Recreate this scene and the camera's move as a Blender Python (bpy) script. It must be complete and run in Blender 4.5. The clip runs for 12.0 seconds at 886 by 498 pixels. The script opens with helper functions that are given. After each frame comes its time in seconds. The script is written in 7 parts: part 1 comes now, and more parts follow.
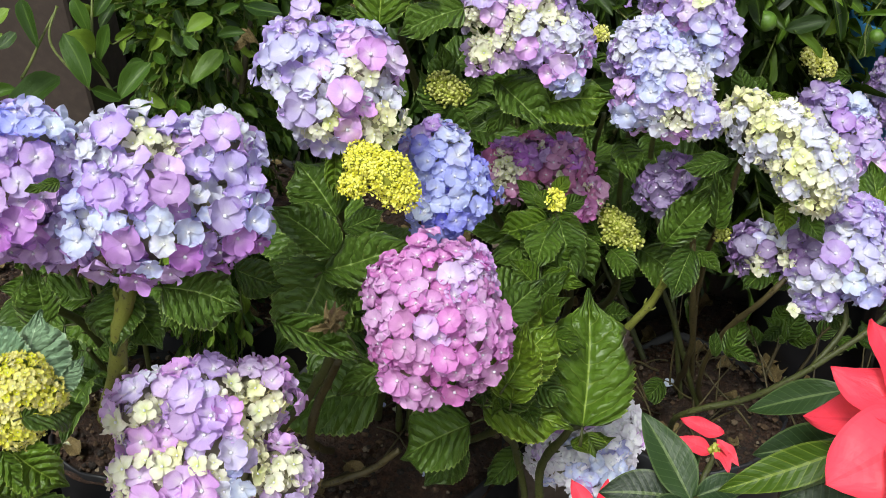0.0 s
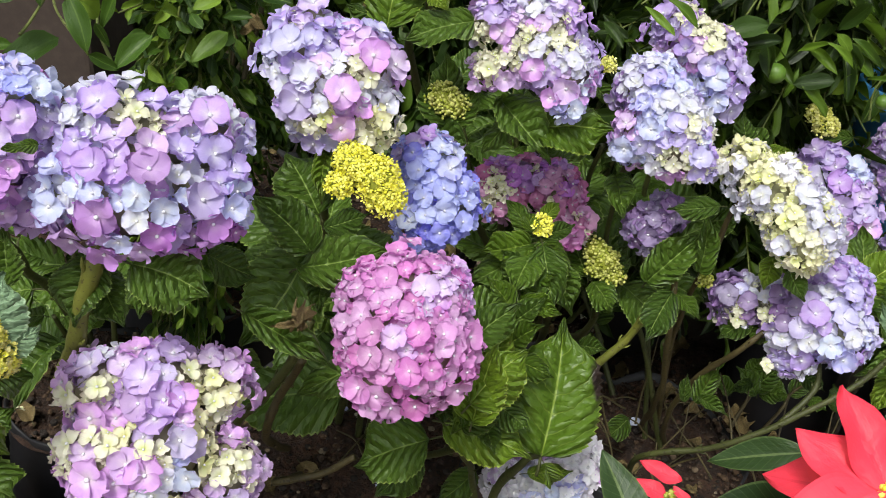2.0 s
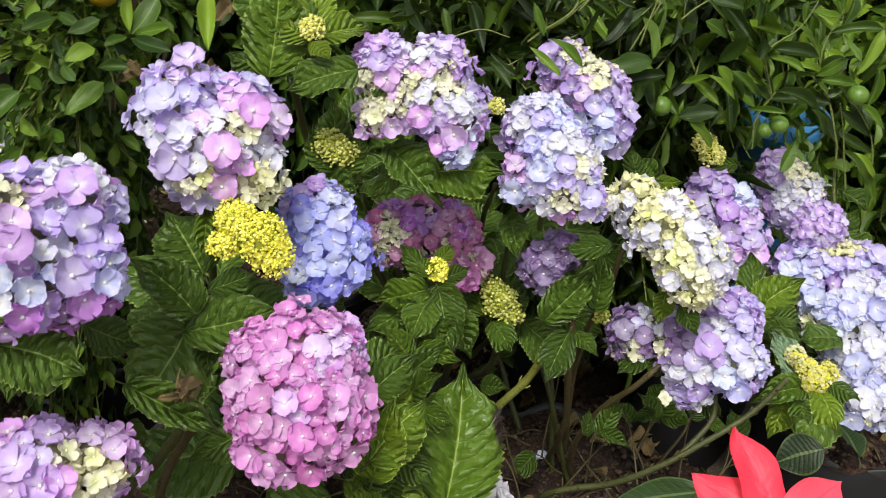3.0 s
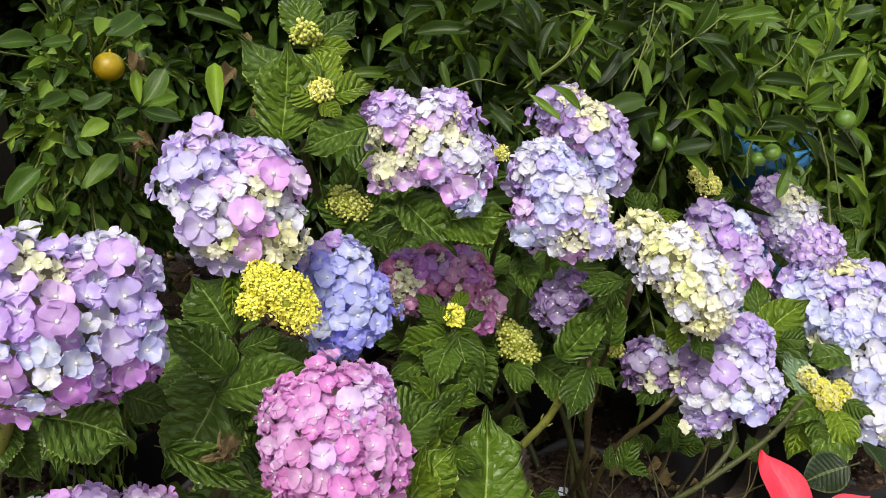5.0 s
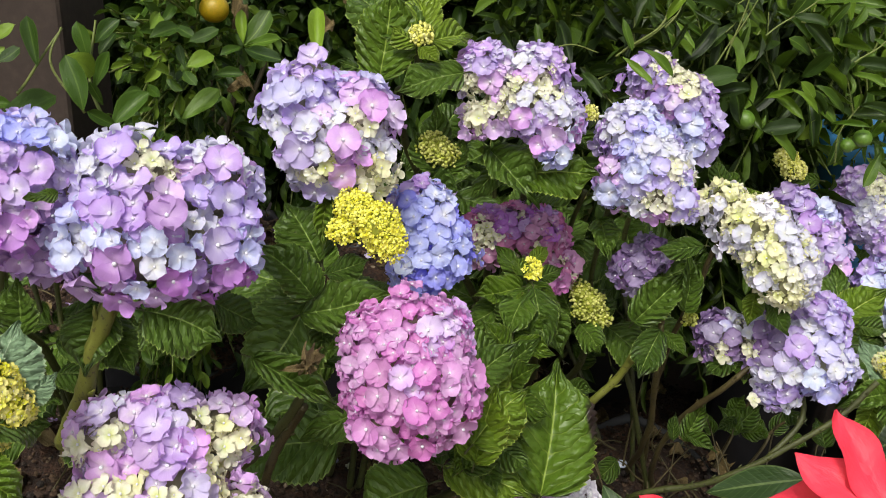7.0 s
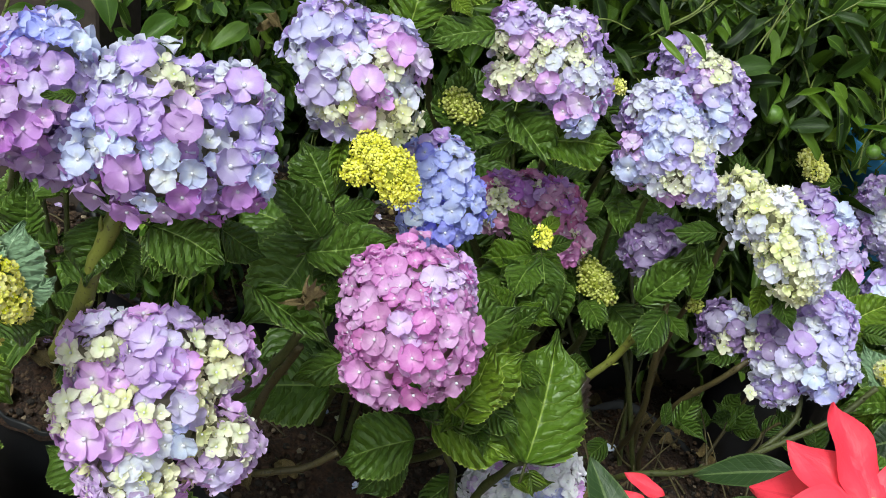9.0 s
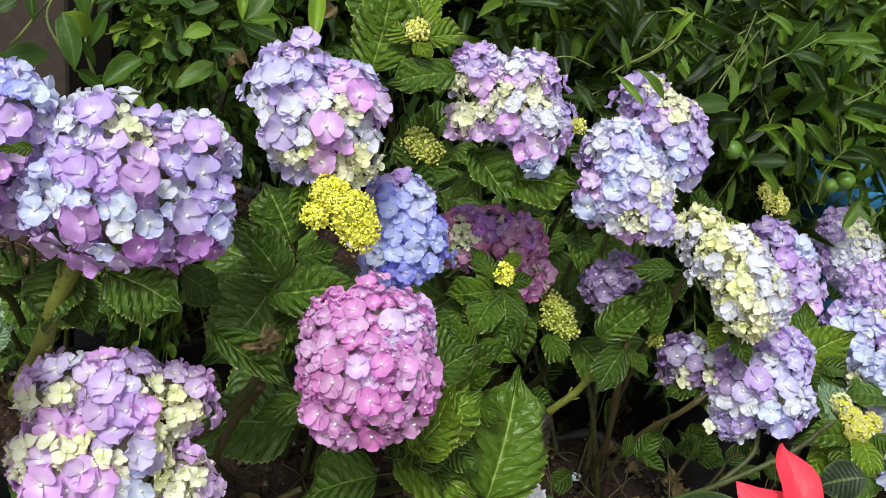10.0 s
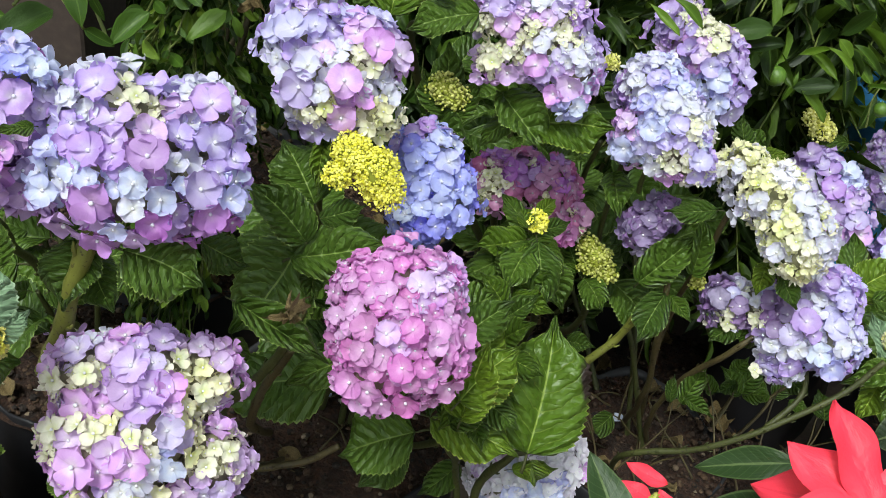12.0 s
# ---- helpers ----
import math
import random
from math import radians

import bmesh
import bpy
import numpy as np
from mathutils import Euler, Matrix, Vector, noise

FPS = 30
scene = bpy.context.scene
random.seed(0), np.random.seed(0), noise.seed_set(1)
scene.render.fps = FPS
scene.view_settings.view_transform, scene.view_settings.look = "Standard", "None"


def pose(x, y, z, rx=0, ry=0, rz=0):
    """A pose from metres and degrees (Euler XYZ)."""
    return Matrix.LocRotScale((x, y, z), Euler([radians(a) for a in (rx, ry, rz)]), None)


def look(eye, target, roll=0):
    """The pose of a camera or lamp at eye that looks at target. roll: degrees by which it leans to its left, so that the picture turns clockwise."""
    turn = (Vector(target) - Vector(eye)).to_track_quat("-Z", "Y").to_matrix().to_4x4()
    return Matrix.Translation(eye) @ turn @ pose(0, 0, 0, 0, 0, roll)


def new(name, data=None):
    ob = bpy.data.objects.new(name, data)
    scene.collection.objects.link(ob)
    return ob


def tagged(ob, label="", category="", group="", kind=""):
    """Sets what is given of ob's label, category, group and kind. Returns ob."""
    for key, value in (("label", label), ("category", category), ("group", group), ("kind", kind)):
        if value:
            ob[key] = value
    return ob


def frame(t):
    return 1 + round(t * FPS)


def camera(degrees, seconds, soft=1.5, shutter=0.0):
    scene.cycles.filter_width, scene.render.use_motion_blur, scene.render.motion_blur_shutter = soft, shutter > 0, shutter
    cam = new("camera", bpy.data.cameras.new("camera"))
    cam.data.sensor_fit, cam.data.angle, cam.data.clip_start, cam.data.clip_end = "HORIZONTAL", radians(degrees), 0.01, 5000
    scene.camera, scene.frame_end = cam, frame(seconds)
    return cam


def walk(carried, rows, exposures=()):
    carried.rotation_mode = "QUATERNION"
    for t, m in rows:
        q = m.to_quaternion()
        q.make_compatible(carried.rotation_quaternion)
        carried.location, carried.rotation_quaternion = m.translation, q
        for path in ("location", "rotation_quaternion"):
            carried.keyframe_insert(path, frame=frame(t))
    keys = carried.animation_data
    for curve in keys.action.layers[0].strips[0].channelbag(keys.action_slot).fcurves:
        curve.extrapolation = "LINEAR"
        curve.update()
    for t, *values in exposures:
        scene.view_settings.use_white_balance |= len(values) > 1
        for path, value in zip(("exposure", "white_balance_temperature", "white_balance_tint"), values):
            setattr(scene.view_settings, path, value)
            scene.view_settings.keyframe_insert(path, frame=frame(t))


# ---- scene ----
cam = camera(49.9, 12.0, soft=0.7, shutter=0.25)
PATH = [
    (0, (0.046, 0.036, 1.328), (-0.036, 1.683, 0.196), -1.7),
    (0.5, (0.041, 0.018, 1.323), (-0.038, 1.659, 0.183), 0.7),
    (1, (0.04, 0.014, 1.326), (-0.032, 1.662, 0.196), 2.8),
    (1.5, (0.045, 0.028, 1.325), (-0.02, 1.691, 0.217), 4.2),
    (2, (0.054, 0.049, 1.323), (-0.006, 1.709, 0.209), 5.9),
    (2.5, (0.055, 0.064, 1.332), (0.098, 1.74, 0.242), 8.4),
    (3, (0.068, 0.083, 1.344), (0.193, 1.77, 0.277), 6.9),
    (3.2, (0.068, 0.088, 1.351), (0.201, 1.773, 0.282), 5.1),
    (4.8, (0.036, 0.064, 1.357), (0.188, 1.798, 0.372), 3.0),
    (5, (0.037, 0.063, 1.359), (0.18, 1.796, 0.372), 3.4),
    (5.5, (0.037, 0.055, 1.357), (0.177, 1.792, 0.375), 3.6),
    (6, (0.031, 0.044, 1.35), (0.139, 1.785, 0.372), 3.7),
    (6.5, (0.015, 0.033, 1.336), (0.071, 1.769, 0.346), 4.4),
    (7, (0.017, 0.017, 1.318), (0.029, 1.749, 0.319), 5.7),
    (7.5, (0.019, 0.008, 1.289), (0.004, 1.747, 0.301), 6.9),
    (9.3, (0.024, 0.009, 1.29), (0.024, 1.719, 0.254), 11.9),
    (9.5, (0.03, 0.009, 1.301), (0.032, 1.729, 0.28), 11.9),
    (10, (0.037, 0.012, 1.322), (0.067, 1.745, 0.323), 12.1),
    (10.5, (0.041, 0.024, 1.333), (0.056, 1.741, 0.307), 11.1),
    (11, (0.042, 0.046, 1.328), (0.041, 1.731, 0.25), 10.3),
    (11.5, (0.042, 0.063, 1.32), (0.033, 1.702, 0.174), 9.4),
    (12, (0.036, 0.066, 1.33), (0.024, 1.703, 0.181), 9.2),
]
walk(cam, [(t, look(eye, target, roll)) for t, eye, target, roll in PATH], exposures=[
    (0, 0.58, 6320, 2), (3, 0.58, 6620, 6), (5, 0.58, 6760, 7), (7.7, 0.50, 6600, 5), (9.3, 0.52, 6120, -5), (9.7, 0.52, 6120, -5), (10.4, 0.53, 6850, 7), (12, 0.56, 6180, 0)])

# ---- light: soft daylight from a bright, hazy sky ----
world = bpy.data.worlds.new("daylight")
scene.world = world
world.use_nodes = True
wn = world.node_tree.nodes
sky = wn.new("ShaderNodeTexSky")
sky.sky_type, sky.sun_disc = "NISHITA", False
sky.sun_elevation, sky.sun_rotation = radians(58), radians(200)
sky.air_density, sky.dust_density = 1.0, 4.0
haze = wn.new("ShaderNodeHueSaturation")
haze.inputs["Saturation"].default_value = 0.25
world.node_tree.links.new(sky.outputs[0], haze.inputs["Color"])
world.node_tree.links.new(haze.outputs[0], wn["Background"].inputs[0])
wn["Background"].inputs[1].default_value = 0.112
sun = new("sun", bpy.data.lights.new("sun", "SUN"))
sun.data.energy, sun.data.angle, sun.data.color = 2.0, radians(14), (1.0, 0.965, 0.91)
sun.matrix_world = look((-0.35, -0.5, 3.0), (0.1, 0.75, 0.5))


# ---- materials ----
def srgb(r, g, b):
    f = lambda c: (c / 255 / 12.92) if c < 10 else ((c / 255 + 0.055) / 1.055) ** 2.4
    return (f(r), f(g), f(b), 1)


class Nodes:
    """A short way to write a node material."""

    def __init__(self, name):
        self.mat = bpy.data.materials.new(name)
        self.mat.use_nodes = True
        self.t = self.mat.node_tree
        self.bsdf = self.t.nodes["Principled BSDF"]
        self.out = self.t.nodes["Material Output"]

    def link(self, a, b):
        self.t.links.new(a, b)

    def put(self, value, socket):
        if isinstance(value, (int, float, tuple)):
            socket.default_value = value
        else:
            self.link(value, socket)

    def math(self, op, a, b=0.0, c=None):
        n = self.t.nodes.new("ShaderNodeMath")
        n.operation = op
        self.put(a, n.inputs[0])
        self.put(b, n.inputs[1])
        if c is not None:
            self.put(c, n.inputs[2])
        return n.outputs[0]

    def mix(self, fac, a, b, blend="MIX"):
        n = self.t.nodes.new("ShaderNodeMix")
        n.data_type, n.blend_type = "RGBA", blend
        self.put(fac, n.inputs[0])
        self.put(a, n.inputs[6])
        self.put(b, n.inputs[7])
        return n.outputs[2]

    def coord(self, kind):
        return self.t.nodes.new("ShaderNodeTexCoord").outputs[kind]

    def noise(self, vec, scale, detail=3.0, rough=0.55):
        n = self.t.nodes.new("ShaderNodeTexNoise")
        n.inputs["Scale"].default_value, n.inputs["Detail"].default_value, n.inputs["Roughness"].default_value = scale, detail, rough
        if vec is not None:
            self.link(vec, n.inputs["Vector"])
        return n.outputs["Fac"]

    def cells(self, vec, scale):
        n = self.t.nodes.new("ShaderNodeTexVoronoi")
        n.inputs["Scale"].default_value = scale
        self.link(vec, n.inputs["Vector"])
        return n.outputs["Distance"]

    def ramp(self, fac, stops):
        n = self.t.nodes.new("ShaderNodeValToRGB")
        e = n.color_ramp.elements
        while len(e) < len(stops):
            e.new(0.5)
        for k, (p, c) in zip(e, stops):
            k.position, k.color = p, c
        self.link(fac, n.inputs[0])
        return n.outputs[0]

    def chance(self):
        """One random number for each object and each loose piece of a mesh."""
        a = self.t.nodes.new("ShaderNodeObjectInfo").outputs["Random"]
        b = self.t.nodes.new("ShaderNodeNewGeometry").outputs["Random Per Island"]
        return a, b, self.math("FRACT", self.math("ADD", a, b))

    def bump(self, height, strength=0.3, distance=0.002):
        n = self.t.nodes.new("ShaderNodeBump")
        n.inputs["Strength"].default_value, n.inputs["Distance"].default_value = strength, distance
        self.link(height, n.inputs["Height"])
        self.link(n.outputs[0], self.bsdf.inputs["Normal"])
        return n.outputs[0]

    def finish(self, colour, rough=0.5, metal=0.0, thin=0.0, glow_through=None, spec=0.5):
        self.put(colour, self.bsdf.inputs["Base Color"])
        self.put(rough, self.bsdf.inputs["Roughness"])
        self.bsdf.inputs["Metallic"].default_value = metal
        self.bsdf.inputs["Specular IOR Level"].default_value = spec
        if thin:
            tr = self.t.nodes.new("ShaderNodeBsdfTranslucent")
            self.put(glow_through if glow_through is not None else colour, tr.inputs[0])
            mx = self.t.nodes.new("ShaderNodeMixShader")
            mx.inputs[0].default_value = thin
            self.link(self.bsdf.outputs[0], mx.inputs[1])
            self.link(tr.outputs[0], mx.inputs[2])
            self.link(mx.outputs[0], self.out.inputs[0])
        return self.mat


def petal_material(name, inner, outer, spread):
    """Thin petal: paler throat, fine veins that fan out from the eye; each floret a little different."""
    n = Nodes(name)
    obj = n.coord("Object")
    ln = n.t.nodes.new("ShaderNodeVectorMath")
    ln.operation = "LENGTH"
    n.link(obj, ln.inputs[0])
    sep = n.t.nodes.new("ShaderNodeSeparateXYZ")
    n.link(obj, sep.inputs[0])
    fan = n.t.nodes.new("ShaderNodeCombineXYZ")
    n.link(n.math("MULTIPLY", n.math("ARCTAN2", sep.outputs[1], sep.outputs[0]), 7.0), fan.inputs[0])
    n.link(n.math("MULTIPLY", ln.outputs["Value"], 1.3), fan.inputs[1])
    rnd, isl, both = n.chance()
    n.link(n.math("MULTIPLY", rnd, 30.0), fan.inputs[2])
    blot = n.noise(obj, 2.3, 3)
    reach = n.math("ADD", ln.outputs["Value"], n.math("MULTIPLY", n.math("SUBTRACT", blot, 0.5), 0.7))
    base = n.ramp(reach, [(0.06, inner), (0.50, outer), (0.98, (outer[0] * 0.96, outer[1] * 0.90, outer[2] * 0.97, 1))])
    hsv = n.t.nodes.new("ShaderNodeHueSaturation")
    n.link(n.math("ADD", 0.5, n.math("MULTIPLY", n.math("SUBTRACT", rnd, 0.5), spread)), hsv.inputs["Hue"])
    n.link(n.math("ADD", 0.62, n.math("MULTIPLY", rnd, 0.44)), hsv.inputs["Saturation"])
    n.link(n.math("ADD", 0.93, n.math("MULTIPLY", both, 0.12)), hsv.inputs["Value"])
    n.link(base, hsv.inputs["Color"])
    veins = n.noise(fan.outputs[0], 1.6, 3, 0.6)
    tint = n.mix(1.0, hsv.outputs[0], (0.70, 0.60, 0.80, 1), "MULTIPLY")
    col = n.mix(n.math("MULTIPLY", n.math("POWER", veins, 2.0), 0.55), hsv.outputs[0], tint)
    n.bump(veins, 0.35, 0.0012)
    return n.finish(col, 0.5, thin=0.30, spec=0.32)


def hydrangea_leaf_material(name, dark, light, vein, scorch=None):
    """Puckered leaf: sunken midrib and arched side veins, blistered between the cross veins. scorch: a withered brown spot."""
    n = Nodes(name)
    sep = n.t.nodes.new("ShaderNodeSeparateXYZ")
    uv = n.coord("UV")
    n.link(uv, sep.inputs[0])
    u = sep.outputs[0]
    v = n.math("ABSOLUTE", n.math("SUBTRACT", n.math("MULTIPLY", sep.outputs[1], 2.0), 1.0))
    bend = n.math("MULTIPLY", n.math("SUBTRACT", n.noise(uv, 7.0, 2), 0.5), 0.60)
    s = n.math("MULTIPLY", n.math("SUBTRACT", u, n.math("MULTIPLY", n.math("POWER", v, 1.25), 0.30)), 7.0)
    s = n.math("ADD", s, bend)
    off = n.math("ABSOLUTE", n.math("SUBTRACT", n.math("FRACT", n.math("ADD", s, 0.5)), 0.5))
    # blisters between the cross veins, stepped from one side vein to the next
    across = n.math("ADD", n.math("ADD", n.math("MULTIPLY", v, -1.5), n.math("MULTIPLY", u, 15.0)), n.math("ADD", n.math("MULTIPLY", n.math("FLOOR", n.math("ADD", s, 0.5)), 0.37), n.math("MULTIPLY", bend, 2.0)))
    gap = n.math("ABSOLUTE", n.math("SUBTRACT", n.math("FRACT", across), 0.5))
    cell = n.math("POWER", n.math("SUBTRACT", 1.0, n.math("MULTIPLY", gap, 2.0)), 0.6)
    puff = n.math("MULTIPLY", n.math("POWER", n.math("MULTIPLY", off, 2.0), 0.75), n.math("ADD", 0.62, n.math("MULTIPLY", cell, 0.38)))
    puff = n.math("MULTIPLY", puff, n.math("MINIMUM", 1.0, n.math("MULTIPLY", v, 8.0)))
    side = n.math("LESS_THAN", off, 0.030)
    mid = n.math("LESS_THAN", v, 0.022)
    obj = n.coord("Object")
    line = n.math("MAXIMUM", n.math("MULTIPLY", side, 0.34), n.math("MULTIPLY", mid, 0.6))
    rnd, isl, both = n.chance()
    blotch = n.noise(obj, 3.1, 4)
    # puff lightens the crests, so shade in the vein creases is put into the colour
    tone = n.math("ADD", n.math("MULTIPLY", rnd, 0.45), n.math("ADD", n.math("MULTIPLY", blotch, 0.40), n.math("MULTIPLY", puff, 0.22)))
    col = n.mix(tone, dark, light)
    rim = n.math("GREATER_THAN", v, 0.962)
    col = n.mix(n.math("MULTIPLY", rim, 0.6), col, vein)
    col = n.mix(line, col, vein)
    if scorch:
        far = n.t.nodes.new("ShaderNodeVectorMath")
        far.operation = "DISTANCE"
        n.link(uv, far.inputs[0])
        far.inputs[1].default_value = (scorch[0], scorch[1], 0)
        edge = n.math("ADD", far.outputs["Value"], n.math("MULTIPLY", n.math("SUBTRACT", n.noise(uv, 9.0, 3), 0.5), 0.16))
        spot = n.ramp(edge, [(scorch[2] * 0.7, (1, 1, 1, 1)), (scorch[2], (0, 0, 0, 1))])
        col = n.mix(spot, col, srgb(46, 34, 30))
    n.bump(n.math("ADD", puff, n.math("MULTIPLY", n.noise(obj, 30.0, 2), 0.06)), 0.85, 0.0065)
    return n.finish(col, n.math("ADD", 0.30, n.math("MULTIPLY", blotch, 0.26)), thin=0.14, glow_through=n.mix(0.5, col, (0.16, 0.26, 0.02, 1)), spec=0.44)


def smooth_leaf_material(name, dark, light, young, vein, rough=0.33, ribs=0.16):
    n = Nodes(name)
    sep = n.t.nodes.new("ShaderNodeSeparateXYZ")
    n.link(n.coord("UV"), sep.inputs[0])
    v = n.math("ABSOLUTE", n.math("SUBTRACT", n.math("MULTIPLY", sep.outputs[1], 2.0), 1.0))
    mid = n.math("LESS_THAN", v, 0.07)
    rim = n.math("GREATER_THAN", v, 0.9)
    s = n.math("MULTIPLY", n.math("SUBTRACT", sep.outputs[0], n.math("MULTIPLY", v, 0.16)), 11.0)
    off = n.math("ABSOLUTE", n.math("SUBTRACT", n.math("FRACT", s), 0.5))
    side = n.math("LESS_THAN", off, 0.06)
    rnd, isl, both = n.chance()
    col = n.ramp(both, [(0.0, dark), (0.68, light), (0.98, young)])
    col = n.mix(n.math("MULTIPLY", n.noise(n.coord("UV"), 5.0, 4), 0.4), col, dark)
    line = n.math("ADD", n.math("MULTIPLY", mid, 0.45), n.math("ADD", n.math("MULTIPLY", side, ribs), n.math("MULTIPLY", rim, 0.25)))
    col = n.mix(line, col, vein)
    n.bump(n.math("ADD", n.math("MULTIPLY", off, ribs), n.math("MULTIPLY", n.noise(n.coord("UV"), 12.0, 2), 0.25)), 0.5, 0.006)
    return n.finish(col, rough, thin=0.16, glow_through=n.mix(0.5, col, (0.2, 0.3, 0.02, 1)), spec=0.30)


def stem_material(name, a, b, spot):
    n = Nodes(name)
    obj = n.coord("Object")
    col = n.mix(n.noise(obj, 22.0, 3), a, b)
    speck = n.math("GREATER_THAN", n.noise(obj, 260.0, 2), 0.63)
    col = n.mix(n.math("MULTIPLY", speck, 0.7), col, spot)
    n.bump(n.noise(obj, 180.0, 3), 0.4, 0.002)
    return n.finish(col, 0.6)


def rough_material(name, stops, scale, fine, rough=0.9, bump=0.6, dist=0.006):
    n = Nodes(name)
    obj = n.coord("Object")
    f = n.math("ADD", n.math("MULTIPLY", n.noise(obj, scale, 4), 0.55), n.math("MULTIPLY", n.noise(obj, fine, 3), 0.45))
    col = n.ramp(f, stops)
    n.bump(n.noise(obj, fine, 4, 0.7), bump, dist)
    return n.finish(col, rough)


def crumb_material():
    """Clods, bark bits and pale grit, each crumb its own shade."""
    n = Nodes("soil_crumb")
    rnd, isl, both = n.chance()
    col = n.ramp(both, [(0.0, srgb(22, 15, 11)), (0.5, srgb(58, 41, 28)), (0.9, srgb(76, 57, 38)), (0.99, srgb(118, 104, 86))])
    n.bump(n.noise(n.coord("Object"), 300.0, 3), 0.5, 0.003)
    return n.finish(col, 0.9)


def plain_material(name, colour, rough, vary=0.25, scale=40.0, bump=0.2):
    n = Nodes(name)
    obj = n.coord("Object")
    dark = (colour[0] * 0.6, colour[1] * 0.6, colour[2] * 0.6, 1)
    col = n.mix(n.math("MULTIPLY", n.noise(obj, scale, 4), vary * 2), colour, dark)
    n.bump(n.noise(obj, scale * 4, 3), bump, 0.001)
    return n.finish(col, rough)


def bud_material(name, dark, light):
    n = Nodes(name)
    rnd, isl, both = n.chance()
    return n.finish(n.mix(both, dark, light), 0.5, thin=0.12, spec=0.3)


PETAL = {
    "pink": petal_material("petal_pink", srgb(236, 188, 230), srgb(216, 142, 210), 0.03),
    "rose": petal_material("petal_rose", srgb(230, 172, 218), srgb(208, 127, 196), 0.03),
    "orchid": petal_material("petal_orchid", srgb(220, 176, 232), srgb(190, 134, 212), 0.03),
    "mauve": petal_material("petal_mauve", srgb(244, 226, 242), srgb(218, 176, 234), 0.04),
    "lilac": petal_material("petal_lilac", srgb(236, 228, 240), srgb(202, 179, 232), 0.04),
    "periwinkle": petal_material("petal_periwinkle", srgb(232, 230, 244), srgb(192, 180, 236), 0.05),
    "violet": petal_material("petal_violet", srgb(220, 208, 236), srgb(188, 163, 224), 0.045),
    "plum": petal_material("petal_plum", srgb(180, 158, 198), srgb(150, 126, 176), 0.04),
    "wine": petal_material("petal_wine", srgb(226, 164, 206), srgb(204, 126, 180), 0.04),
    "blue": petal_material("petal_blue", srgb(198, 204, 252), srgb(158, 167, 249), 0.03),
    "sky": petal_material("petal_sky", srgb(238, 241, 245), srgb(200, 210, 245), 0.05),
    "white": petal_material("petal_white", srgb(234, 236, 222), srgb(218, 221, 236), 0.03),
    "pearl": petal_material("petal_pearl", srgb(246, 247, 242), srgb(242, 243, 246), 0.02),
    "cream": petal_material("petal_cream", srgb(222, 228, 144), srgb(238, 240, 206), 0.02),
    "lime": petal_material("petal_lime", srgb(226, 228, 120), srgb(240, 242, 184), 0.03),
    "yellow": petal_material("petal_yellow", srgb(208, 210, 46), srgb(236, 232, 88), 0.02),
}
EYE_BEAD = plain_material("floret_eye", srgb(222, 220, 230), 0.4, 0.05)
BUD_YELLOW = bud_material("bud_yellow", srgb(232, 226, 62), srgb(250, 246, 130))
BUD_CREAM = bud_material("bud_cream", srgb(206, 204, 84), srgb(236, 232, 160))
BUD_GREEN = bud_material("bud_green", srgb(150, 160, 50), srgb(222, 220, 134))
PEDICEL = plain_material("pedicel", srgb(152, 150, 118), 0.7, 0.4, 60)
BUD_STALK = plain_material("bud_stalk", srgb(150, 156, 50), 0.7, 0.3, 60)
LEAF = hydrangea_leaf_material("hydrangea_leaf", srgb(34, 56, 16), srgb(92, 120, 38), srgb(144, 164, 84))
LEAF_MID = hydrangea_leaf_material("hydrangea_leaf_mid", srgb(46, 70, 14), srgb(98, 126, 32), srgb(150, 168, 72))
LEAF_YOUNG = hydrangea_leaf_material("hydrangea_leaf_young", srgb(70, 98, 20), srgb(126, 150, 42), srgb(176, 190, 90))
LEAF_GREY = hydrangea_leaf_material("hydrangea_leaf_grey", srgb(86, 120, 88), srgb(142, 168, 132), srgb(176, 196, 160))
CITRUS_YOUNG = smooth_leaf_material("citrus_leaf_young", srgb(38, 60, 13), srgb(84, 114, 30), srgb(130, 158, 48), srgb(122, 146, 60), 0.42, 0.0)
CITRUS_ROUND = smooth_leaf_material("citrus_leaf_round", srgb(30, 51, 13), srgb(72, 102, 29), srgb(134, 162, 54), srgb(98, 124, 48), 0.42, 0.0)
# dark leaf green; on the rear bush the colour also stands in for shade
CITRUS_DARK_SHADED = smooth_leaf_material("citrus_leaf_dark_shaded", srgb(24, 40, 9), srgb(50, 74, 18), srgb(80, 106, 28), srgb(62, 84, 32), 0.5, 0.0)
CITRUS = smooth_leaf_material("citrus_leaf", srgb(19, 32, 7), srgb(45, 66, 14), srgb(86, 112, 28), srgb(84, 106, 38), 0.44, 0.0)
POINSETTIA_LEAF = smooth_leaf_material("poinsettia_leaf", srgb(21, 37, 19), srgb(40, 62, 32), srgb(58, 80, 36), srgb(118, 136, 82), 0.42, 0.14)
POINSETTIA_LIME = smooth_leaf_material("poinsettia_leaf_lime", srgb(60, 84, 16), srgb(80, 102, 23), srgb(98, 118, 30), srgb(140, 156, 64), 0.45, 0.30)
BRACT = smooth_leaf_material("poinsettia_bract", srgb(236, 50, 74), srgb(246, 70, 92), srgb(250, 84, 104), srgb(214, 40, 66), 0.48, 0.10)
DRY_LEAF = rough_material("dry_leaf", [(0.3, srgb(60, 48, 28)), (0.52, srgb(112, 94, 56)), (0.72, srgb(162, 144, 98))], 34, 120, 0.8)
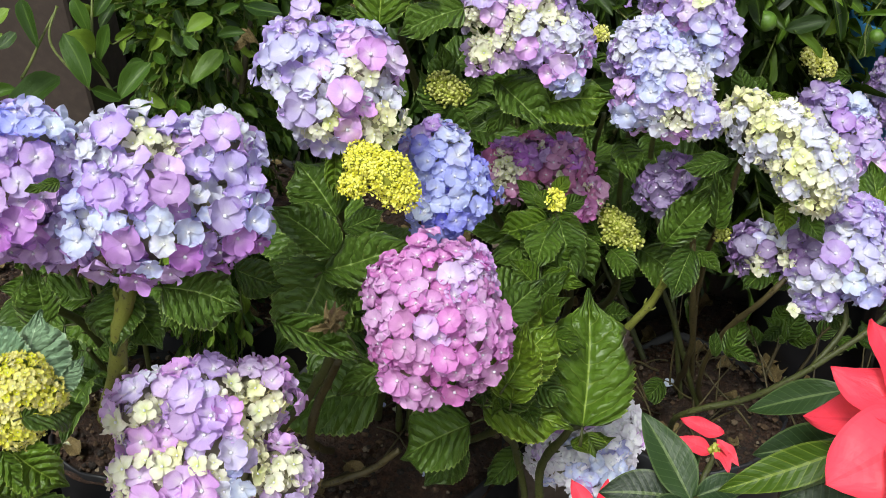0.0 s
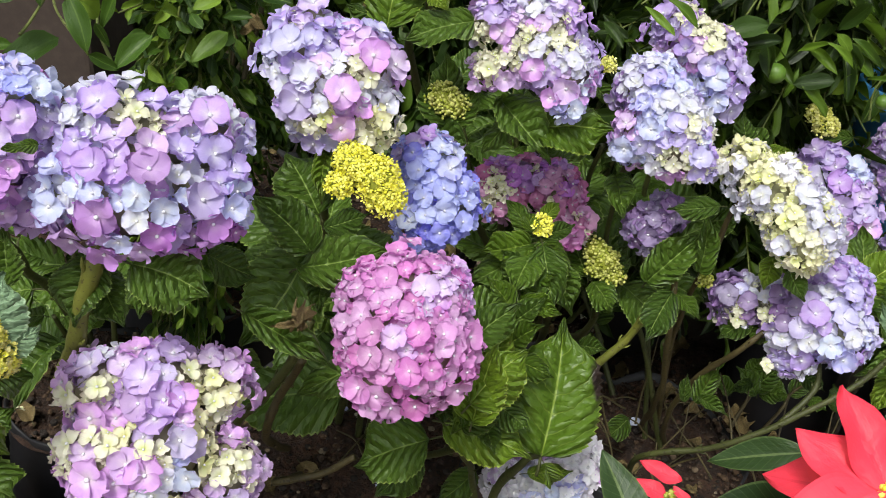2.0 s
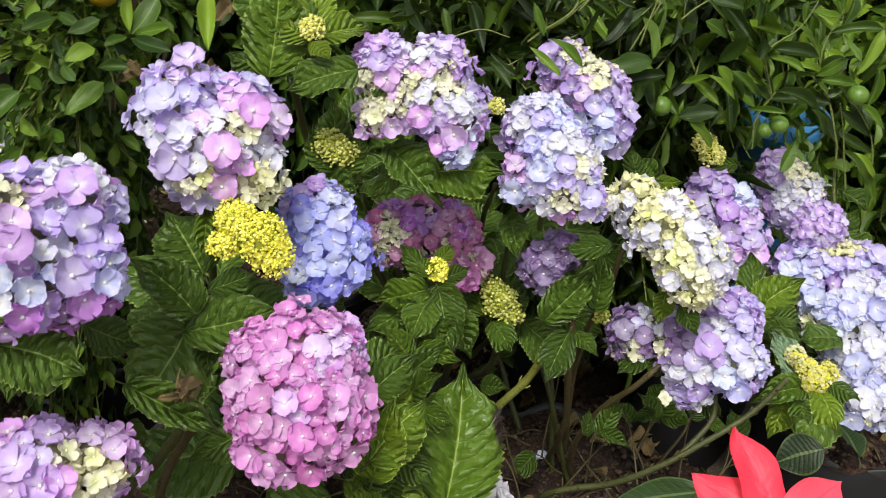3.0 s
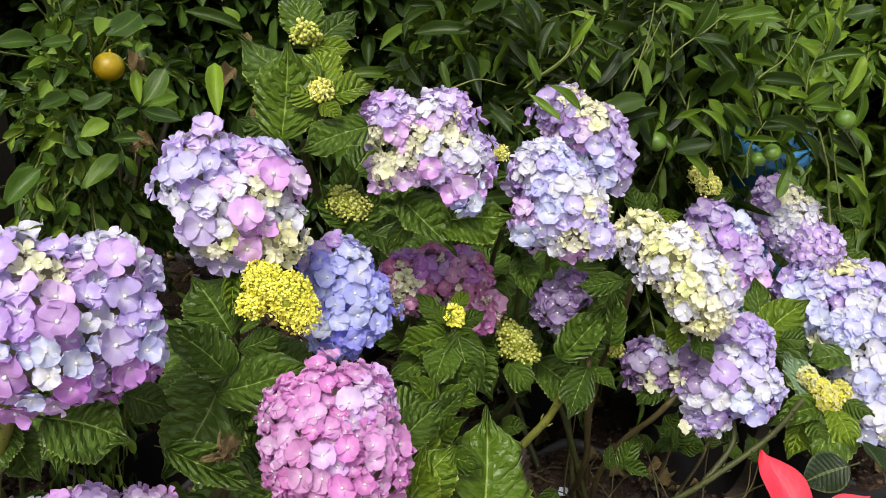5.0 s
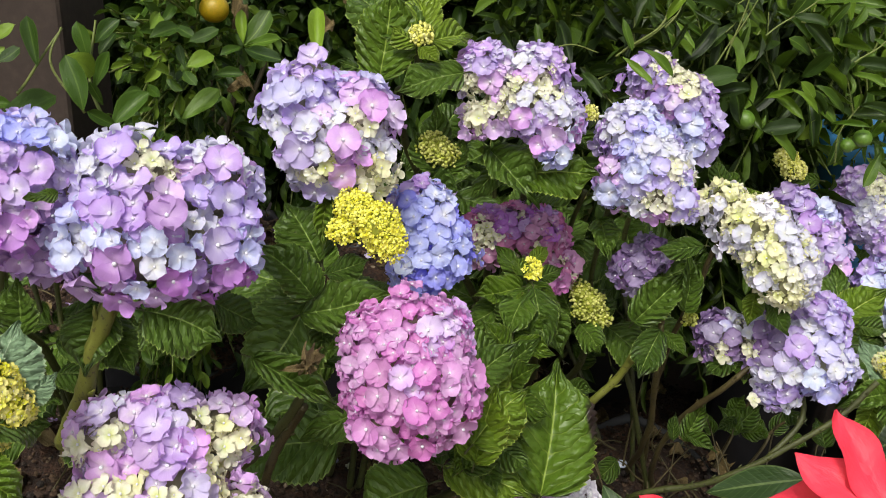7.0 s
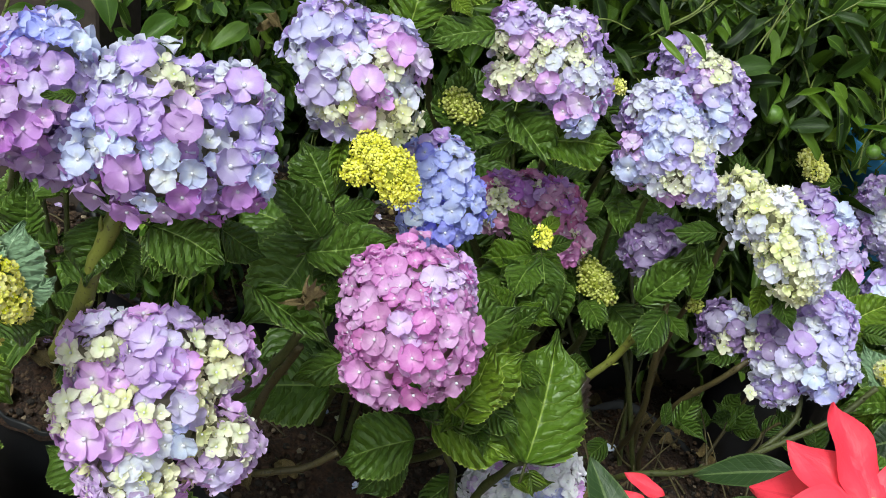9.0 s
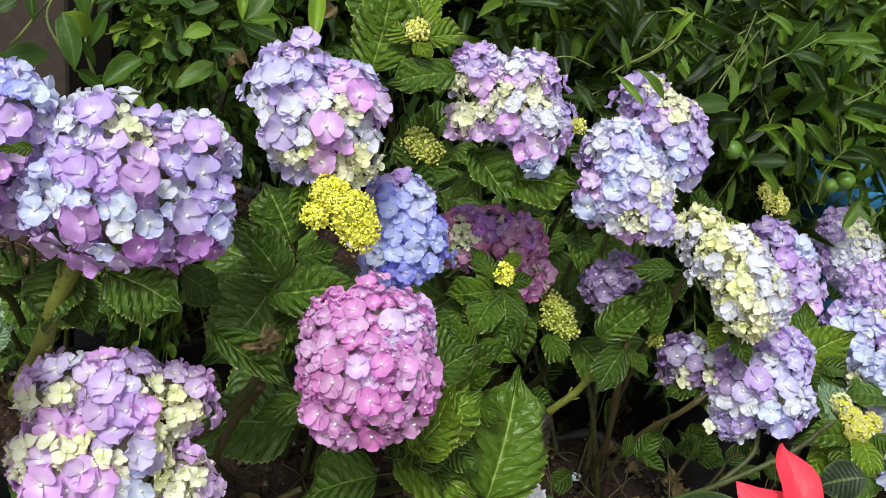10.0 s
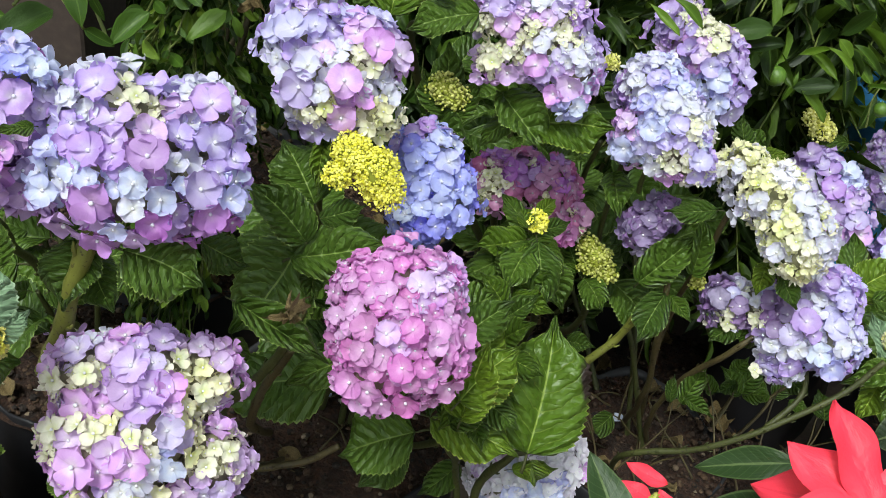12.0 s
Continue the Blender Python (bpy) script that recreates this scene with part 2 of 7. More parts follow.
STEM = stem_material("green_stem", srgb(42, 48, 18), srgb(74, 77, 30), srgb(32, 22, 13))
WOODY = stem_material("woody_stem", srgb(50, 42, 22), srgb(84, 74, 38), srgb(30, 21, 12))
STEM_FRESH = stem_material("fresh_green_stem", srgb(78, 84, 26), srgb(116, 118, 42), srgb(52, 38, 18))
TWIG = stem_material("citrus_twig", srgb(84, 106, 38), srgb(108, 108, 56), srgb(50, 40, 24))
WALL = rough_material("brown_plaster", [(0.25, srgb(46, 37, 32)), (0.5, srgb(60, 49, 43)), (0.75, srgb(76, 64, 56))], 3.0, 60, 0.9, 0.25, 0.004)
SOIL = rough_material("soil", [(0.3, srgb(25, 16, 11)), (0.5, srgb(58, 37, 25)), (0.68, srgb(96, 66, 48))], 30, 170, 0.95, 1.0, 0.02)
CRUMB = crumb_material()
PAVING = rough_material("concrete_paving", [(0.25, srgb(84, 71, 62)), (0.5, srgb(108, 93, 83)), (0.75, srgb(128, 113, 102))], 2.2, 90, 0.85, 0.3, 0.003)
BAG = plain_material("black_plastic", srgb(22, 21, 25), 0.55, 0.3, 12, 0.3)
BLUE_PLASTIC = plain_material("blue_plastic", srgb(92, 172, 240), 0.4, 0.12, 12)
FRUIT_RIPE = rough_material("citrus_peel_ripe", [(0.3, srgb(112, 108, 12)), (0.5, srgb(160, 136, 16)), (0.75, srgb(190, 146, 22))], 14, 420, 0.4, 0.25, 0.002)
FRUIT_GREEN = rough_material("citrus_peel_green", [(0.3, srgb(64, 96, 26)), (0.6, srgb(90, 120, 40)), (0.8, srgb(110, 136, 50))], 14, 420, 0.4, 0.25, 0.002)


# ---- building helpers ----
def mesh_of(name, bm, *mats, smooth=True):
    me = bpy.data.meshes.new(name)
    bm.to_mesh(me)
    bm.free()
    for m in mats:
        me.materials.append(m)
    if smooth:
        me.shade_smooth()
    return me


def part(name, me, parent, label="", m=None):
    ob = new(name, me)
    ob.parent = parent
    if m is not None:
        ob.matrix_basis = m
    return tagged(ob, label)


def thing(name, at, label, category, group="", kind=""):
    ob = new(name)
    ob.location = at
    ob.empty_display_size = 0.05
    return tagged(ob, label, category, group, kind)


def inside(parent, p):
    """World place p in the space of a thing that only has a location."""
    return Vector(p) - parent.location


def smooth_line(pts, steps=6):
    pts = [Vector(p) for p in pts]
    ext = [2 * pts[0] - pts[1], *pts, 2 * pts[-1] - pts[-2]]
    out = []
    for a, b, c, d in zip(ext, ext[1:], ext[2:], ext[3:]):
        for i in range(steps):
            t = i / steps
            out.append(0.5 * (2 * b + (c - a) * t + (2 * a - 5 * b + 4 * c - d) * t * t + (3 * b - a - 3 * c + d) * t ** 3))
    return out + [pts[-1]]


def tube(bm, pts, r0, r1, sides=8, nodes=0):
    """A tapered stalk along pts, with slightly swollen joints."""
    rings = []
    ref = Vector((0.31, 0.17, 0.93)).normalized()
    for i, p in enumerate(pts):
        q = (pts[min(i + 1, len(pts) - 1)] - pts[max(i - 1, 0)]).normalized()
        if rings:
            a = (a - q * a.dot(q)).normalized()
        else:
            a = q.cross(ref if abs(q.dot(ref)) < 0.95 else Vector((1, 0, 0))).normalized()
        b = q.cross(a)
        f = i / (len(pts) - 1)
        r = (r0 + (r1 - r0) * f) * (1 + 0.14 * noise.noise(p * 90))
        if nodes:
            r *= 1 + 0.16 * max(0.0, math.cos(2 * math.pi * nodes * f)) ** 6
        rings.append([bm.verts.new(p + r * (math.cos(k * 2 * math.pi / sides) * a + math.sin(k * 2 * math.pi / sides) * b)) for k in range(sides)])
    for r, s in zip(rings, rings[1:]):
        for k in range(sides):
            bm.faces.new((r[k], r[(k + 1) % sides], s[(k + 1) % sides], s[k]))
    bm.faces.new(rings[0][::-1])
    bm.faces.new(rings[-1])


def ball(bm, centre, r, sub=1, mat=0, squash=1.0):
    made = bmesh.ops.create_icosphere(bm, subdivisions=sub, radius=r, matrix=Matrix.Translation(centre) @ Matrix.Diagonal((1, 1, squash, 1)))
    for v in made["verts"]:
        for f in v.link_faces:
            f.material_index = mat


def frame_from(axis, normal):
    """A turn whose y points along axis and whose z is as near to normal as it can be."""
    y = Vector(axis).normalized()
    z = Vector(normal)
    z = z - y * z.dot(y)
    if z.length < 1e-4:
        z = Vector((1, 0, 0)) - y * y.x
    z.normalize()
    x = y.cross(z)
    return Matrix((x, y, z)).transposed().to_4x4()


# florets: four broad overlapping petals round a bead, one opposite pair over the other
def floret_mesh(name, mat, seed, cup, droop, size=1.0, petals=4, slim=1.0):
    rng = random.Random(seed)
    bm = bmesh.new()
    cols, rows = 4, 6
    for k in range(petals):
        turn = 2 * math.pi * k / petals + rng.uniform(-0.12, 0.12)
        inner = k % 2
        big = rng.uniform(0.90, 1.06) * size * (0.94 if inner else 1.0)
        wide = rng.uniform(0.55, 0.66) * big * slim
        blunt = rng.uniform(0.50, 0.60)
        skew, tip, ph, bowl = rng.uniform(-0.20, 0.20), rng.uniform(-0.30, 0.10), rng.uniform(0, 6.3), rng.uniform(0.10, 0.40)
        net = []
        for i in range(rows + 1):
            u = 0.04 + 0.955 * math.sin(math.pi / 2 * i / rows) ** 0.9
            half = wide * math.sin(math.pi * u ** 1.25) ** blunt
            line = []
            for j in range(-cols // 2, cols // 2 + 1):
                v = 2 * j / cols
                x, y = v * half, u * big * (1 - 0.10 * v * v * u)
                z = 0.18 * inner * min(1.0, 4 * u) + cup * u * u - droop * u ** 3 + bowl * v * v * u + skew * v * u + tip * u ** 4 + 0.06 * u * math.sin(3.4 * v + ph)
                line.append(bm.verts.new((x * math.cos(turn) - y * math.sin(turn), x * math.sin(turn) + y * math.cos(turn), z)))
            net.append(line)
        for a, b in zip(net, net[1:]):
            for j in range(cols):
                bm.faces.new((a[j], a[j + 1], b[j + 1], b[j]))
    ball(bm, (0, 0, 0.12), 0.112, 1, 1)
    return mesh_of(name, bm, mat, EYE_BEAD)


FLORET = {}
for key, pm in PETAL.items():
    slim = 0.80 if key in ("cream", "lime", "yellow") else 1.0
    FLORET[key] = [floret_mesh("floret_" + key, pm, 11 * i + len(key), *s, slim=slim) for i, s in enumerate(((0.10, 0.06), (0.28, 0.12), (0.0, 0.10), (0.44, 0.22), (0.16, 0.24), (0.10, -0.10), (0.34, 0.40)))]
    FLORET[key].append(floret_mesh("floret_" + key, pm, 77, 0.45, 0.0, 0.6))


def leaf_mesh(name, mat, seed, width, fold, curl, teeth=17, veins=7, depth=0.028, wave=0.09, stalk=0.14, cols=6, rows=54, peak=0.46, end=0.66, drip=0.62):
    """A leaf of length 1 along y: toothed rim, folded midrib, quilted between the veins."""
    rng = random.Random(seed)
    bm = bmesh.new()
    uv = bm.loops.layers.uv.new("UVMap")
    top = peak / (peak + end)
    norm = top ** peak * (1 - top) ** end
    p1, p2 = rng.uniform(0, 6), rng.uniform(0, 6)
    sway = rng.uniform(-0.05, 0.05)
    twist = rng.uniform(-0.25, 0.25)
    grid, where = [], {}
    for i in range(rows + 1):
        u = i / rows
        half = width / 2 * (u ** peak) * ((1 - u) ** end) / norm
        if teeth:
            f = min(1.0, max(0.0, (u - 0.68) / 0.24))
            half *= 1 - drip * f * f * (3 - 2 * f)
        saw = (u * teeth) % 1.0
        line = []
        for j in range(-cols, cols + 1):
            v = j / cols
            h = half * (1 + (0.11 * saw - 0.04 if (abs(j) == cols and teeth) else 0))
            x = v * h + sway * math.sin(math.pi * u)
            s = veins * (u - 0.30 * abs(v) ** 1.25)
            quilt = depth * abs(math.sin(math.pi * s)) ** 0.8 * (abs(v) ** 0.5) * (1 - 0.6 * abs(v) ** 3) if veins else 0
            z = fold * abs(v) * half * 2 - curl * u * u + quilt + wave * abs(v) ** 2 * math.sin(9 * u + p1 + (p2 if v > 0 else 0)) + twist * x * u - (0.30 * half * v ** 4 if teeth else 0)
            if veins and teeth:
                z += 0.035 * noise.noise((u * 7 + seed, v * 2.6, seed * 1.3)) * min(1, 3 * abs(v) + 0.2)
            w = bm.verts.new((x, u * (1 - 0.1 * curl), z))
            where[w] = (u, v * 0.5 + 0.5)
            line.append(w)
        grid.append(line)
    for a, b in zip(grid, grid[1:]):
        for j in range(2 * cols):
            f = bm.faces.new((a[j], a[j + 1], b[j + 1], b[j]))
            for lp in f.loops:
                lp[uv].uv = where[lp.vert]
    if stalk:
        before = set(bm.faces)
        tube(bm, smooth_line([(0, 0.02, -0.008), (0, -stalk * 0.5, -0.01), (0, -stalk, -stalk * 0.35)], 3), 0.011, 0.017, 6)
        for f in set(bm.faces) - before:
            f.material_index = 1
    return mesh_of(name, bm, mat, STEM)


SHAPES = ((0.70, 0.12, 0.10), (0.76, 0.28, 0.26), (0.66, 0.06, -0.08), (0.74, 0.42, 0.34), (0.74, -0.10, 0.22), (0.70, 0.20, 0.04), (0.72, 0.34, -0.12), (0.78, 0.05, 0.40))
HLEAF = {k: [leaf_mesh("hydrangea_leaf", m, 5 * i + 2, w, f, c) for i, (w, f, c) in enumerate(SHAPES)] for k, m in (("green", LEAF), ("mid", LEAF_MID), ("young", LEAF_YOUNG), ("grey", LEAF_GREY))}
LEAF_SCORCHED = hydrangea_leaf_material("hydrangea_leaf_scorched", srgb(42, 64, 14), srgb(90, 118, 30), srgb(148, 166, 72), (0.60, 0.98, 0.15))
HLEAF["mid"].append(leaf_mesh("hydrangea_leaf", LEAF_SCORCHED, 33, 0.80, 0.20, 0.06, teeth=21, veins=8, depth=0.055, wave=0.06, rows=84, cols=8, peak=0.40, end=0.64, drip=0.78))
SKYWARD = Vector((0.0, -0.55, 0.84))


def leaf(plant, base, tip, ratio=1.0, look_of="green", shape=0, facing=SKYWARD, name="leaf", label="", source=None):
    """A leaf from base to tip; ratio widens it."""
    b, t = inside(plant, base), inside(plant, tip)
    size = (t - b).length
    m = Matrix.Translation(b) @ frame_from(t - b, facing) @ Matrix.Diagonal((size * ratio, size, size, 1))
    meshes = source or HLEAF[look_of]
    return part(name, meshes[shape % len(meshes)], plant, label, m)


def stem(plant, pts, r0=0.007, r1=0.005, nodes=4, mat=STEM, name="stem", label=""):
    bm = bmesh.new()
    line = smooth_line([inside(plant, p) for p in pts], 14)
    line = [p + 0.006 * math.sin(math.pi * i / (len(line) - 1)) * noise.noise_vector(p * 14) for i, p in enumerate(line)]
    tube(bm, line, r0, r1, 8, nodes)
    # small side buds at the joints, in opposite pairs
    for k in range(1, nodes):
        i = min(len(line) - 2, int(k / nodes * (len(line) - 1)))
        way = (line[i + 1] - line[i]).normalized()
        a = way.orthogonal().normalized()
        a = math.cos(1.6 * k) * a + math.sin(1.6 * k) * way.cross(a)
        r = r0 + (r1 - r0) * k / nodes
        for side in (a, -a):
            tube(bm, [line[i] + side * r * 0.8, line[i] + side * r * 1.35 + way * r * 0.7, line[i] + side * r * 1.6 + way * r * 1.7], r * 0.42, r * 0.12, 6)
    return part(name, mesh_of("stem", bm, mat), plant, label)


SMALL = ("cream", "lime", "yellow")


def flower_head(plant, lobes, size, colours, label, seed, stray=0.10):
    """A mophead over a few merged rounded lobes. colours: places and the petal colour that rules near them;
    those with a size as well carry a full floret there. The rest is filled with florets, smaller and deeper in the gaps."""
    rng = random.Random(seed)
    lobes = [(x, y, z, r - 0.20 * size) for x, y, z, r in lobes]
    centre = sum((Vector(l[:3]) for l in lobes), Vector()) / len(lobes)
    names = [c[-1] for c in colours]
    bm = bmesh.new()
    for x, y, z, r in lobes:
        ball(bm, Vector((x, y, z)) - centre, r * 0.70, 2)
    head = part("flower_head", mesh_of("flower_core", bm, BUD_STALK if set(names) <= set(SMALL) else PEDICEL), plant, label, Matrix.Translation(inside(plant, centre)))
    taken = []

    def put(p, d, s, ruled, depth, wobble, lit=0.15):
        out = (d + lit * SKYWARD + 0.35 * (p - centre).normalized() + Vector([rng.gauss(0, wobble) for _ in range(3)])).normalized()
        turn = out.to_track_quat("Z", "Y").to_matrix().to_4x4() @ Matrix.Rotation(rng.uniform(0, 6.3), 4, "Z")
        kind = rng.choice((1, 3, 3, 6, 7)) if ruled in SMALL else rng.randrange(7)
        part("floret", FLORET[ruled][kind], head, "", Matrix.Translation(p - centre + d * depth) @ turn @ Matrix.Diagonal((s, s, s, 1)))

    for lead in colours:
        if len(lead) == 5:
            p = Vector(lead[:3])
            c, r = min(((Vector(l[:3]), l[3]) for l in lobes), key=lambda k: abs((p - k[0]).length - k[1]))
            taken.append((p, lead[3] * 1.22))
            put(p, (p - c).normalized(), lead[3] * 1.08, lead[4], rng.uniform(-0.05, 0.25) * size, 0.20, 0.45)
    step = size * 0.50
    for low, high, spread, sink, wobble in ((0.86, 1.12, 1.02, 0.22, 0.24), (0.66, 0.90, 0.86, 0.50, 0.30), (0.52, 0.70, 0.80, 0.70, 0.36)):
        for x, y, z, r in lobes:
            c = Vector((x, y, z))
            count = int(4 * math.pi * r * r / (step * step))
            for i in range(count):
                h = 1 - 2 * (i + 0.5) / count
                a = i * 2.399963 + rng.uniform(-0.3, 0.3)
                d = Vector((math.sqrt(1 - h * h) * math.cos(a), math.sqrt(1 - h * h) * math.sin(a), h))
                if d.z < -0.85 or (d.z < -0.55 and d.y > -0.15):
                    continue
                p = c + d * r
                if any((p - Vector(o[:3])).length < o[3] * 0.90 for o in lobes if o[:3] != (x, y, z)):
                    continue
                ruled = min(colours, key=lambda k: (Vector(k[:3]) - p).length * rng.uniform(0.6, 1.5))[-1]
                if rng.random() < stray:
                    ruled = rng.choice(names)
                s = size * rng.uniform(low, high) * (0.72 if ruled in SMALL else 1.0)
                room = s * spread * (1.5 if d.y > 0.5 and d.z < 0.4 else 1.0)
                if any((p - q).length < (room + own) / 2 for q, own in taken):
                    continue
                taken.append((p, room))
                put(p, d, s, ruled, -size * (sink + rng.uniform(-0.12, 0.22)), wobble)
    return head


def bud_cluster(plant, lobes, bead, mat, label, seed, crowd=1.0, opening=0.0):
    """An unopened head: a dense dome of small round buds; some of them open into four tiny petals."""
    rng = random.Random(seed)
    centre = sum((Vector(l[:3]) for l in lobes), Vector()) / len(lobes)
    bm = bmesh.new()
    for x, y, z, r in lobes:
        c = Vector((x, y, z)) - centre
        ball(bm, c, r * 0.80, 2, 1)
        count = int(4 * math.pi * r * r / (bead * bead * 2.6) * crowd)
        for i in range(count):
            h = 1 - 2 * (i + 0.5) / count
            if h < -0.6:
                continue
            a = i * 2.399963 + rng.uniform(-0.3, 0.3)
            d = Vector((math.sqrt(1 - h * h) * math.cos(a), math.sqrt(1 - h * h) * math.sin(a), h))
            p = c + d * r * rng.uniform(0.72, 1.20)
            if rng.random() < opening:
                turn = (d + Vector([rng.gauss(0, 0.3) for _ in range(3)])).to_track_quat("Z", "Y").to_matrix()
                start = rng.uniform(0, 1.5)
                s = bead * rng.uniform(1.3, 2.1)
                for k in range(4):
                    w = start + k * math.pi / 2
                    spots = ((0.1, w, 0), (0.8, w - 0.55, 0.35), (1.15, w, 0.5), (0.8, w + 0.55, 0.35))
                    bm.faces.new([bm.verts.new(p + turn @ Vector((s * q * math.cos(e), s * q * math.sin(e), s * z2))) for q, e, z2 in spots])
            else:
                ball(bm, p, bead * rng.uniform(0.6, 1.15), 1, 0, rng.uniform(0.8, 1.1))
    return part("unopened_flower", mesh_of("unopened_flower", bm, mat, BUD_STALK), plant, label, Matrix.Translation(inside(plant, centre)))


# ---- ground ----
def make_ground():
    bm = bmesh.new()
    n, size = 60, 60.0
    rows = []
    for i in range(n + 1):
        row = []
        for j in range(n + 1):
            a, b = (2 * i / n - 1), (2 * j / n - 1)
            x, y = math.copysign(abs(a) ** 3, a) * size, math.copysign(abs(b) ** 3, b) * size
            row.append(bm.verts.new((x, y + 1.0, 0.006 * noise.noise((x * 2, y * 2, 3)))))
        rows.append(row)
    for a, b in zip(rows, rows[1:]):
        for j in range(n):
            bm.faces.new((a[j], b[j], b[j + 1], a[j + 1]))
    g = new("ground", mesh_of("ground", bm, PAVING))
    return tagged(g, "worn brownish grey concrete paving under the potted plants", "ground", kind="structure")


make_ground()


DRY = [leaf_mesh("dry_leaf", DRY_LEAF, 9 + i, 0.55, 0.4, 0.4, teeth=0, veins=5, rows=14, cols=3, wave=0.16) for i in range(3)]


# ---- grow bags with soil ----
def grow_bag(x, y, r, top, seed, label="crumpled black plastic grow bag filled with dark soil", mat=BAG):
    rng = random.Random(seed)
    ob = thing("grow_bag", (x, y, 0), label, "plant pot", "grow bags")
    bm = bmesh.new()
    n, levels = 40, 14
    rings = []
    for k in range(levels + 1):
        f = k / levels
        ring = []
        for i in range(n):
            a = 2 * math.pi * i / n
            w = noise.noise((math.cos(a) * 2.5, math.sin(a) * 2.5, f * 4 + seed * 3.7))
            w2 = noise.noise((math.cos(a) * 7, math.sin(a) * 7, f * 9 + seed))
            rr = r * (0.90 + 0.10 * math.sin(math.pi * min(1, f * 1.1) * 0.9)) + 0.010 * w + 0.005 * w2
            ring.append(bm.verts.new((rr * math.cos(a), rr * math.sin(a), (top + 0.012) * f + (0.022 * w + 0.012 * w2 if k == levels else 0))))
        rings.append(ring)
    # folded lip, then down the inside to the soil
    for shrink, drop in ((0.975, -0.003), (0.955, 0.02), (0.93, 0.06)):
        rings.append([bm.verts.new((v.co.x * shrink, v.co.y * shrink, v.co.z - drop)) for v in rings[levels]])
    for a, b in zip(rings, rings[1:]):
        for i in range(n):
            bm.faces.new((a[i], a[(i + 1) % n], b[(i + 1) % n], b[i]))
    bm.faces.new(rings[0][::-1])
    part("bag", mesh_of("bag", bm, mat), ob)
    bm = bmesh.new()
    rings = [[bm.verts.new((0, 0, top + 0.012))]]
    for k in range(1, 15):
        rr = r * 0.955 * k / 14
        ring = []
        for i in range(36):
            a = 2 * math.pi * i / 36
            px, py = rr * math.cos(a), rr * math.sin(a)
            h = 0.016 * noise.noise((px * 22 + seed, py * 22, 1)) + 0.008 * noise.noise((px * 70, py * 70, seed))
            ring.append(bm.verts.new((px, py, top + 0.012 * (1 - k / 14) + h)))
        rings.append(ring)
    for i in range(36):
        bm.faces.new((rings[0][0], rings[1][i], rings[1][(i + 1) % 36]))
    for a, b in zip(rings[1:], rings[2:]):
        for i in range(36):
            bm.faces.new((a[i], b[i], b[(i + 1) % 36], a[(i + 1) % 36]))
    soil = part("soil", mesh_of("soil", bm, SOIL), ob, "dark crumbly brown soil")
    bm = bmesh.new()
    for _ in range(620):
        a, d = rng.uniform(0, 6.3), r * 0.92 * math.sqrt(rng.random())
        s = rng.choice((0.002, 0.003, 0.003, 0.004, 0.006))
        ball(bm, (d * math.cos(a), d * math.sin(a), top + 0.006 + rng.uniform(-0.002, 0.008)), s, 1, 0, rng.uniform(0.4, 0.9))
    for v in bm.verts:
        v.co += 0.0012 * Vector(noise.noise_vector(v.co * 300))
    tagged(part("soil_debris", mesh_of("crumbs", bm, CRUMB, smooth=False), soil), kind="stuff")
    # roots, straws and dropped petals on the soil
    for _ in range(9):
        a, d, w = rng.uniform(0, 6.3), r * 0.7 * math.sqrt(rng.random()), rng.uniform(0, 6.3)
        c = Vector((d * math.cos(a), d * math.sin(a), top + 0.014))
        way = Vector((math.cos(w), math.sin(w), 0)) * rng.uniform(0.02, 0.05)
        bm = bmesh.new()
        tube(bm, smooth_line([c - way, c + Vector((0.006, 0.004, 0.006)), c + way], 3), 0.0016, 0.001, 5)
        part("twig", mesh_of("twig", bm, WOODY), soil)
    for _ in range(5):
        a, d = rng.uniform(0, 6.3), r * 0.85 * math.sqrt(rng.random())
        s = rng.uniform(0.006, 0.010)
        m = Matrix.Translation((d * math.cos(a), d * math.sin(a), top + 0.020)) @ Euler((rng.uniform(-0.6, 0.6), rng.uniform(-0.6, 0.6), a)).to_matrix().to_4x4() @ Matrix.Diagonal((s, s, s, 1))
        part("fallen_floret", rng.choice(FLORET[rng.choice(("lilac", "sky", "cream"))]), soil, "", m)
    for _ in range(6):
        a, d = rng.uniform(0, 6.3), r * 0.8 * math.sqrt(rng.random())
        s = rng.uniform(0.025, 0.05)
        m = Matrix.Translation((d * math.cos(a), d * math.sin(a), top + 0.018)) @ Euler((rng.uniform(-0.4, 0.4), rng.uniform(-0.4, 0.4), rng.uniform(0, 6.3))).to_matrix().to_4x4() @ Matrix.Diagonal((s, s, s, 1))
        part("dry_leaf", rng.choice(DRY), soil, "", m)
    return ob


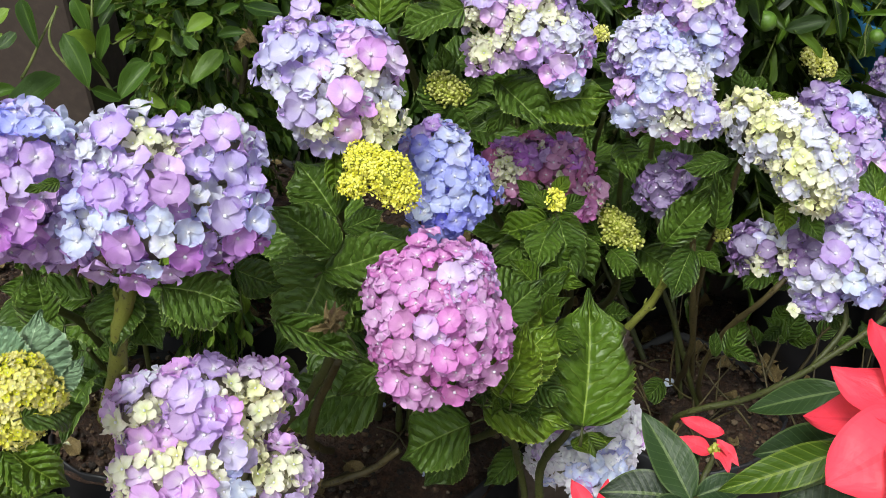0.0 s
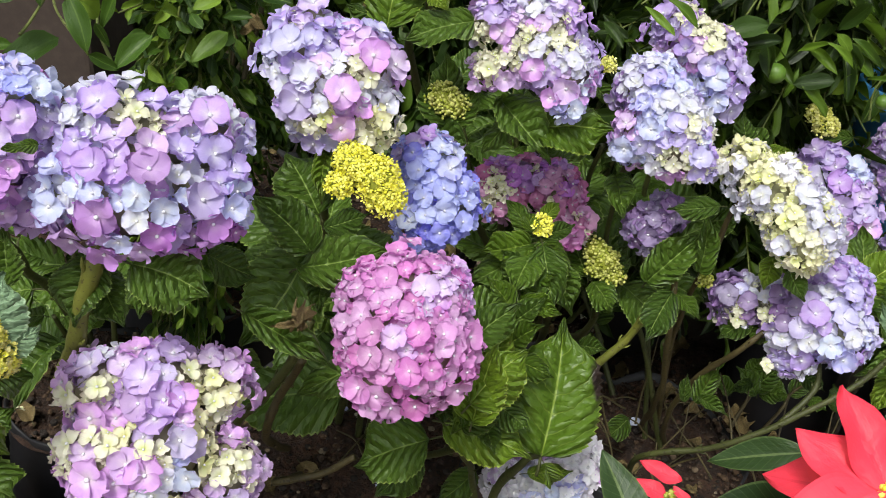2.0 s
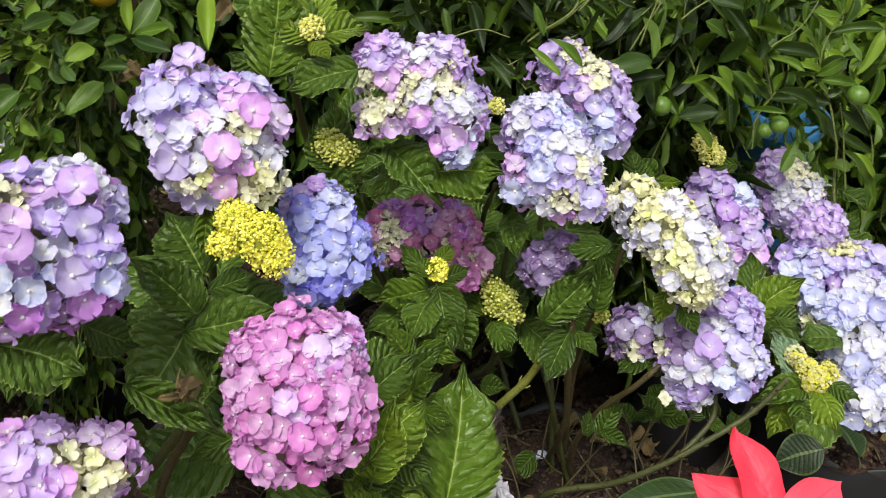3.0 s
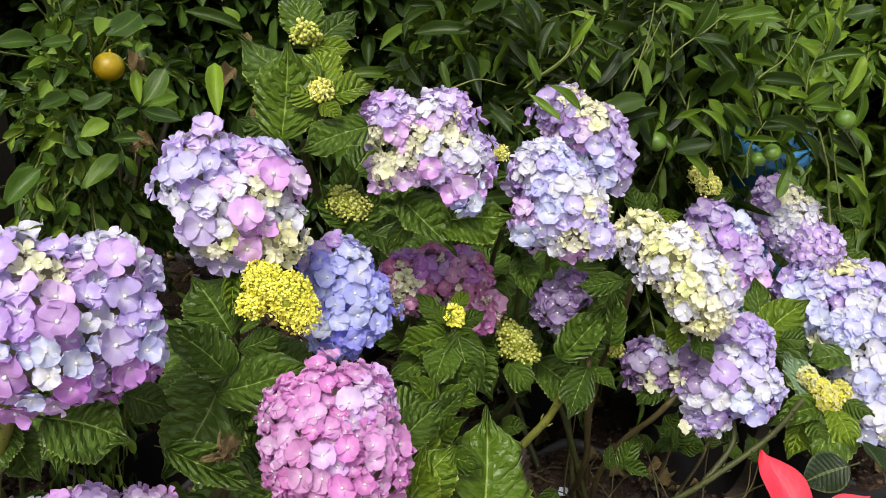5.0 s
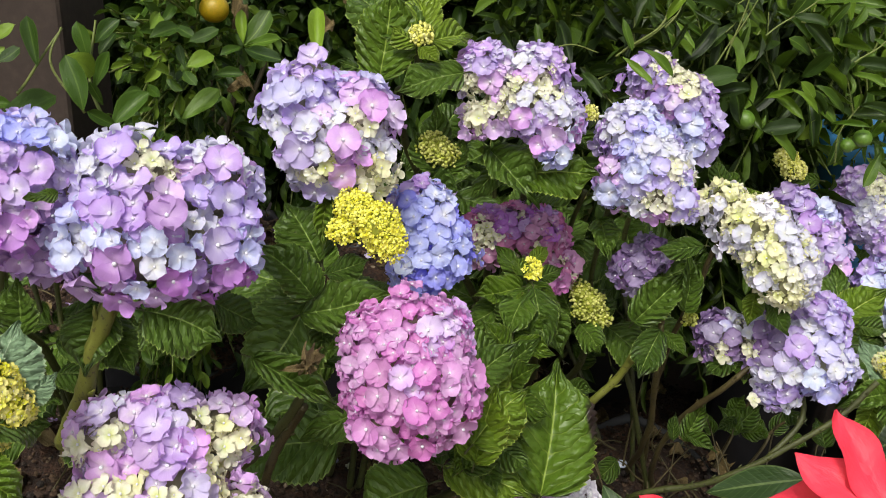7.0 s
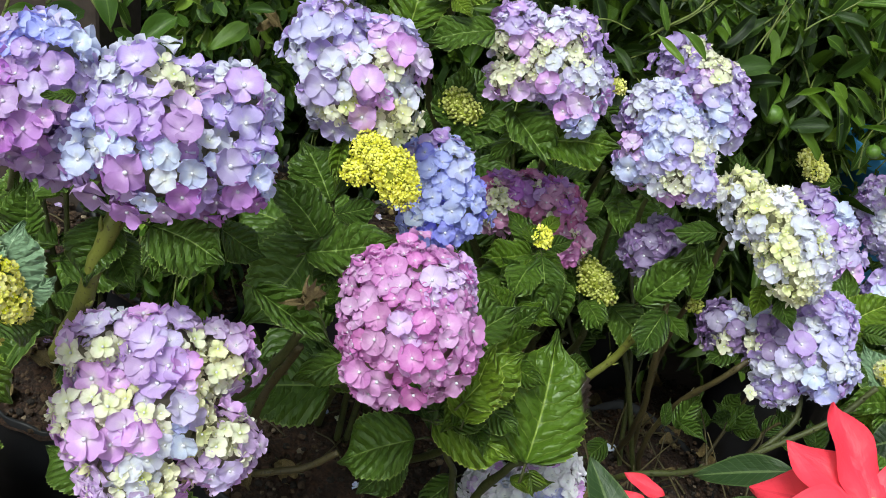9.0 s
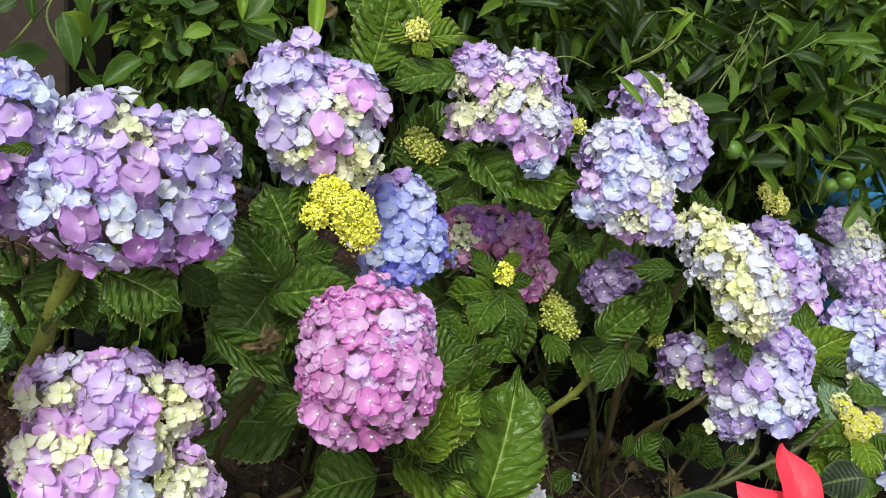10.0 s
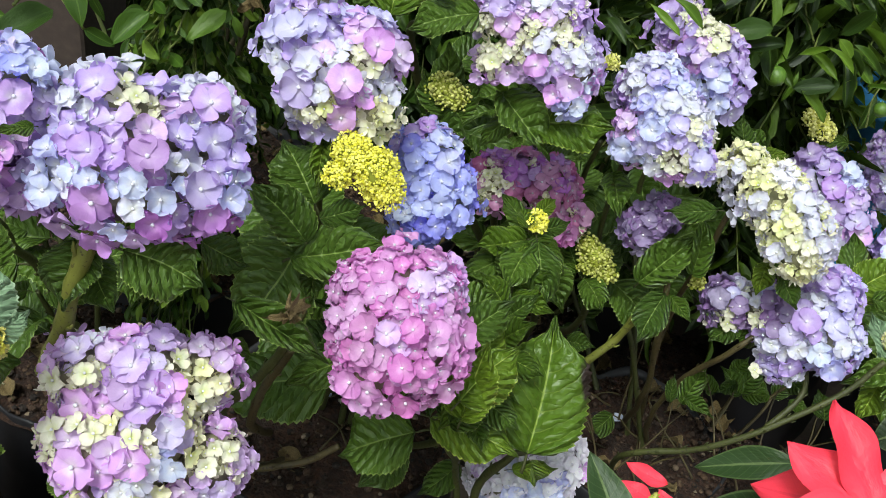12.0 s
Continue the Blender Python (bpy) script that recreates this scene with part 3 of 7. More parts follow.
for i, (x, y, r, top) in enumerate((
        (-0.47, 1.08, 0.15, 0.30), (-0.60, 0.76, 0.15, 0.27), (-0.30, 0.74, 0.14, 0.29), (-0.10, 1.04, 0.20, 0.31),
        (0.14, 0.79, 0.13, 0.24), (0.16, 1.40, 0.14, 0.32), (0.36, 1.13, 0.16, 0.28), (0.40, 0.80, 0.12, 0.20),
        (0.90, 1.32, 0.15, 0.28), (0.62, 0.70, 0.12, 0.30), (-0.74, 1.38, 0.17, 0.30), (-0.42, 1.42, 0.15, 0.28), (-0.10, 1.62, 0.17, 0.30), (0.36, 1.80, 0.18, 0.30), (1.25, 1.95, 0.18, 0.28), (-0.45, 1.75, 0.17, 0.28), (-0.76, 1.05, 0.15, 0.30), (-0.44, 0.48, 0.14, 0.25), (-0.12, 0.52, 0.13, 0.24), (0.70, 1.54, 0.11, 0.30))):
    grow_bag(x, y, r, top, i + 1)


def soil_heap(x, y, rx, ry, height, seed):
    """Loose earth spilt on the paving between the bags."""
    rng = random.Random(seed)
    ob = thing("soil_heap", (x, y, 0), "spilt dark reddish brown soil lying on the paving between the pots", "soil")
    bm = bmesh.new()
    rings = [[bm.verts.new((0, 0, height))]]
    for k in range(1, 25):
        f = k / 24
        ring = []
        for i in range(56):
            a = 2 * math.pi * i / 56
            edge = 1 + 0.18 * noise.noise((math.cos(a) * 2, math.sin(a) * 2, seed))
            px, py = rx * f * edge * math.cos(a), ry * f * edge * math.sin(a)
            h = height * (1 - f ** 4) + (0.016 * noise.noise((px * 22, py * 22, 1)) + 0.007 * noise.noise((px * 70, py * 70, seed))) * (1 - f ** 6) - (0.012 if k == 24 else 0)
            ring.append(bm.verts.new((px, py, h)))
        rings.append(ring)
    for i in range(56):
        bm.faces.new((rings[0][0], rings[1][i], rings[1][(i + 1) % 56]))
    for a, b in zip(rings[1:], rings[2:]):
        for i in range(56):
            bm.faces.new((a[i], b[i], b[(i + 1) % 56], a[(i + 1) % 56]))
    soil = part("soil", mesh_of("soil", bm, SOIL), ob)
    bm = bmesh.new()
    for _ in range(600):
        a, d = rng.uniform(0, 6.3), 0.95 * math.sqrt(rng.random())
        ball(bm, (rx * d * math.cos(a), ry * d * math.sin(a), height * (1 - d ** 4) + rng.uniform(0.0, 0.008)), rng.choice((0.003, 0.004, 0.006)), 1, 0, rng.uniform(0.4, 0.9))
    tagged(part("soil_debris", mesh_of("crumbs", bm, CRUMB, smooth=False), soil), kind="stuff")
    for _ in range(16):
        a, d = rng.uniform(0, 6.3), 0.85 * math.sqrt(rng.random())
        s = rng.uniform(0.03, 0.06)
        m = Matrix.Translation((rx * d * math.cos(a), ry * d * math.sin(a), height * (1 - d ** 4) + 0.02)) @ Euler((rng.uniform(-0.4, 0.4), rng.uniform(-0.4, 0.4), rng.uniform(0, 6.3))).to_matrix().to_4x4() @ Matrix.Diagonal((s, s, s, 1))
        part("dry_leaf", rng.choice(DRY), soil, "", m)
    return ob


soil_heap(0.50, 1.50, 0.26, 0.30, 0.05, 7)


# ---- hydrangeas ----
def hydrangea(x, y, z, label):
    return thing("hydrangea_plant", (x, y, z), label, "hydrangea", "potted hydrangeas")


def stalk_to(plant, lobe, bend=(0, 0, 0), r0=0.006, r1=0.0045, pairs=2, span=0.11, seed=1, low=0.35, look_of="green"):
    """A cane from the foot of the plant up to a head, with opposite pairs of leaves at its joints."""
    rng = random.Random(seed)
    foot = plant.location + Vector((rng.uniform(-0.05, 0.05), rng.uniform(-0.05, 0.05), -0.01))
    top = Vector(lobe[:3])
    mid = foot.lerp(top, 0.5) + Vector(bend) + Vector((0, 0, 0.10 * (top - foot).length))
    pts = [foot, foot.lerp(mid, 0.5) + Vector((0, 0, 0.04)), mid, top]
    stem(plant, pts, r0, r1, 5)
    line = smooth_line(pts, 10)
    turn = rng.uniform(0, 3)
    for k in range(pairs):
        f = low + (0.80 - low) * (k + 0.5) / max(1, pairs)
        p = line[int(f * (len(line) - 1))]
        turn += math.pi / 2 + rng.uniform(-0.3, 0.3)
        for side in (0, math.pi):
            d = Vector((math.cos(turn + side), math.sin(turn + side), rng.uniform(-0.15, 0.35)))
            size = span * rng.uniform(0.75, 1.15)
            leaf(plant, p + d * 0.02, p + d * (0.02 + size), rng.uniform(0.9, 1.1), look_of, rng.randrange(8), Vector((rng.uniform(-0.3, 0.3), -0.4, 0.85)))


def low_shoots(plant, count, seed, reach=0.16, height=0.22, span=0.10, pull=(0, 0, 0)):
    """Short leafy side shoots near the foot of a plant."""
    rng = random.Random(seed)
    for _ in range(count):
        a, d = rng.uniform(0, 6.3), reach * rng.uniform(0.3, 1.0)
        foot = plant.location + Vector((0.3 * d * math.cos(a), 0.3 * d * math.sin(a), -0.01))
        top = plant.location + Vector((d * math.cos(a), d * math.sin(a), height * rng.uniform(0.5, 1.1))) + Vector(pull) * rng.random()
        stem(plant, [foot, foot.lerp(top, 0.6) + Vector((0, 0, 0.02)), top], 0.005, 0.003, 3)
        turn = rng.uniform(0, 3)
        for k in range(3):
            p = foot.lerp(top, 0.55 + 0.22 * k)
            turn += math.pi / 2 + rng.uniform(-0.4, 0.4)
            for side in (0, math.pi):
                w = Vector((math.cos(turn + side), math.sin(turn + side), rng.uniform(-0.2, 0.4)))
                size = span * rng.uniform(0.6, 1.15) * (1 - 0.15 * k)
                leaf(plant, p + w * 0.015, p + w * (0.015 + size), rng.uniform(0.9, 1.1), "green", rng.randrange(8), Vector((rng.uniform(-0.4, 0.4), -0.35, 0.85)))


# plant with the broad lilac and blue head
pa = hydrangea(-0.47, 1.08, 0.30, "tall hydrangea with lilac-blue and mauve mopheads in a black grow bag")
big = [(-0.239, 0.693, 0.964, 0.039), (-0.175, 0.717, 0.950, 0.041), (-0.214, 0.673, 0.924, 0.056), (-0.165, 0.688, 0.914, 0.041), (-0.258, 0.669, 0.917, 0.039), (-0.210, 0.706, 0.945, 0.045)]
big_upper = [
    (-0.236, 0.676, 0.996, 0.0159, "periwinkle"), (-0.212, 0.683, 0.986, 0.0096, "cream"), (-0.227, 0.711, 0.998, 0.0136, "white"), (-0.220, 0.662, 0.976, 0.0169, "lilac"), (-0.230, 0.639, 0.962, 0.0155, "violet"),
    (-0.194, 0.659, 0.971, 0.0136, "mauve"), (-0.190, 0.643, 0.961, 0.0161, "orchid"), (-0.178, 0.674, 0.963, 0.0127, "periwinkle"), (-0.160, 0.700, 0.981, 0.0169, "lilac"), (-0.154, 0.686, 0.958, 0.0156, "periwinkle"),
    (-0.206, 0.704, 0.987, 0.0126, "periwinkle"), (-0.254, 0.668, 0.985, 0.0096, "white"), (-0.250, 0.659, 0.970, 0.0120, "periwinkle"), (-0.177, 0.705, 0.986, 0.0089, "white"), (-0.157, 0.725, 0.983, 0.0091, "white"),
    (-0.136, 0.730, 0.960, 0.0096, "periwinkle"), (-0.266, 0.652, 0.948, 0.0117, "sky"), (-0.239, 0.632, 0.948, 0.0113, "sky")]
big_lower = [
    (-0.155, 0.656, 0.933, 0.0165, "violet"), (-0.139, 0.689, 0.942, 0.0133, "periwinkle"), (-0.178, 0.635, 0.933, 0.0123, "sky"), (-0.223, 0.621, 0.930, 0.0174, "orchid"), (-0.195, 0.629, 0.947, 0.0118, "sky"),
    (-0.183, 0.631, 0.913, 0.0140, "orchid"), (-0.173, 0.664, 0.880, 0.0168, "orchid"), (-0.147, 0.654, 0.914, 0.0142, "orchid"), (-0.171, 0.643, 0.918, 0.0110, "violet"), (-0.194, 0.624, 0.929, 0.0111, "white"),
    (-0.263, 0.634, 0.926, 0.0132, "sky"), (-0.252, 0.637, 0.935, 0.0099, "white"), (-0.225, 0.626, 0.947, 0.0108, "sky"), (-0.172, 0.657, 0.952, 0.0090, "white"), (-0.136, 0.665, 0.923, 0.0115, "sky"),
    (-0.208, 0.621, 0.913, 0.0105, "sky"), (-0.197, 0.631, 0.897, 0.0111, "orchid"), (-0.253, 0.639, 0.897, 0.0183, "orchid"), (-0.224, 0.630, 0.894, 0.0132, "orchid"), (-0.167, 0.652, 0.937, 0.0086, "sky")]
flower_head(pa, big, 0.0140, big_upper + big_lower,
    "broad heart-shaped mophead of lilac, pale blue and mauve florets", 3)
side = [(-0.313, 0.685, 0.976, 0.041), (-0.323, 0.658, 0.941, 0.046), (-0.303, 0.670, 0.914, 0.033)]
flower_head(pa, side, 0.0142, [
    (-0.290, 0.656, 0.986, 0.0139, "lilac"), (-0.301, 0.639, 0.973, 0.0122, "lilac"), (-0.313, 0.653, 0.997, 0.0085, "violet"), (-0.293, 0.666, 1.003, 0.0098, "blue"), (-0.284, 0.676, 0.999, 0.0093, "sky"),
    (-0.279, 0.669, 0.971, 0.0086, "lilac"), (-0.284, 0.669, 0.957, 0.0084, "violet"), (-0.315, 0.624, 0.966, 0.0129, "orchid"), (-0.301, 0.622, 0.948, 0.0149, "orchid"), (-0.313, 0.616, 0.943, 0.0114, "orchid"),
    (-0.301, 0.630, 0.917, 0.0120, "orchid"), (-0.287, 0.645, 0.911, 0.0134, "orchid"), (-0.284, 0.640, 0.936, 0.0109, "plum"), (-0.314, 0.641, 0.980, 0.0105, "orchid"), (-0.292, 0.632, 0.955, 0.0084, "mauve"),
    (-0.280, 0.674, 0.992, 0.0083, "sky")],
    "mophead of violet-blue florets shading into rose pink", 4)
leaf(pa, (-0.264, 0.630, 0.980), (-0.281, 0.610, 0.983), 0.75, "green", 2)
stem(pa, [(-0.319, 0.696, 0.676), (-0.278, 0.661, 0.773), (-0.254, 0.664, 0.847), (-0.240, 0.688, 0.891)], 0.0082, 0.0072, 3, STEM_FRESH)
stem(pa, [(-0.46, 1.06, 0.29), (-0.44, 1.0, 0.45), (-0.319, 0.696, 0.676)], 0.0088, 0.0082, 2, STEM_FRESH)
stalk_to(pa, side[1], (-0.05, 0, 0), pairs=2, seed=12)
leaf(pa, (-0.213, 0.647, 0.871), (-0.149, 0.643, 0.852), 1.25, "green", 0)
leaf(pa, (-0.208, 0.668, 0.861), (-0.201, 0.619, 0.845), 1.0, "green", 4)
leaf(pa, (-0.262, 0.684, 0.843), (-0.271, 0.638, 0.808), 1.15, "green", 1)
leaf(pa, (-0.260, 0.688, 0.830), (-0.231, 0.659, 0.794), 1.0, "green", 5)
leaf(pa, (-0.307, 0.627, 0.853), (-0.311, 0.631, 0.898), 0.95, "green", 3)
leaf(pa, (-0.182, 0.739, 0.823), (-0.146, 0.761, 0.786), 1.0, "green", 2)

low_shoots(pa, 4, 90, 0.20, 0.34, 0.11)

# low plant with the unopened yellow head
pl = hydrangea(-0.60, 0.76, 0.27, "hydrangea with a greenish yellow unopened head and pale bracts")
young = [(-0.301, 0.556, 0.848, 0.026), (-0.290, 0.556, 0.836, 0.022), (-0.304, 0.543, 0.822, 0.022)]
flower_head(pl, young, 0.0060, [(*young[0][:3], "yellow"), (*young[1][:3], "yellow"), (*young[2][:3], "yellow")], "half-open head of small greenish yellow florets", 5, stray=0.3)
leaf(pl, (-0.296, 0.554, 0.839), (-0.299, 0.606, 0.885), 1.05, "grey", 4)
leaf(pl, (-0.306, 0.553, 0.846), (-0.334, 0.586, 0.889), 1.0, "grey", 1)
leaf(pl, (-0.285, 0.560, 0.839), (-0.265, 0.592, 0.845), 1.0, "grey", 5)
leaf(pl, (-0.289, 0.529, 0.840), (-0.262, 0.567, 0.815), 0.95, "green", 0)
leaf(pl, (-0.308, 0.614, 0.849), (-0.323, 0.649, 0.887), 0.85, "green", 2)
leaf(pl, (-0.311, 0.530, 0.810), (-0.267, 0.519, 0.773), 0.9, "mid", 3)
leaf(pl, (-0.318, 0.524, 0.809), (-0.300, 0.500, 0.776), 0.9, "mid", 1)
stalk_to(pl, young[2], pairs=1, seed=8)

low_shoots(pl, 4, 91, 0.18, 0.20, 0.11)

# plant with the lilac and cream head low in front
pq = hydrangea(-0.30, 0.76, 0.29, "hydrangea with a lilac and cream mophead low in front")
low = [(-0.246, 0.642, 0.734, 0.042), (-0.202, 0.652, 0.738, 0.043), (-0.159, 0.672, 0.730, 0.035), (-0.238, 0.608, 0.693, 0.045), (-0.190, 0.616, 0.699, 0.048), (-0.142, 0.623, 0.673, 0.039), (-0.204, 0.594, 0.655, 0.049)]
low_upper = [
    (-0.240, 0.616, 0.763, 0.0116, "cream"), (-0.263, 0.612, 0.754, 0.0129, "cream"), (-0.271, 0.622, 0.757, 0.0109, "mauve"), (-0.251, 0.632, 0.772, 0.0141, "lilac"), (-0.244, 0.641, 0.773, 0.0099, "white"),
    (-0.227, 0.638, 0.768, 0.0140, "mauve"), (-0.205, 0.626, 0.769, 0.0172, "lilac"), (-0.219, 0.652, 0.775, 0.0141, "mauve"), (-0.205, 0.614, 0.753, 0.0157, "orchid"), (-0.186, 0.619, 0.755, 0.0170, "lilac"),
    (-0.175, 0.626, 0.753, 0.0148, "mauve"), (-0.189, 0.605, 0.743, 0.0170, "lilac"), (-0.169, 0.611, 0.739, 0.0106, "mauve"), (-0.174, 0.646, 0.766, 0.0102, "cream"), (-0.154, 0.652, 0.755, 0.0103, "lime"),
    (-0.142, 0.661, 0.755, 0.0108, "mauve"), (-0.188, 0.650, 0.776, 0.0135, "lilac"), (-0.162, 0.670, 0.762, 0.0119, "mauve"), (-0.151, 0.642, 0.739, 0.0108, "cream"), (-0.139, 0.650, 0.743, 0.0108, "lime"),
    (-0.124, 0.671, 0.720, 0.0121, "mauve"), (-0.160, 0.626, 0.732, 0.0093, "lime")]
low_lower = [
    (-0.168, 0.596, 0.733, 0.0146, "lilac"), (-0.244, 0.603, 0.739, 0.0173, "mauve"), (-0.225, 0.609, 0.739, 0.0117, "mauve"), (-0.257, 0.586, 0.724, 0.0136, "cream"), (-0.238, 0.589, 0.731, 0.0107, "cream"),
    (-0.224, 0.586, 0.727, 0.0125, "cream"), (-0.210, 0.593, 0.733, 0.0106, "lime"), (-0.192, 0.584, 0.731, 0.0105, "cream"), (-0.205, 0.578, 0.718, 0.0161, "mauve"), (-0.235, 0.568, 0.707, 0.0195, "mauve"),
    (-0.217, 0.572, 0.702, 0.0149, "mauve"), (-0.189, 0.573, 0.714, 0.0178, "mauve"), (-0.184, 0.571, 0.695, 0.0130, "white"), (-0.136, 0.630, 0.708, 0.0128, "mauve"), (-0.121, 0.613, 0.701, 0.0108, "cream"),
    (-0.107, 0.624, 0.682, 0.0110, "mauve"), (-0.135, 0.597, 0.697, 0.0107, "cream"), (-0.160, 0.583, 0.707, 0.0124, "sky"), (-0.149, 0.599, 0.706, 0.0102, "lime"), (-0.150, 0.588, 0.676, 0.0132, "mauve"),
    (-0.122, 0.593, 0.679, 0.0118, "lilac"), (-0.169, 0.580, 0.681, 0.0103, "lime")]
flower_head(pq, low, 0.0128, low_upper + low_lower,
    "large lobed mophead of lilac and cream florets", 6)
stalk_to(pq, low[4], r0=0.008, pairs=1, low=0.1, seed=3)
leaf(pq, (-0.138, 0.703, 0.790), (-0.050, 0.678, 0.770), 0.46, "green", 3)
leaf(pq, (-0.151, 0.734, 0.720), (-0.138, 0.734, 0.685), 0.8, "green", 2)

# plant with the pink, the blue and the tall mauve head
pb = hydrangea(-0.08, 1.05, 0.31, "hydrangea bearing pink, clear blue and mauve-cream mopheads")
pink = [(-0.029, 0.764, 0.781, 0.039), (0.019, 0.771, 0.782, 0.042), (-0.004, 0.743, 0.752, 0.062), (0.015, 0.737, 0.746, 0.060), (-0.011, 0.720, 0.731, 0.046), (-0.006, 0.772, 0.795, 0.035)]
flower_head(pb, pink, 0.0116, [
    (-0.004, 0.791, 0.827, 0.0118, "pink"), (-0.018, 0.748, 0.814, 0.0118, "pink"), (-0.003, 0.753, 0.822, 0.0090, "pink"), (0.016, 0.744, 0.810, 0.0145, "mauve"), (-0.011, 0.726, 0.809, 0.0123, "pink"),
    (-0.035, 0.715, 0.794, 0.0131, "pink"), (-0.023, 0.700, 0.789, 0.0137, "rose"), (-0.005, 0.696, 0.789, 0.0129, "mauve"), (0.017, 0.703, 0.792, 0.0130, "pink"), (0.038, 0.708, 0.790, 0.0119, "pink"),
    (0.062, 0.726, 0.777, 0.0134, "pink"), (-0.023, 0.690, 0.772, 0.0138, "rose"), (0.013, 0.683, 0.766, 0.0130, "pink"), (0.031, 0.686, 0.767, 0.0111, "pink"), (0.039, 0.698, 0.782, 0.0096, "pink"),
    (-0.031, 0.682, 0.739, 0.0144, "pink"), (-0.014, 0.677, 0.737, 0.0155, "pink"), (0.020, 0.683, 0.727, 0.0145, "rose"), (-0.001, 0.678, 0.724, 0.0125, "pink"), (0.055, 0.696, 0.739, 0.0145, "rose"),
    (-0.010, 0.683, 0.755, 0.0088, "rose"), (-0.050, 0.718, 0.781, 0.0098, "pink"), (0.022, 0.680, 0.752, 0.0092, "rose"), (0.063, 0.706, 0.752, 0.0094, "pink")],
    "rounded mophead of bright pink florets", 7, stray=0.05)
blue = [(-0.004, 0.962, 0.816, 0.042), (0.013, 0.944, 0.783, 0.047), (-0.002, 0.914, 0.768, 0.032), (0.004, 0.948, 0.801, 0.044)]
flower_head(pb, blue, 0.0130, [
    (-0.020, 0.938, 0.843, 0.0130, "blue"), (-0.011, 0.924, 0.831, 0.0137, "blue"), (0.020, 0.928, 0.834, 0.0159, "sky"), (0.009, 0.945, 0.849, 0.0122, "sky"), (0.017, 0.913, 0.819, 0.0137, "blue"),
    (-0.002, 0.908, 0.809, 0.0120, "blue"), (0.001, 0.897, 0.792, 0.0124, "blue"), (0.020, 0.903, 0.799, 0.0150, "blue"), (0.016, 0.893, 0.777, 0.0137, "blue"), (-0.007, 0.885, 0.770, 0.0124, "blue"),
    (0.040, 0.909, 0.784, 0.0130, "blue"), (0.031, 0.906, 0.769, 0.0117, "blue"), (0.044, 0.920, 0.803, 0.0121, "blue"), (-0.025, 0.896, 0.769, 0.0099, "blue"), (-0.016, 0.907, 0.793, 0.0108, "blue"),
    (-0.007, 0.957, 0.855, 0.0105, "violet"), (0.034, 0.927, 0.820, 0.0125, "blue"), (0.061, 0.940, 0.779, 0.0111, "blue")], "mophead of clear cornflower-blue florets", 8, stray=0.12)
tall = [(-0.127, 0.907, 0.955, 0.046), (-0.073, 0.904, 0.951, 0.041), (-0.101, 0.880, 0.924, 0.051), (-0.055, 0.870, 0.908, 0.029), (-0.121, 0.914, 0.985, 0.022), (-0.099, 0.909, 0.946, 0.047)]
flower_head(pb, tall, 0.0132, [
    (-0.082, 0.843, 0.949, 0.0178, "mauve"), (-0.059, 0.876, 0.973, 0.0169, "mauve"), (-0.121, 0.838, 0.938, 0.0179, "violet"), (-0.135, 0.871, 0.978, 0.0171, "periwinkle"), (-0.122, 0.907, 1.003, 0.0155, "lilac"),
    (-0.058, 0.901, 0.986, 0.0116, "periwinkle"), (-0.040, 0.887, 0.962, 0.0162, "mauve"), (-0.036, 0.898, 0.942, 0.0136, "mauve"), (-0.130, 0.864, 0.962, 0.0132, "periwinkle"), (-0.114, 0.846, 0.956, 0.0152, "white"),
    (-0.148, 0.869, 0.949, 0.0106, "white"), (-0.172, 0.895, 0.948, 0.0138, "periwinkle"), (-0.109, 0.889, 0.990, 0.0125, "periwinkle"), (-0.081, 0.837, 0.915, 0.0153, "mauve"), (-0.060, 0.868, 0.955, 0.0109, "cream"),
    (-0.051, 0.875, 0.940, 0.0110, "white"), (-0.038, 0.881, 0.931, 0.0102, "white"), (-0.096, 0.832, 0.924, 0.0089, "lime"), (-0.108, 0.833, 0.918, 0.0090, "cream"), (-0.106, 0.841, 0.895, 0.0133, "periwinkle"),
    (-0.045, 0.850, 0.921, 0.0100, "lime"), (-0.056, 0.844, 0.906, 0.0100, "cream"), (-0.030, 0.863, 0.913, 0.0101, "cream"), (-0.102, 0.834, 0.938, 0.0107, "white")],
    "tall mophead of mauve, pale blue and cream florets", 9)
bud_cluster(pb, [(-0.065, 0.825, 0.886, 0.018), (-0.042, 0.819, 0.875, 0.021), (-0.032, 0.814, 0.859, 0.018), (-0.076, 0.812, 0.868, 0.013)], 0.0017, BUD_YELLOW, "tight cluster of bright yellow flower buds", 10, 1.0, 0.4)
bud_cluster(pb, [(0.000, 1.023, 0.870, 0.017), (0.013, 1.021, 0.864, 0.017)], 0.0023, BUD_GREEN, "tight cluster of pale green flower buds", 11)
stem(pb, [(-0.20, 0.98, 0.31), (-0.177, 0.788, 0.562), (-0.135, 0.763, 0.641), (-0.104, 0.748, 0.707), (-0.091, 0.757, 0.748)], 0.0055, 0.0045, 5)
stem(pb, [(-0.17, 1.0, 0.31), (-0.156, 0.827, 0.509), (-0.130, 0.809, 0.600), (-0.106, 0.792, 0.666)], 0.0055, 0.0045, 4, WOODY)
stem(pb, [(-0.14, 0.96, 0.31), (-0.149, 0.832, 0.428), (-0.100, 0.834, 0.448), (-0.053, 0.837, 0.486)], 0.0045, 0.004, 6, WOODY)
stalk_to(pb, pink[3], (0.0, -0.05, 0), 0.006, 0.0045, 1, 0.13, 21)
stalk_to(pb, blue[1], (0.03, 0, 0), 0.006, 0.0045, 2, 0.12, 22)
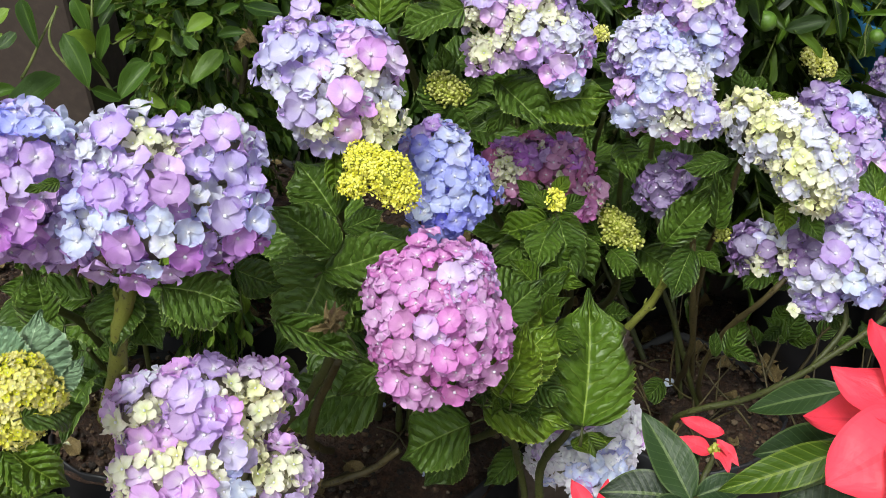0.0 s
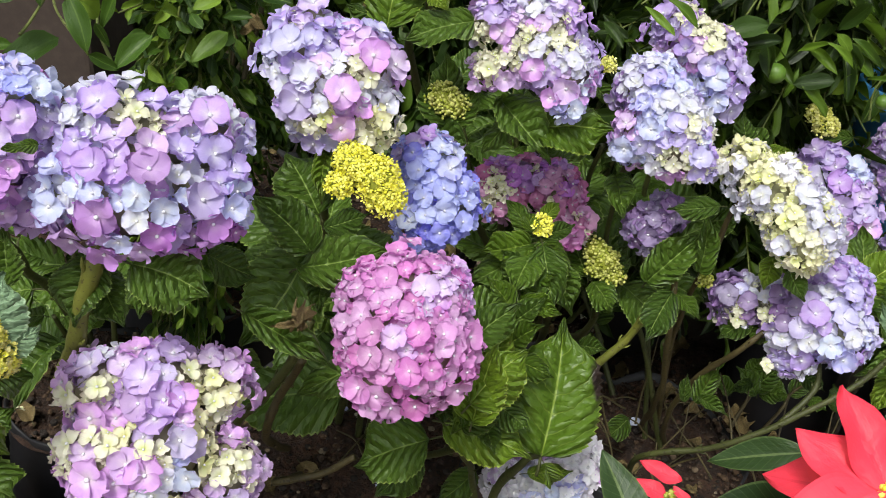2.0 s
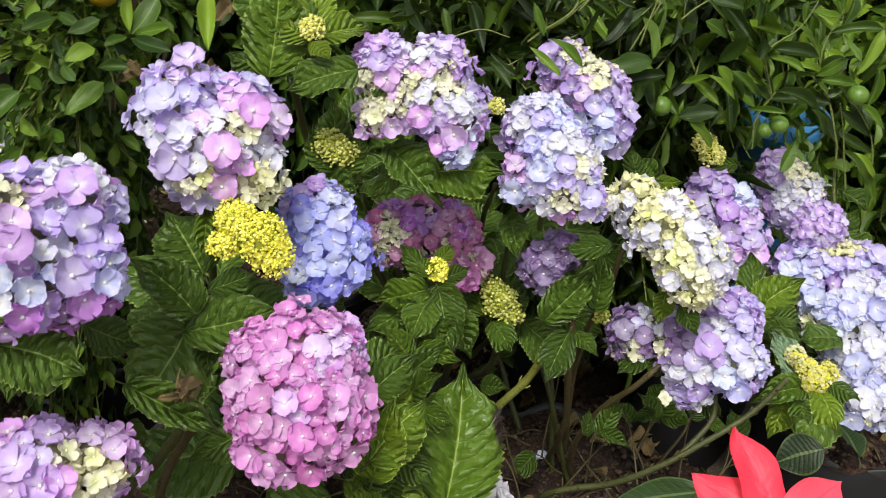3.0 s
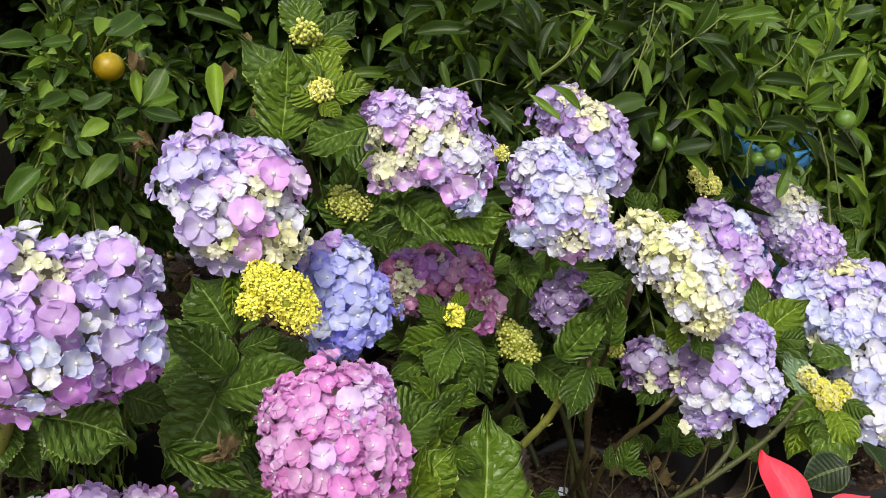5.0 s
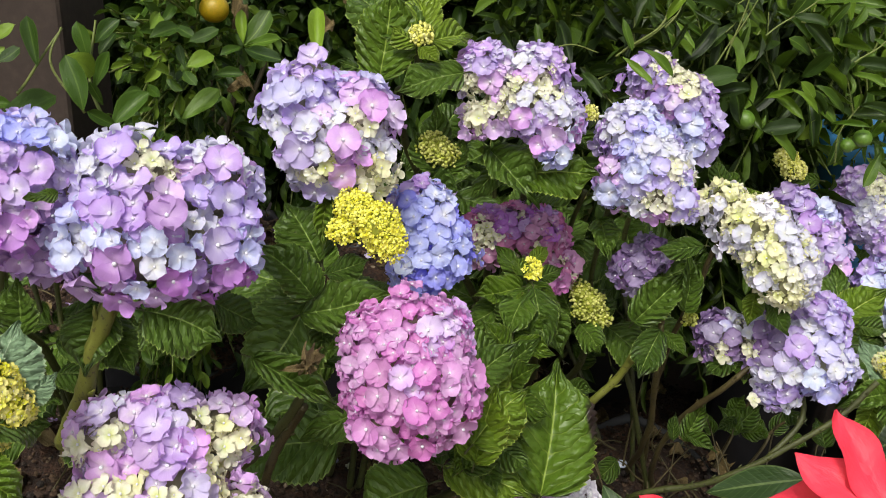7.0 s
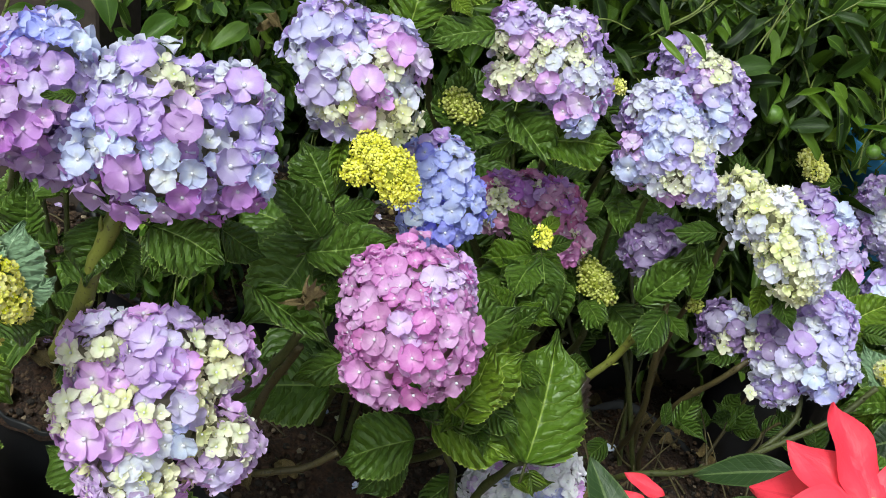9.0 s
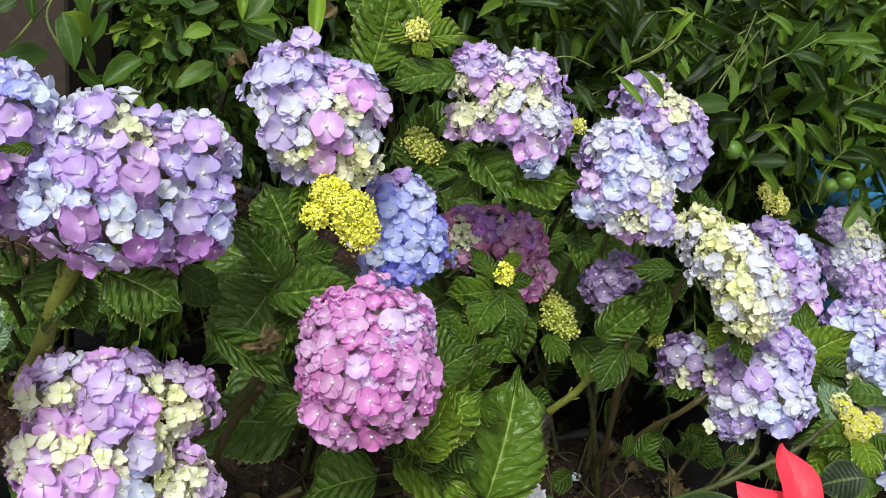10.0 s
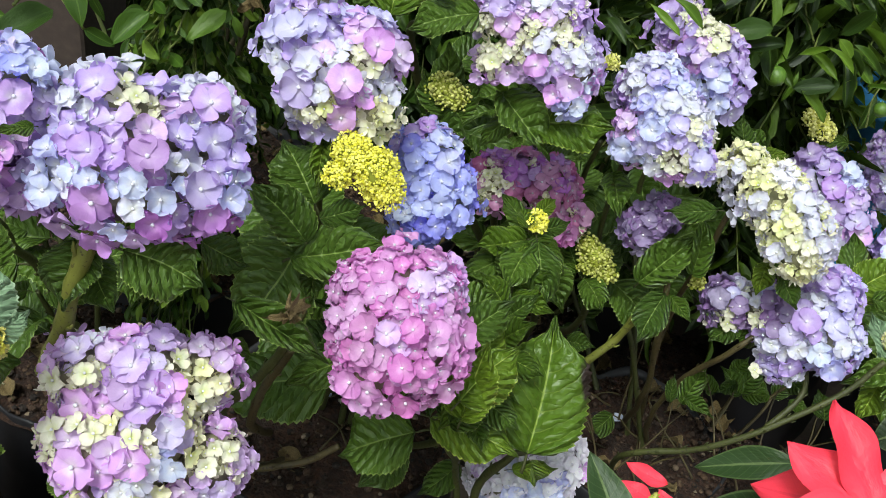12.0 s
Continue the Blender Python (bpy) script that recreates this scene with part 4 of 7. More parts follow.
stalk_to(pb, tall[2], (-0.05, 0, 0), 0.006, 0.0045, 2, 0.12, 23)
leaf(pb, (-0.099, 0.832, 0.820), (-0.140, 0.865, 0.872), 1.15, "green", 1)
leaf(pb, (-0.099, 0.795, 0.801), (-0.155, 0.805, 0.855), 0.8, "green", 3)
leaf(pb, (-0.109, 0.792, 0.782), (-0.019, 0.786, 0.825), 0.72, "green", 5)
leaf(pb, (-0.111, 0.832, 0.769), (-0.165, 0.764, 0.697), 1.2, "green", 0)
leaf(pb, (-0.119, 0.849, 0.778), (-0.184, 0.814, 0.751), 1.1, "green", 4)
leaf(pb, (-0.088, 0.801, 0.825), (-0.046, 0.815, 0.838), 0.9, "green", 2)
leaf(pb, (-0.089, 0.809, 0.766), (-0.088, 0.773, 0.750), 0.9, "green", 1)
leaf(pb, (-0.031, 0.774, 0.694), (-0.102, 0.766, 0.640), 0.75, "green", 2)
leaf(pb, (0.071, 0.747, 0.675), (0.124, 0.795, 0.720), 0.95, "young", 4)
leaf(pb, (0.076, 0.751, 0.649), (0.091, 0.788, 0.724), 0.85, "young", 6)
leaf(pb, (0.075, 0.785, 0.672), (0.109, 0.839, 0.710), 0.8, "young", 0)
leaf(pb, (0.052, 0.837, 0.704), (0.098, 0.885, 0.720), 0.85, "green", 1)
leaf(pb, (0.068, 0.768, 0.623), (0.106, 0.774, 0.662), 0.8, "green", 3)
leaf(pb, (0.060, 0.791, 0.711), (0.112, 0.837, 0.741), 0.8, "green", 0)
leaf(pb, (-0.097, 0.854, 0.877), (-0.094, 0.807, 0.856), 0.5, "young", 3)
leaf(pb, (0.010, 1.015, 0.842), (-0.024, 1.027, 0.891), 0.85, "green", 0)
leaf(pb, (0.014, 1.014, 0.839), (0.039, 1.038, 0.885), 0.75, "green", 5)
leaf(pb, (0.007, 1.027, 0.843), (-0.002, 1.077, 0.901), 0.8, "green", 2)
leaf(pb, (-0.006, 1.023, 0.837), (0.033, 0.983, 0.845), 0.7, "green", 3)
SHRIVEL = [leaf_mesh("dry_leaf", DRY_LEAF, 9 + i, 0.6, f, c, teeth=11, veins=6, depth=0.06, wave=0.28, stalk=0.1, rows=24, cols=5) for i, (f, c) in enumerate(((0.5, 0.7), (-0.4, 0.5)))]
rng = random.Random(77)
for k in range(7):
    knot = Vector((-0.090, 0.686, 0.800)) + Vector([rng.gauss(0, 0.003) for _ in range(3)])
    way = Vector((-0.8 + 0.25 * k, rng.uniform(-0.5, 0.2), rng.uniform(-0.5, 0.9))).normalized()
    leaf(pb, knot, knot + way * rng.uniform(0.012, 0.026), rng.uniform(0.4, 0.65), shape=k, facing=Vector((rng.gauss(0, 0.6), -0.7, rng.gauss(0.4, 0.5))), name="dry_leaf", label="shrivelled brown leaf tip", source=SHRIVEL)
leaf(pb, (0.033, 0.827, 0.540), (-0.063, 0.815, 0.493), 0.95, "green", 1)
leaf(pb, (0.021, 0.829, 0.514), (-0.026, 0.793, 0.469), 0.9, "green", 4)

leaf(pb, (0.095, 0.824, 0.642), (0.132, 0.797, 0.645), 0.75, "mid", 3)
leaf(pb, (0.097, 0.824, 0.658), (0.066, 0.788, 0.645), 0.80, "green", 1)
leaf(pb, (0.102, 0.863, 0.658), (0.142, 0.863, 0.695), 0.85, "mid", 6)
leaf(pb, (0.104, 0.859, 0.670), (0.074, 0.854, 0.694), 0.90, "mid", 7)
leaf(pb, (0.107, 0.894, 0.667), (0.137, 0.897, 0.708), 0.75, "green", 3)
leaf(pb, (0.109, 0.894, 0.683), (0.079, 0.900, 0.723), 0.80, "mid", 1)
leaf(pb, (0.111, 0.934, 0.687), (0.149, 0.928, 0.719), 0.85, "mid", 4)
leaf(pb, (0.114, 0.949, 0.692), (0.084, 0.951, 0.727), 0.90, "green", 6)
leaf(pb, (0.116, 0.969, 0.703), (0.148, 0.962, 0.735), 0.75, "mid", 0)
leaf(pb, (0.113, 0.855, 0.650), (0.155, 0.832, 0.658), 0.80, "mid", 7)
leaf(pb, (0.097, 0.800, 0.630), (0.136, 0.770, 0.631), 0.85, "green", 4)
leaf(pb, (0.087, 0.796, 0.640), (0.057, 0.758, 0.627), 0.90, "mid", 3)
leaf(pb, (0.115, 0.918, 0.682), (0.158, 0.897, 0.694), 0.75, "mid", 1)
leaf(pb, (0.086, 0.799, 0.613), (0.104, 0.756, 0.599), 0.80, "green", 6)
stem(pb, [(-0.02, 1.0, 0.31), (0.085, 0.832, 0.547), (0.098, 0.835, 0.640), (0.109, 0.902, 0.677), (0.113, 0.965, 0.697)], 0.005, 0.0035, 6)

low_shoots(pb, 3, 92, 0.16, 0.34, 0.11, (0.05, 0.05, 0))

# low white plant with the large toothed leaf
pw = hydrangea(0.13, 0.82, 0.24, "low hydrangea with a bluish white mophead under a large toothed leaf")
white = [(0.207, 0.914, 0.444, 0.046), (0.142, 0.907, 0.406, 0.042), (0.189, 0.885, 0.410, 0.049)]
flower_head(pw, white, 0.0135, [(*white[0][:3], "pearl"), (*white[1][:3], "pearl"), (*white[2][:3], "pearl"), (*(0.150, 0.857, 0.463), "mauve"), (*(0.205, 0.881, 0.497), "pearl"), (*(0.127, 0.847, 0.452), "pearl"), (*(0.183, 0.833, 0.446), "sky"), (*(0.170, 0.865, 0.474), "pearl")], "loose bluish white mophead", 12, stray=0.1)
stalk_to(pw, white[0], pairs=0, seed=4)
leaf(pw, (0.158, 0.807, 0.557), (0.169, 0.916, 0.671), 0.86, "mid", 8, Vector((0.1, -0.75, 0.66)), label="large toothed leaf with a scorched brown edge")
leaf(pw, (0.161, 0.795, 0.559), (0.185, 0.793, 0.519), 0.6, "young", 3)
stem(pw, [(0.13, 0.85, 0.23), (0.119, 0.851, 0.427), (0.139, 0.823, 0.527), (0.159, 0.816, 0.551)], 0.006, 0.004, 2)
leaf(pw, (0.047, 0.798, 0.596), (0.141, 0.759, 0.606), 0.72, "young", 4)
leaf(pw, (0.049, 0.792, 0.619), (0.120, 0.805, 0.637), 0.7, "green", 1)
leaf(pw, (0.148, 0.821, 0.512), (0.201, 0.837, 0.508), 0.6, "young", 2)
leaf(pw, (0.093, 0.896, 0.426), (0.047, 0.862, 0.394), 0.8, "green", 0)
stem(pw, [(0.11, 0.85, 0.23), (0.096, 0.875, 0.407), (0.074, 0.818, 0.532), (0.051, 0.798, 0.597)], 0.005, 0.0035, 2)

# plant at the back with the mauve and cream head
pc = hydrangea(0.16, 1.38, 0.32, "hydrangea with mauve-cream and wine mopheads and young yellow buds")
crown = [(0.052, 1.057, 0.954, 0.036), (0.110, 1.063, 0.953, 0.039), (0.132, 1.029, 0.917, 0.039), (0.050, 1.022, 0.910, 0.024), (0.135, 1.003, 0.895, 0.023), (0.091, 1.039, 0.931, 0.039)]
flower_head(pc, crown, 0.0108, [
    (0.049, 1.027, 0.970, 0.0130, "violet"), (0.057, 1.024, 0.956, 0.0152, "mauve"), (0.047, 1.044, 0.985, 0.0122, "lilac"), (0.094, 1.003, 0.926, 0.0138, "mauve"), (0.100, 1.030, 0.966, 0.0108, "mauve"),
    (0.132, 0.992, 0.914, 0.0160, "mauve"), (0.119, 0.990, 0.901, 0.0120, "mauve"), (0.105, 1.004, 0.917, 0.0112, "lilac"), (0.143, 1.046, 0.952, 0.0134, "violet"), (0.150, 1.061, 0.961, 0.0121, "lilac"),
    (0.112, 1.045, 0.985, 0.0114, "lilac"), (0.090, 1.041, 0.975, 0.0109, "white"), (0.049, 1.002, 0.920, 0.0111, "cream"), (0.066, 1.007, 0.909, 0.0130, "mauve"), (0.039, 1.004, 0.903, 0.0099, "mauve"),
    (0.067, 1.011, 0.930, 0.0089, "cream"), (0.054, 1.033, 0.930, 0.0082, "cream"), (0.096, 1.006, 0.947, 0.0102, "white"), (0.086, 1.011, 0.954, 0.0089, "cream"), (0.162, 1.034, 0.944, 0.0110, "violet"),
    (0.118, 1.027, 0.957, 0.0099, "cream"), (0.143, 0.984, 0.895, 0.0107, "sky"), (0.136, 1.001, 0.940, 0.0107, "white")],
    "mophead of mauve, lilac and cream florets", 13)
dusk = [(0.081, 1.109, 0.715, 0.041), (0.148, 1.113, 0.714, 0.044), (0.115, 1.128, 0.717, 0.037), (0.172, 1.094, 0.684, 0.035)]
flower_head(pc, dusk, 0.0130, [(*(0.055, 1.090, 0.750), "wine"), (*(0.073, 1.065, 0.729), "cream"), (*(0.062, 1.073, 0.740), "cream"), (*(0.092, 1.060, 0.735), "orchid"), (*(0.100, 1.066, 0.710), "wine"), (*(0.133, 1.082, 0.745), "wine"), (*(0.162, 1.066, 0.722), "wine"), (*(0.182, 1.060, 0.690), "rose"), (*(0.112, 1.103, 0.757), "orchid"), (*(0.070, 1.075, 0.757), "orchid")],
    "shaded mophead of wine and cream florets", 14, stray=0.25)
bud_cluster(pc, [(-0.023, 1.029, 0.998, 0.012)], 0.0022, BUD_CREAM, "small cluster of pale yellow flower buds", 15, 1.1, 0.3)
bud_cluster(pc, [(-0.047, 1.136, 1.026, 0.016)], 0.0032, BUD_GREEN, "small cluster of green flower buds", 16)
bud_cluster(pc, [(0.184, 1.100, 0.900, 0.009)], 0.0020, BUD_CREAM, "small cluster of pale yellow flower buds", 17, 1.1, 0.3)
bud_cluster(pc, [(0.132, 0.995, 0.737, 0.012)], 0.0024, BUD_YELLOW, "small cluster of yellow flower buds", 18, 1.0, 0.5)
bud_cluster(pc, [(0.213, 1.086, 0.655, 0.016), (0.226, 1.072, 0.648, 0.018), (0.238, 1.066, 0.632, 0.015), (0.216, 1.072, 0.634, 0.014)], 0.0026, BUD_GREEN, "open cluster of yellow-green flower buds", 19, 0.7)
stalk_to(pc, crown[2], (0, 0.02, 0), 0.006, 0.0045, 2, 0.11, 31)
stalk_to(pc, dusk[0], (0, 0, -0.02), 0.006, 0.0045, 1, 0.10, 32)
leaf(pc, (-0.065, 1.016, 0.947), (-0.059, 1.062, 1.041), 0.98, "mid", 2, Vector((0, -0.8, 0.6)))
leaf(pc, (0.027, 1.009, 0.968), (-0.044, 0.977, 0.952), 0.85, "green", 5)
leaf(pc, (-0.023, 1.046, 0.985), (-0.121, 1.115, 1.033), 0.75, "green", 0)
leaf(pc, (-0.020, 1.056, 0.985), (-0.035, 1.105, 1.036), 0.8, "young", 3)
leaf(pc, (-0.016, 1.037, 0.989), (0.034, 1.055, 1.007), 0.8, "young", 1)
leaf(pc, (-0.024, 1.026, 0.989), (-0.054, 1.021, 1.012), 0.9, "young", 4)
leaf(pc, (-0.021, 1.016, 0.990), (0.001, 0.993, 0.984), 0.9, "young", 5)
leaf(pc, (-0.038, 1.139, 1.012), (0.013, 1.182, 1.045), 0.85, "green", 0)
leaf(pc, (-0.044, 1.140, 1.018), (-0.067, 1.195, 1.069), 0.85, "green", 1)
leaf(pc, (-0.047, 1.139, 1.015), (0.015, 1.130, 1.010), 0.8, "young", 2)
leaf(pc, (-0.072, 1.065, 0.936), (-0.118, 1.067, 0.954), 0.8, "green", 4)
leaf(pc, (0.068, 1.039, 0.867), (0.128, 0.980, 0.848), 0.8, "green", 3)
leaf(pc, (0.107, 1.017, 0.849), (0.191, 0.996, 0.872), 1.0, "mid", 0)
leaf(pc, (0.085, 1.051, 0.847), (0.053, 1.038, 0.800), 0.8, "green", 2)
leaf(pc, (0.168, 1.103, 0.877), (0.197, 1.082, 0.865), 0.8, "green", 1)
stem(pc, [(0.18, 1.30, 0.31), (-0.040, 1.150, 0.825), (-0.027, 1.067, 0.930), (-0.023, 1.035, 0.986)], 0.006, 0.004, 4)
leaf(pc, (0.112, 0.976, 0.707), (0.053, 0.930, 0.691), 0.8, "green", 0)
leaf(pc, (0.122, 0.979, 0.713), (0.131, 0.912, 0.690), 0.75, "green", 1)
leaf(pc, (0.129, 0.987, 0.724), (0.173, 0.954, 0.703), 0.85, "mid", 4)
leaf(pc, (0.129, 0.997, 0.721), (0.088, 1.036, 0.739), 0.8, "green", 2)
leaf(pc, (0.139, 0.998, 0.725), (0.172, 1.013, 0.735), 0.8, "green", 5)
leaf(pc, (0.110, 0.989, 0.689), (0.087, 0.919, 0.647), 0.75, "green", 3)
leaf(pc, (0.121, 0.982, 0.735), (0.108, 1.006, 0.751), 0.9, "mid", 3)
leaf(pc, (0.219, 1.070, 0.615), (0.257, 1.107, 0.662), 0.85, "green", 1)
leaf(pc, (0.214, 1.062, 0.621), (0.236, 1.006, 0.619), 0.85, "green", 0)
leaf(pc, (0.207, 1.075, 0.620), (0.186, 1.115, 0.656), 0.75, "green", 4)
leaf(pc, (0.127, 0.963, 0.724), (0.106, 0.901, 0.706), 0.9, "green", 5)
leaf(pc, (0.121, 0.975, 0.724), (0.062, 0.949, 0.717), 0.8, "mid", 6)
leaf(pc, (0.134, 0.966, 0.730), (0.154, 0.902, 0.698), 0.8, "green", 7)
leaf(pc, (0.132, 1.008, 0.738), (0.150, 1.026, 0.751), 1.0, "young", 6)
leaf(pc, (0.104, 0.989, 0.672), (0.057, 0.950, 0.651), 0.9, "green", 1)
leaf(pc, (0.152, 0.994, 0.686), (0.185, 0.951, 0.652), 0.9, "green", 3)
stem(pc, [(0.18, 1.28, 0.31), (0.166, 1.076, 0.563), (0.133, 1.012, 0.673), (0.132, 0.992, 0.732)], 0.006, 0.004, 4)
stem(pc, [(0.20, 1.30, 0.31), (0.226, 1.096, 0.518), (0.226, 1.069, 0.616)], 0.006, 0.004, 3)

low_shoots(pc, 8, 93, 0.24, 0.42, 0.11)

# plant with the blue-lilac heads and the arching cream one
pd = hydrangea(0.37, 1.16, 0.28, "hydrangea with lilac-blue mopheads and an arching cream one")
rear = [(0.280, 1.220, 0.908, 0.038), (0.315, 1.191, 0.889, 0.046), (0.332, 1.165, 0.862, 0.036)]
flower_head(pd, rear, 0.0112, [
    (0.255, 1.208, 0.930, 0.0177, "violet"), (0.241, 1.225, 0.900, 0.0143, "violet"), (0.311, 1.157, 0.916, 0.0126, "cream"), (0.282, 1.167, 0.905, 0.0134, "periwinkle"), (0.294, 1.156, 0.905, 0.0133, "mauve"),
    (0.337, 1.156, 0.903, 0.0135, "violet"), (0.320, 1.142, 0.883, 0.0173, "sky"), (0.308, 1.148, 0.896, 0.0141, "periwinkle"), (0.351, 1.151, 0.886, 0.0151, "violet"), (0.344, 1.137, 0.848, 0.0159, "violet"),
    (0.326, 1.132, 0.859, 0.0141, "sky"), (0.300, 1.156, 0.866, 0.0159, "sky"), (0.295, 1.192, 0.928, 0.0112, "cream"), (0.272, 1.187, 0.896, 0.0120, "mauve"), (0.346, 1.135, 0.869, 0.0134, "periwinkle")],
    "mophead of lilac and pale blue florets", 20)
front = [(0.250, 1.055, 0.869, 0.044), (0.237, 1.081, 0.882, 0.045), (0.264, 1.040, 0.850, 0.048), (0.229, 1.043, 0.841, 0.036), (0.289, 1.017, 0.834, 0.028)]
flower_head(pd, front, 0.0112, [
    (0.210, 1.015, 0.839, 0.0159, "sky"), (0.209, 1.027, 0.863, 0.0131, "mauve"), (0.234, 1.011, 0.868, 0.0147, "sky"), (0.260, 1.005, 0.820, 0.0125, "mauve"), (0.290, 0.995, 0.848, 0.0148, "periwinkle"),
    (0.257, 1.005, 0.879, 0.0133, "periwinkle"), (0.232, 1.049, 0.910, 0.0136, "periwinkle"), (0.212, 1.053, 0.902, 0.0125, "white"), (0.247, 1.004, 0.828, 0.0120, "white"), (0.263, 0.996, 0.838, 0.0106, "cream"),
    (0.230, 1.067, 0.922, 0.0101, "white"), (0.225, 1.010, 0.849, 0.0120, "periwinkle"), (0.276, 1.008, 0.880, 0.0098, "cream"), (0.249, 1.025, 0.898, 0.0123, "white"), (0.270, 1.025, 0.893, 0.0120, "white"),
    (0.243, 1.046, 0.909, 0.0125, "sky"), (0.197, 1.071, 0.871, 0.0124, "violet")],
    "mophead of lilac and sky-blue florets", 21)
shade = [(0.263, 1.044, 0.722, 0.031), (0.279, 1.048, 0.740, 0.028)]
flower_head(pd, shade, 0.0130, [(*shade[0][:3], "plum"), (*shade[1][:3], "plum")], "small shaded purple mophead", 22)
arch = [(0.363, 1.070, 0.806, 0.036), (0.392, 1.030, 0.802, 0.043), (0.418, 0.988, 0.785, 0.045), (0.421, 0.966, 0.772, 0.034)]
flower_head(pd, arch, 0.0112, [
    (0.347, 1.064, 0.835, 0.0128, "lime"), (0.334, 1.054, 0.812, 0.0113, "pearl"), (0.359, 1.053, 0.835, 0.0120, "lime"), (0.352, 1.045, 0.786, 0.0121, "white"), (0.368, 0.998, 0.810, 0.0124, "white"),
    (0.360, 1.025, 0.771, 0.0128, "white"), (0.392, 0.954, 0.776, 0.0122, "white"), (0.409, 0.976, 0.825, 0.0159, "white"), (0.384, 0.992, 0.813, 0.0109, "lime"), (0.373, 1.007, 0.830, 0.0110, "lime"),
    (0.364, 1.042, 0.829, 0.0120, "lime"), (0.389, 0.961, 0.802, 0.0115, "lime"), (0.404, 0.949, 0.796, 0.0114, "cream"), (0.382, 1.011, 0.836, 0.0110, "pearl"), (0.416, 0.943, 0.794, 0.0107, "cream"),
    (0.379, 0.973, 0.793, 0.0108, "lime"), (0.397, 0.963, 0.812, 0.0107, "lime"), (0.428, 0.949, 0.799, 0.0115, "white"), (0.405, 0.939, 0.772, 0.0107, "lime"), (0.352, 1.037, 0.807, 0.0112, "white"),
    (0.365, 1.009, 0.824, 0.0110, "lime"), (0.417, 0.955, 0.812, 0.0107, "white"), (0.398, 0.953, 0.755, 0.0102, "cream")],
    "arching cream mophead with greenish centre florets", 23, stray=0.22)
stalk_to(pd, rear[1], (-0.05, 0.08, 0), 0.004, 0.0035, 2, 0.11, 41)
stalk_to(pd, front[1], (-0.08, 0.03, 0), 0.004, 0.0035, 1, 0.11, 42)
stem(pd, [(0.38, 1.18, 0.27), (0.348, 1.113, 0.527), (0.354, 1.065, 0.693), (0.361, 1.050, 0.770), (0.387, 1.033, 0.797)], 0.004, 0.0035, 4, WOODY)
stem(pd, [(0.35, 1.17, 0.27), (0.335, 1.066, 0.431), (0.312, 1.007, 0.596), (0.297, 0.992, 0.692)], 0.0045, 0.004, 5, WOODY)
stem(pd, [(0.39, 1.14, 0.27), (0.356, 1.063, 0.404), (0.363, 1.021, 0.515), (0.396, 0.979, 0.611), (0.437, 0.991, 0.650)], 0.0042, 0.0035, 5, WOODY)
stem(pd, [(0.20, 1.06, 0.27), (0.213, 0.959, 0.539), (0.252, 0.953, 0.622), (0.278, 0.949, 0.695)], 0.0056, 0.0046, 5, STEM_FRESH)
leaf(pd, (0.326, 0.995, 0.792), (0.266, 0.985, 0.787), 0.65, "green", 0)
leaf(pd, (0.287, 0.949, 0.698), (0.258, 0.894, 0.665), 0.85, "green", 2)
leaf(pd, (0.268, 1.000, 0.675), (0.312, 1.000, 0.751), 0.7, "green", 1)
leaf(pd, (0.273, 1.023, 0.694), (0.337, 1.039, 0.748), 1.0, "green", 4)
leaf(pd, (0.327, 1.008, 0.693), (0.326, 1.016, 0.764), 0.55, "green", 3)
leaf(pd, (0.307, 0.996, 0.665), (0.330, 0.960, 0.660), 0.7, "green", 5)
leaf(pd, (0.217, 1.077, 0.769), (0.226, 1.016, 0.765), 0.8, "green", 1)
leaf(pd, (0.401, 1.204, 0.766), (0.388, 1.227, 0.808), 0.9, "green", 0)
leaf(pd, (0.387, 1.205, 0.760), (0.432, 1.198, 0.773), 0.8, "green", 2)

# thin bare twigs and small dim leaves in the shade between the canes
rng = random.Random(55)
for k in range(26):
    foot = Vector((rng.uniform(0.18, 0.56), rng.uniform(0.94, 1.12), rng.uniform(0.30, 0.44)))
    way = Vector((rng.gauss(0, 0.5), rng.gauss(0, 0.4), rng.uniform(0.3, 1.0))).normalized()
    top = foot + way * rng.uniform(0.06, 0.16)
    stem(pd, [foot, foot.lerp(top, 0.5) + Vector((rng.gauss(0, 0.010), 0, 0.004)), top], 0.0016, 0.0008, 0, WOODY, "twig")
    if k % 3 == 1:
        side = Vector((rng.gauss(0, 1), rng.gauss(-0.3, 0.6), rng.uniform(-0.3, 0.6))).normalized()
        leaf(pd, top, top + side * rng.uniform(0.025, 0.050), rng.uniform(0.7, 1.0), "green", rng.randrange(8))

low_shoots(pd, 1, 96, 0.26, 0.22, 0.08, (0.1, 0.15, 0))

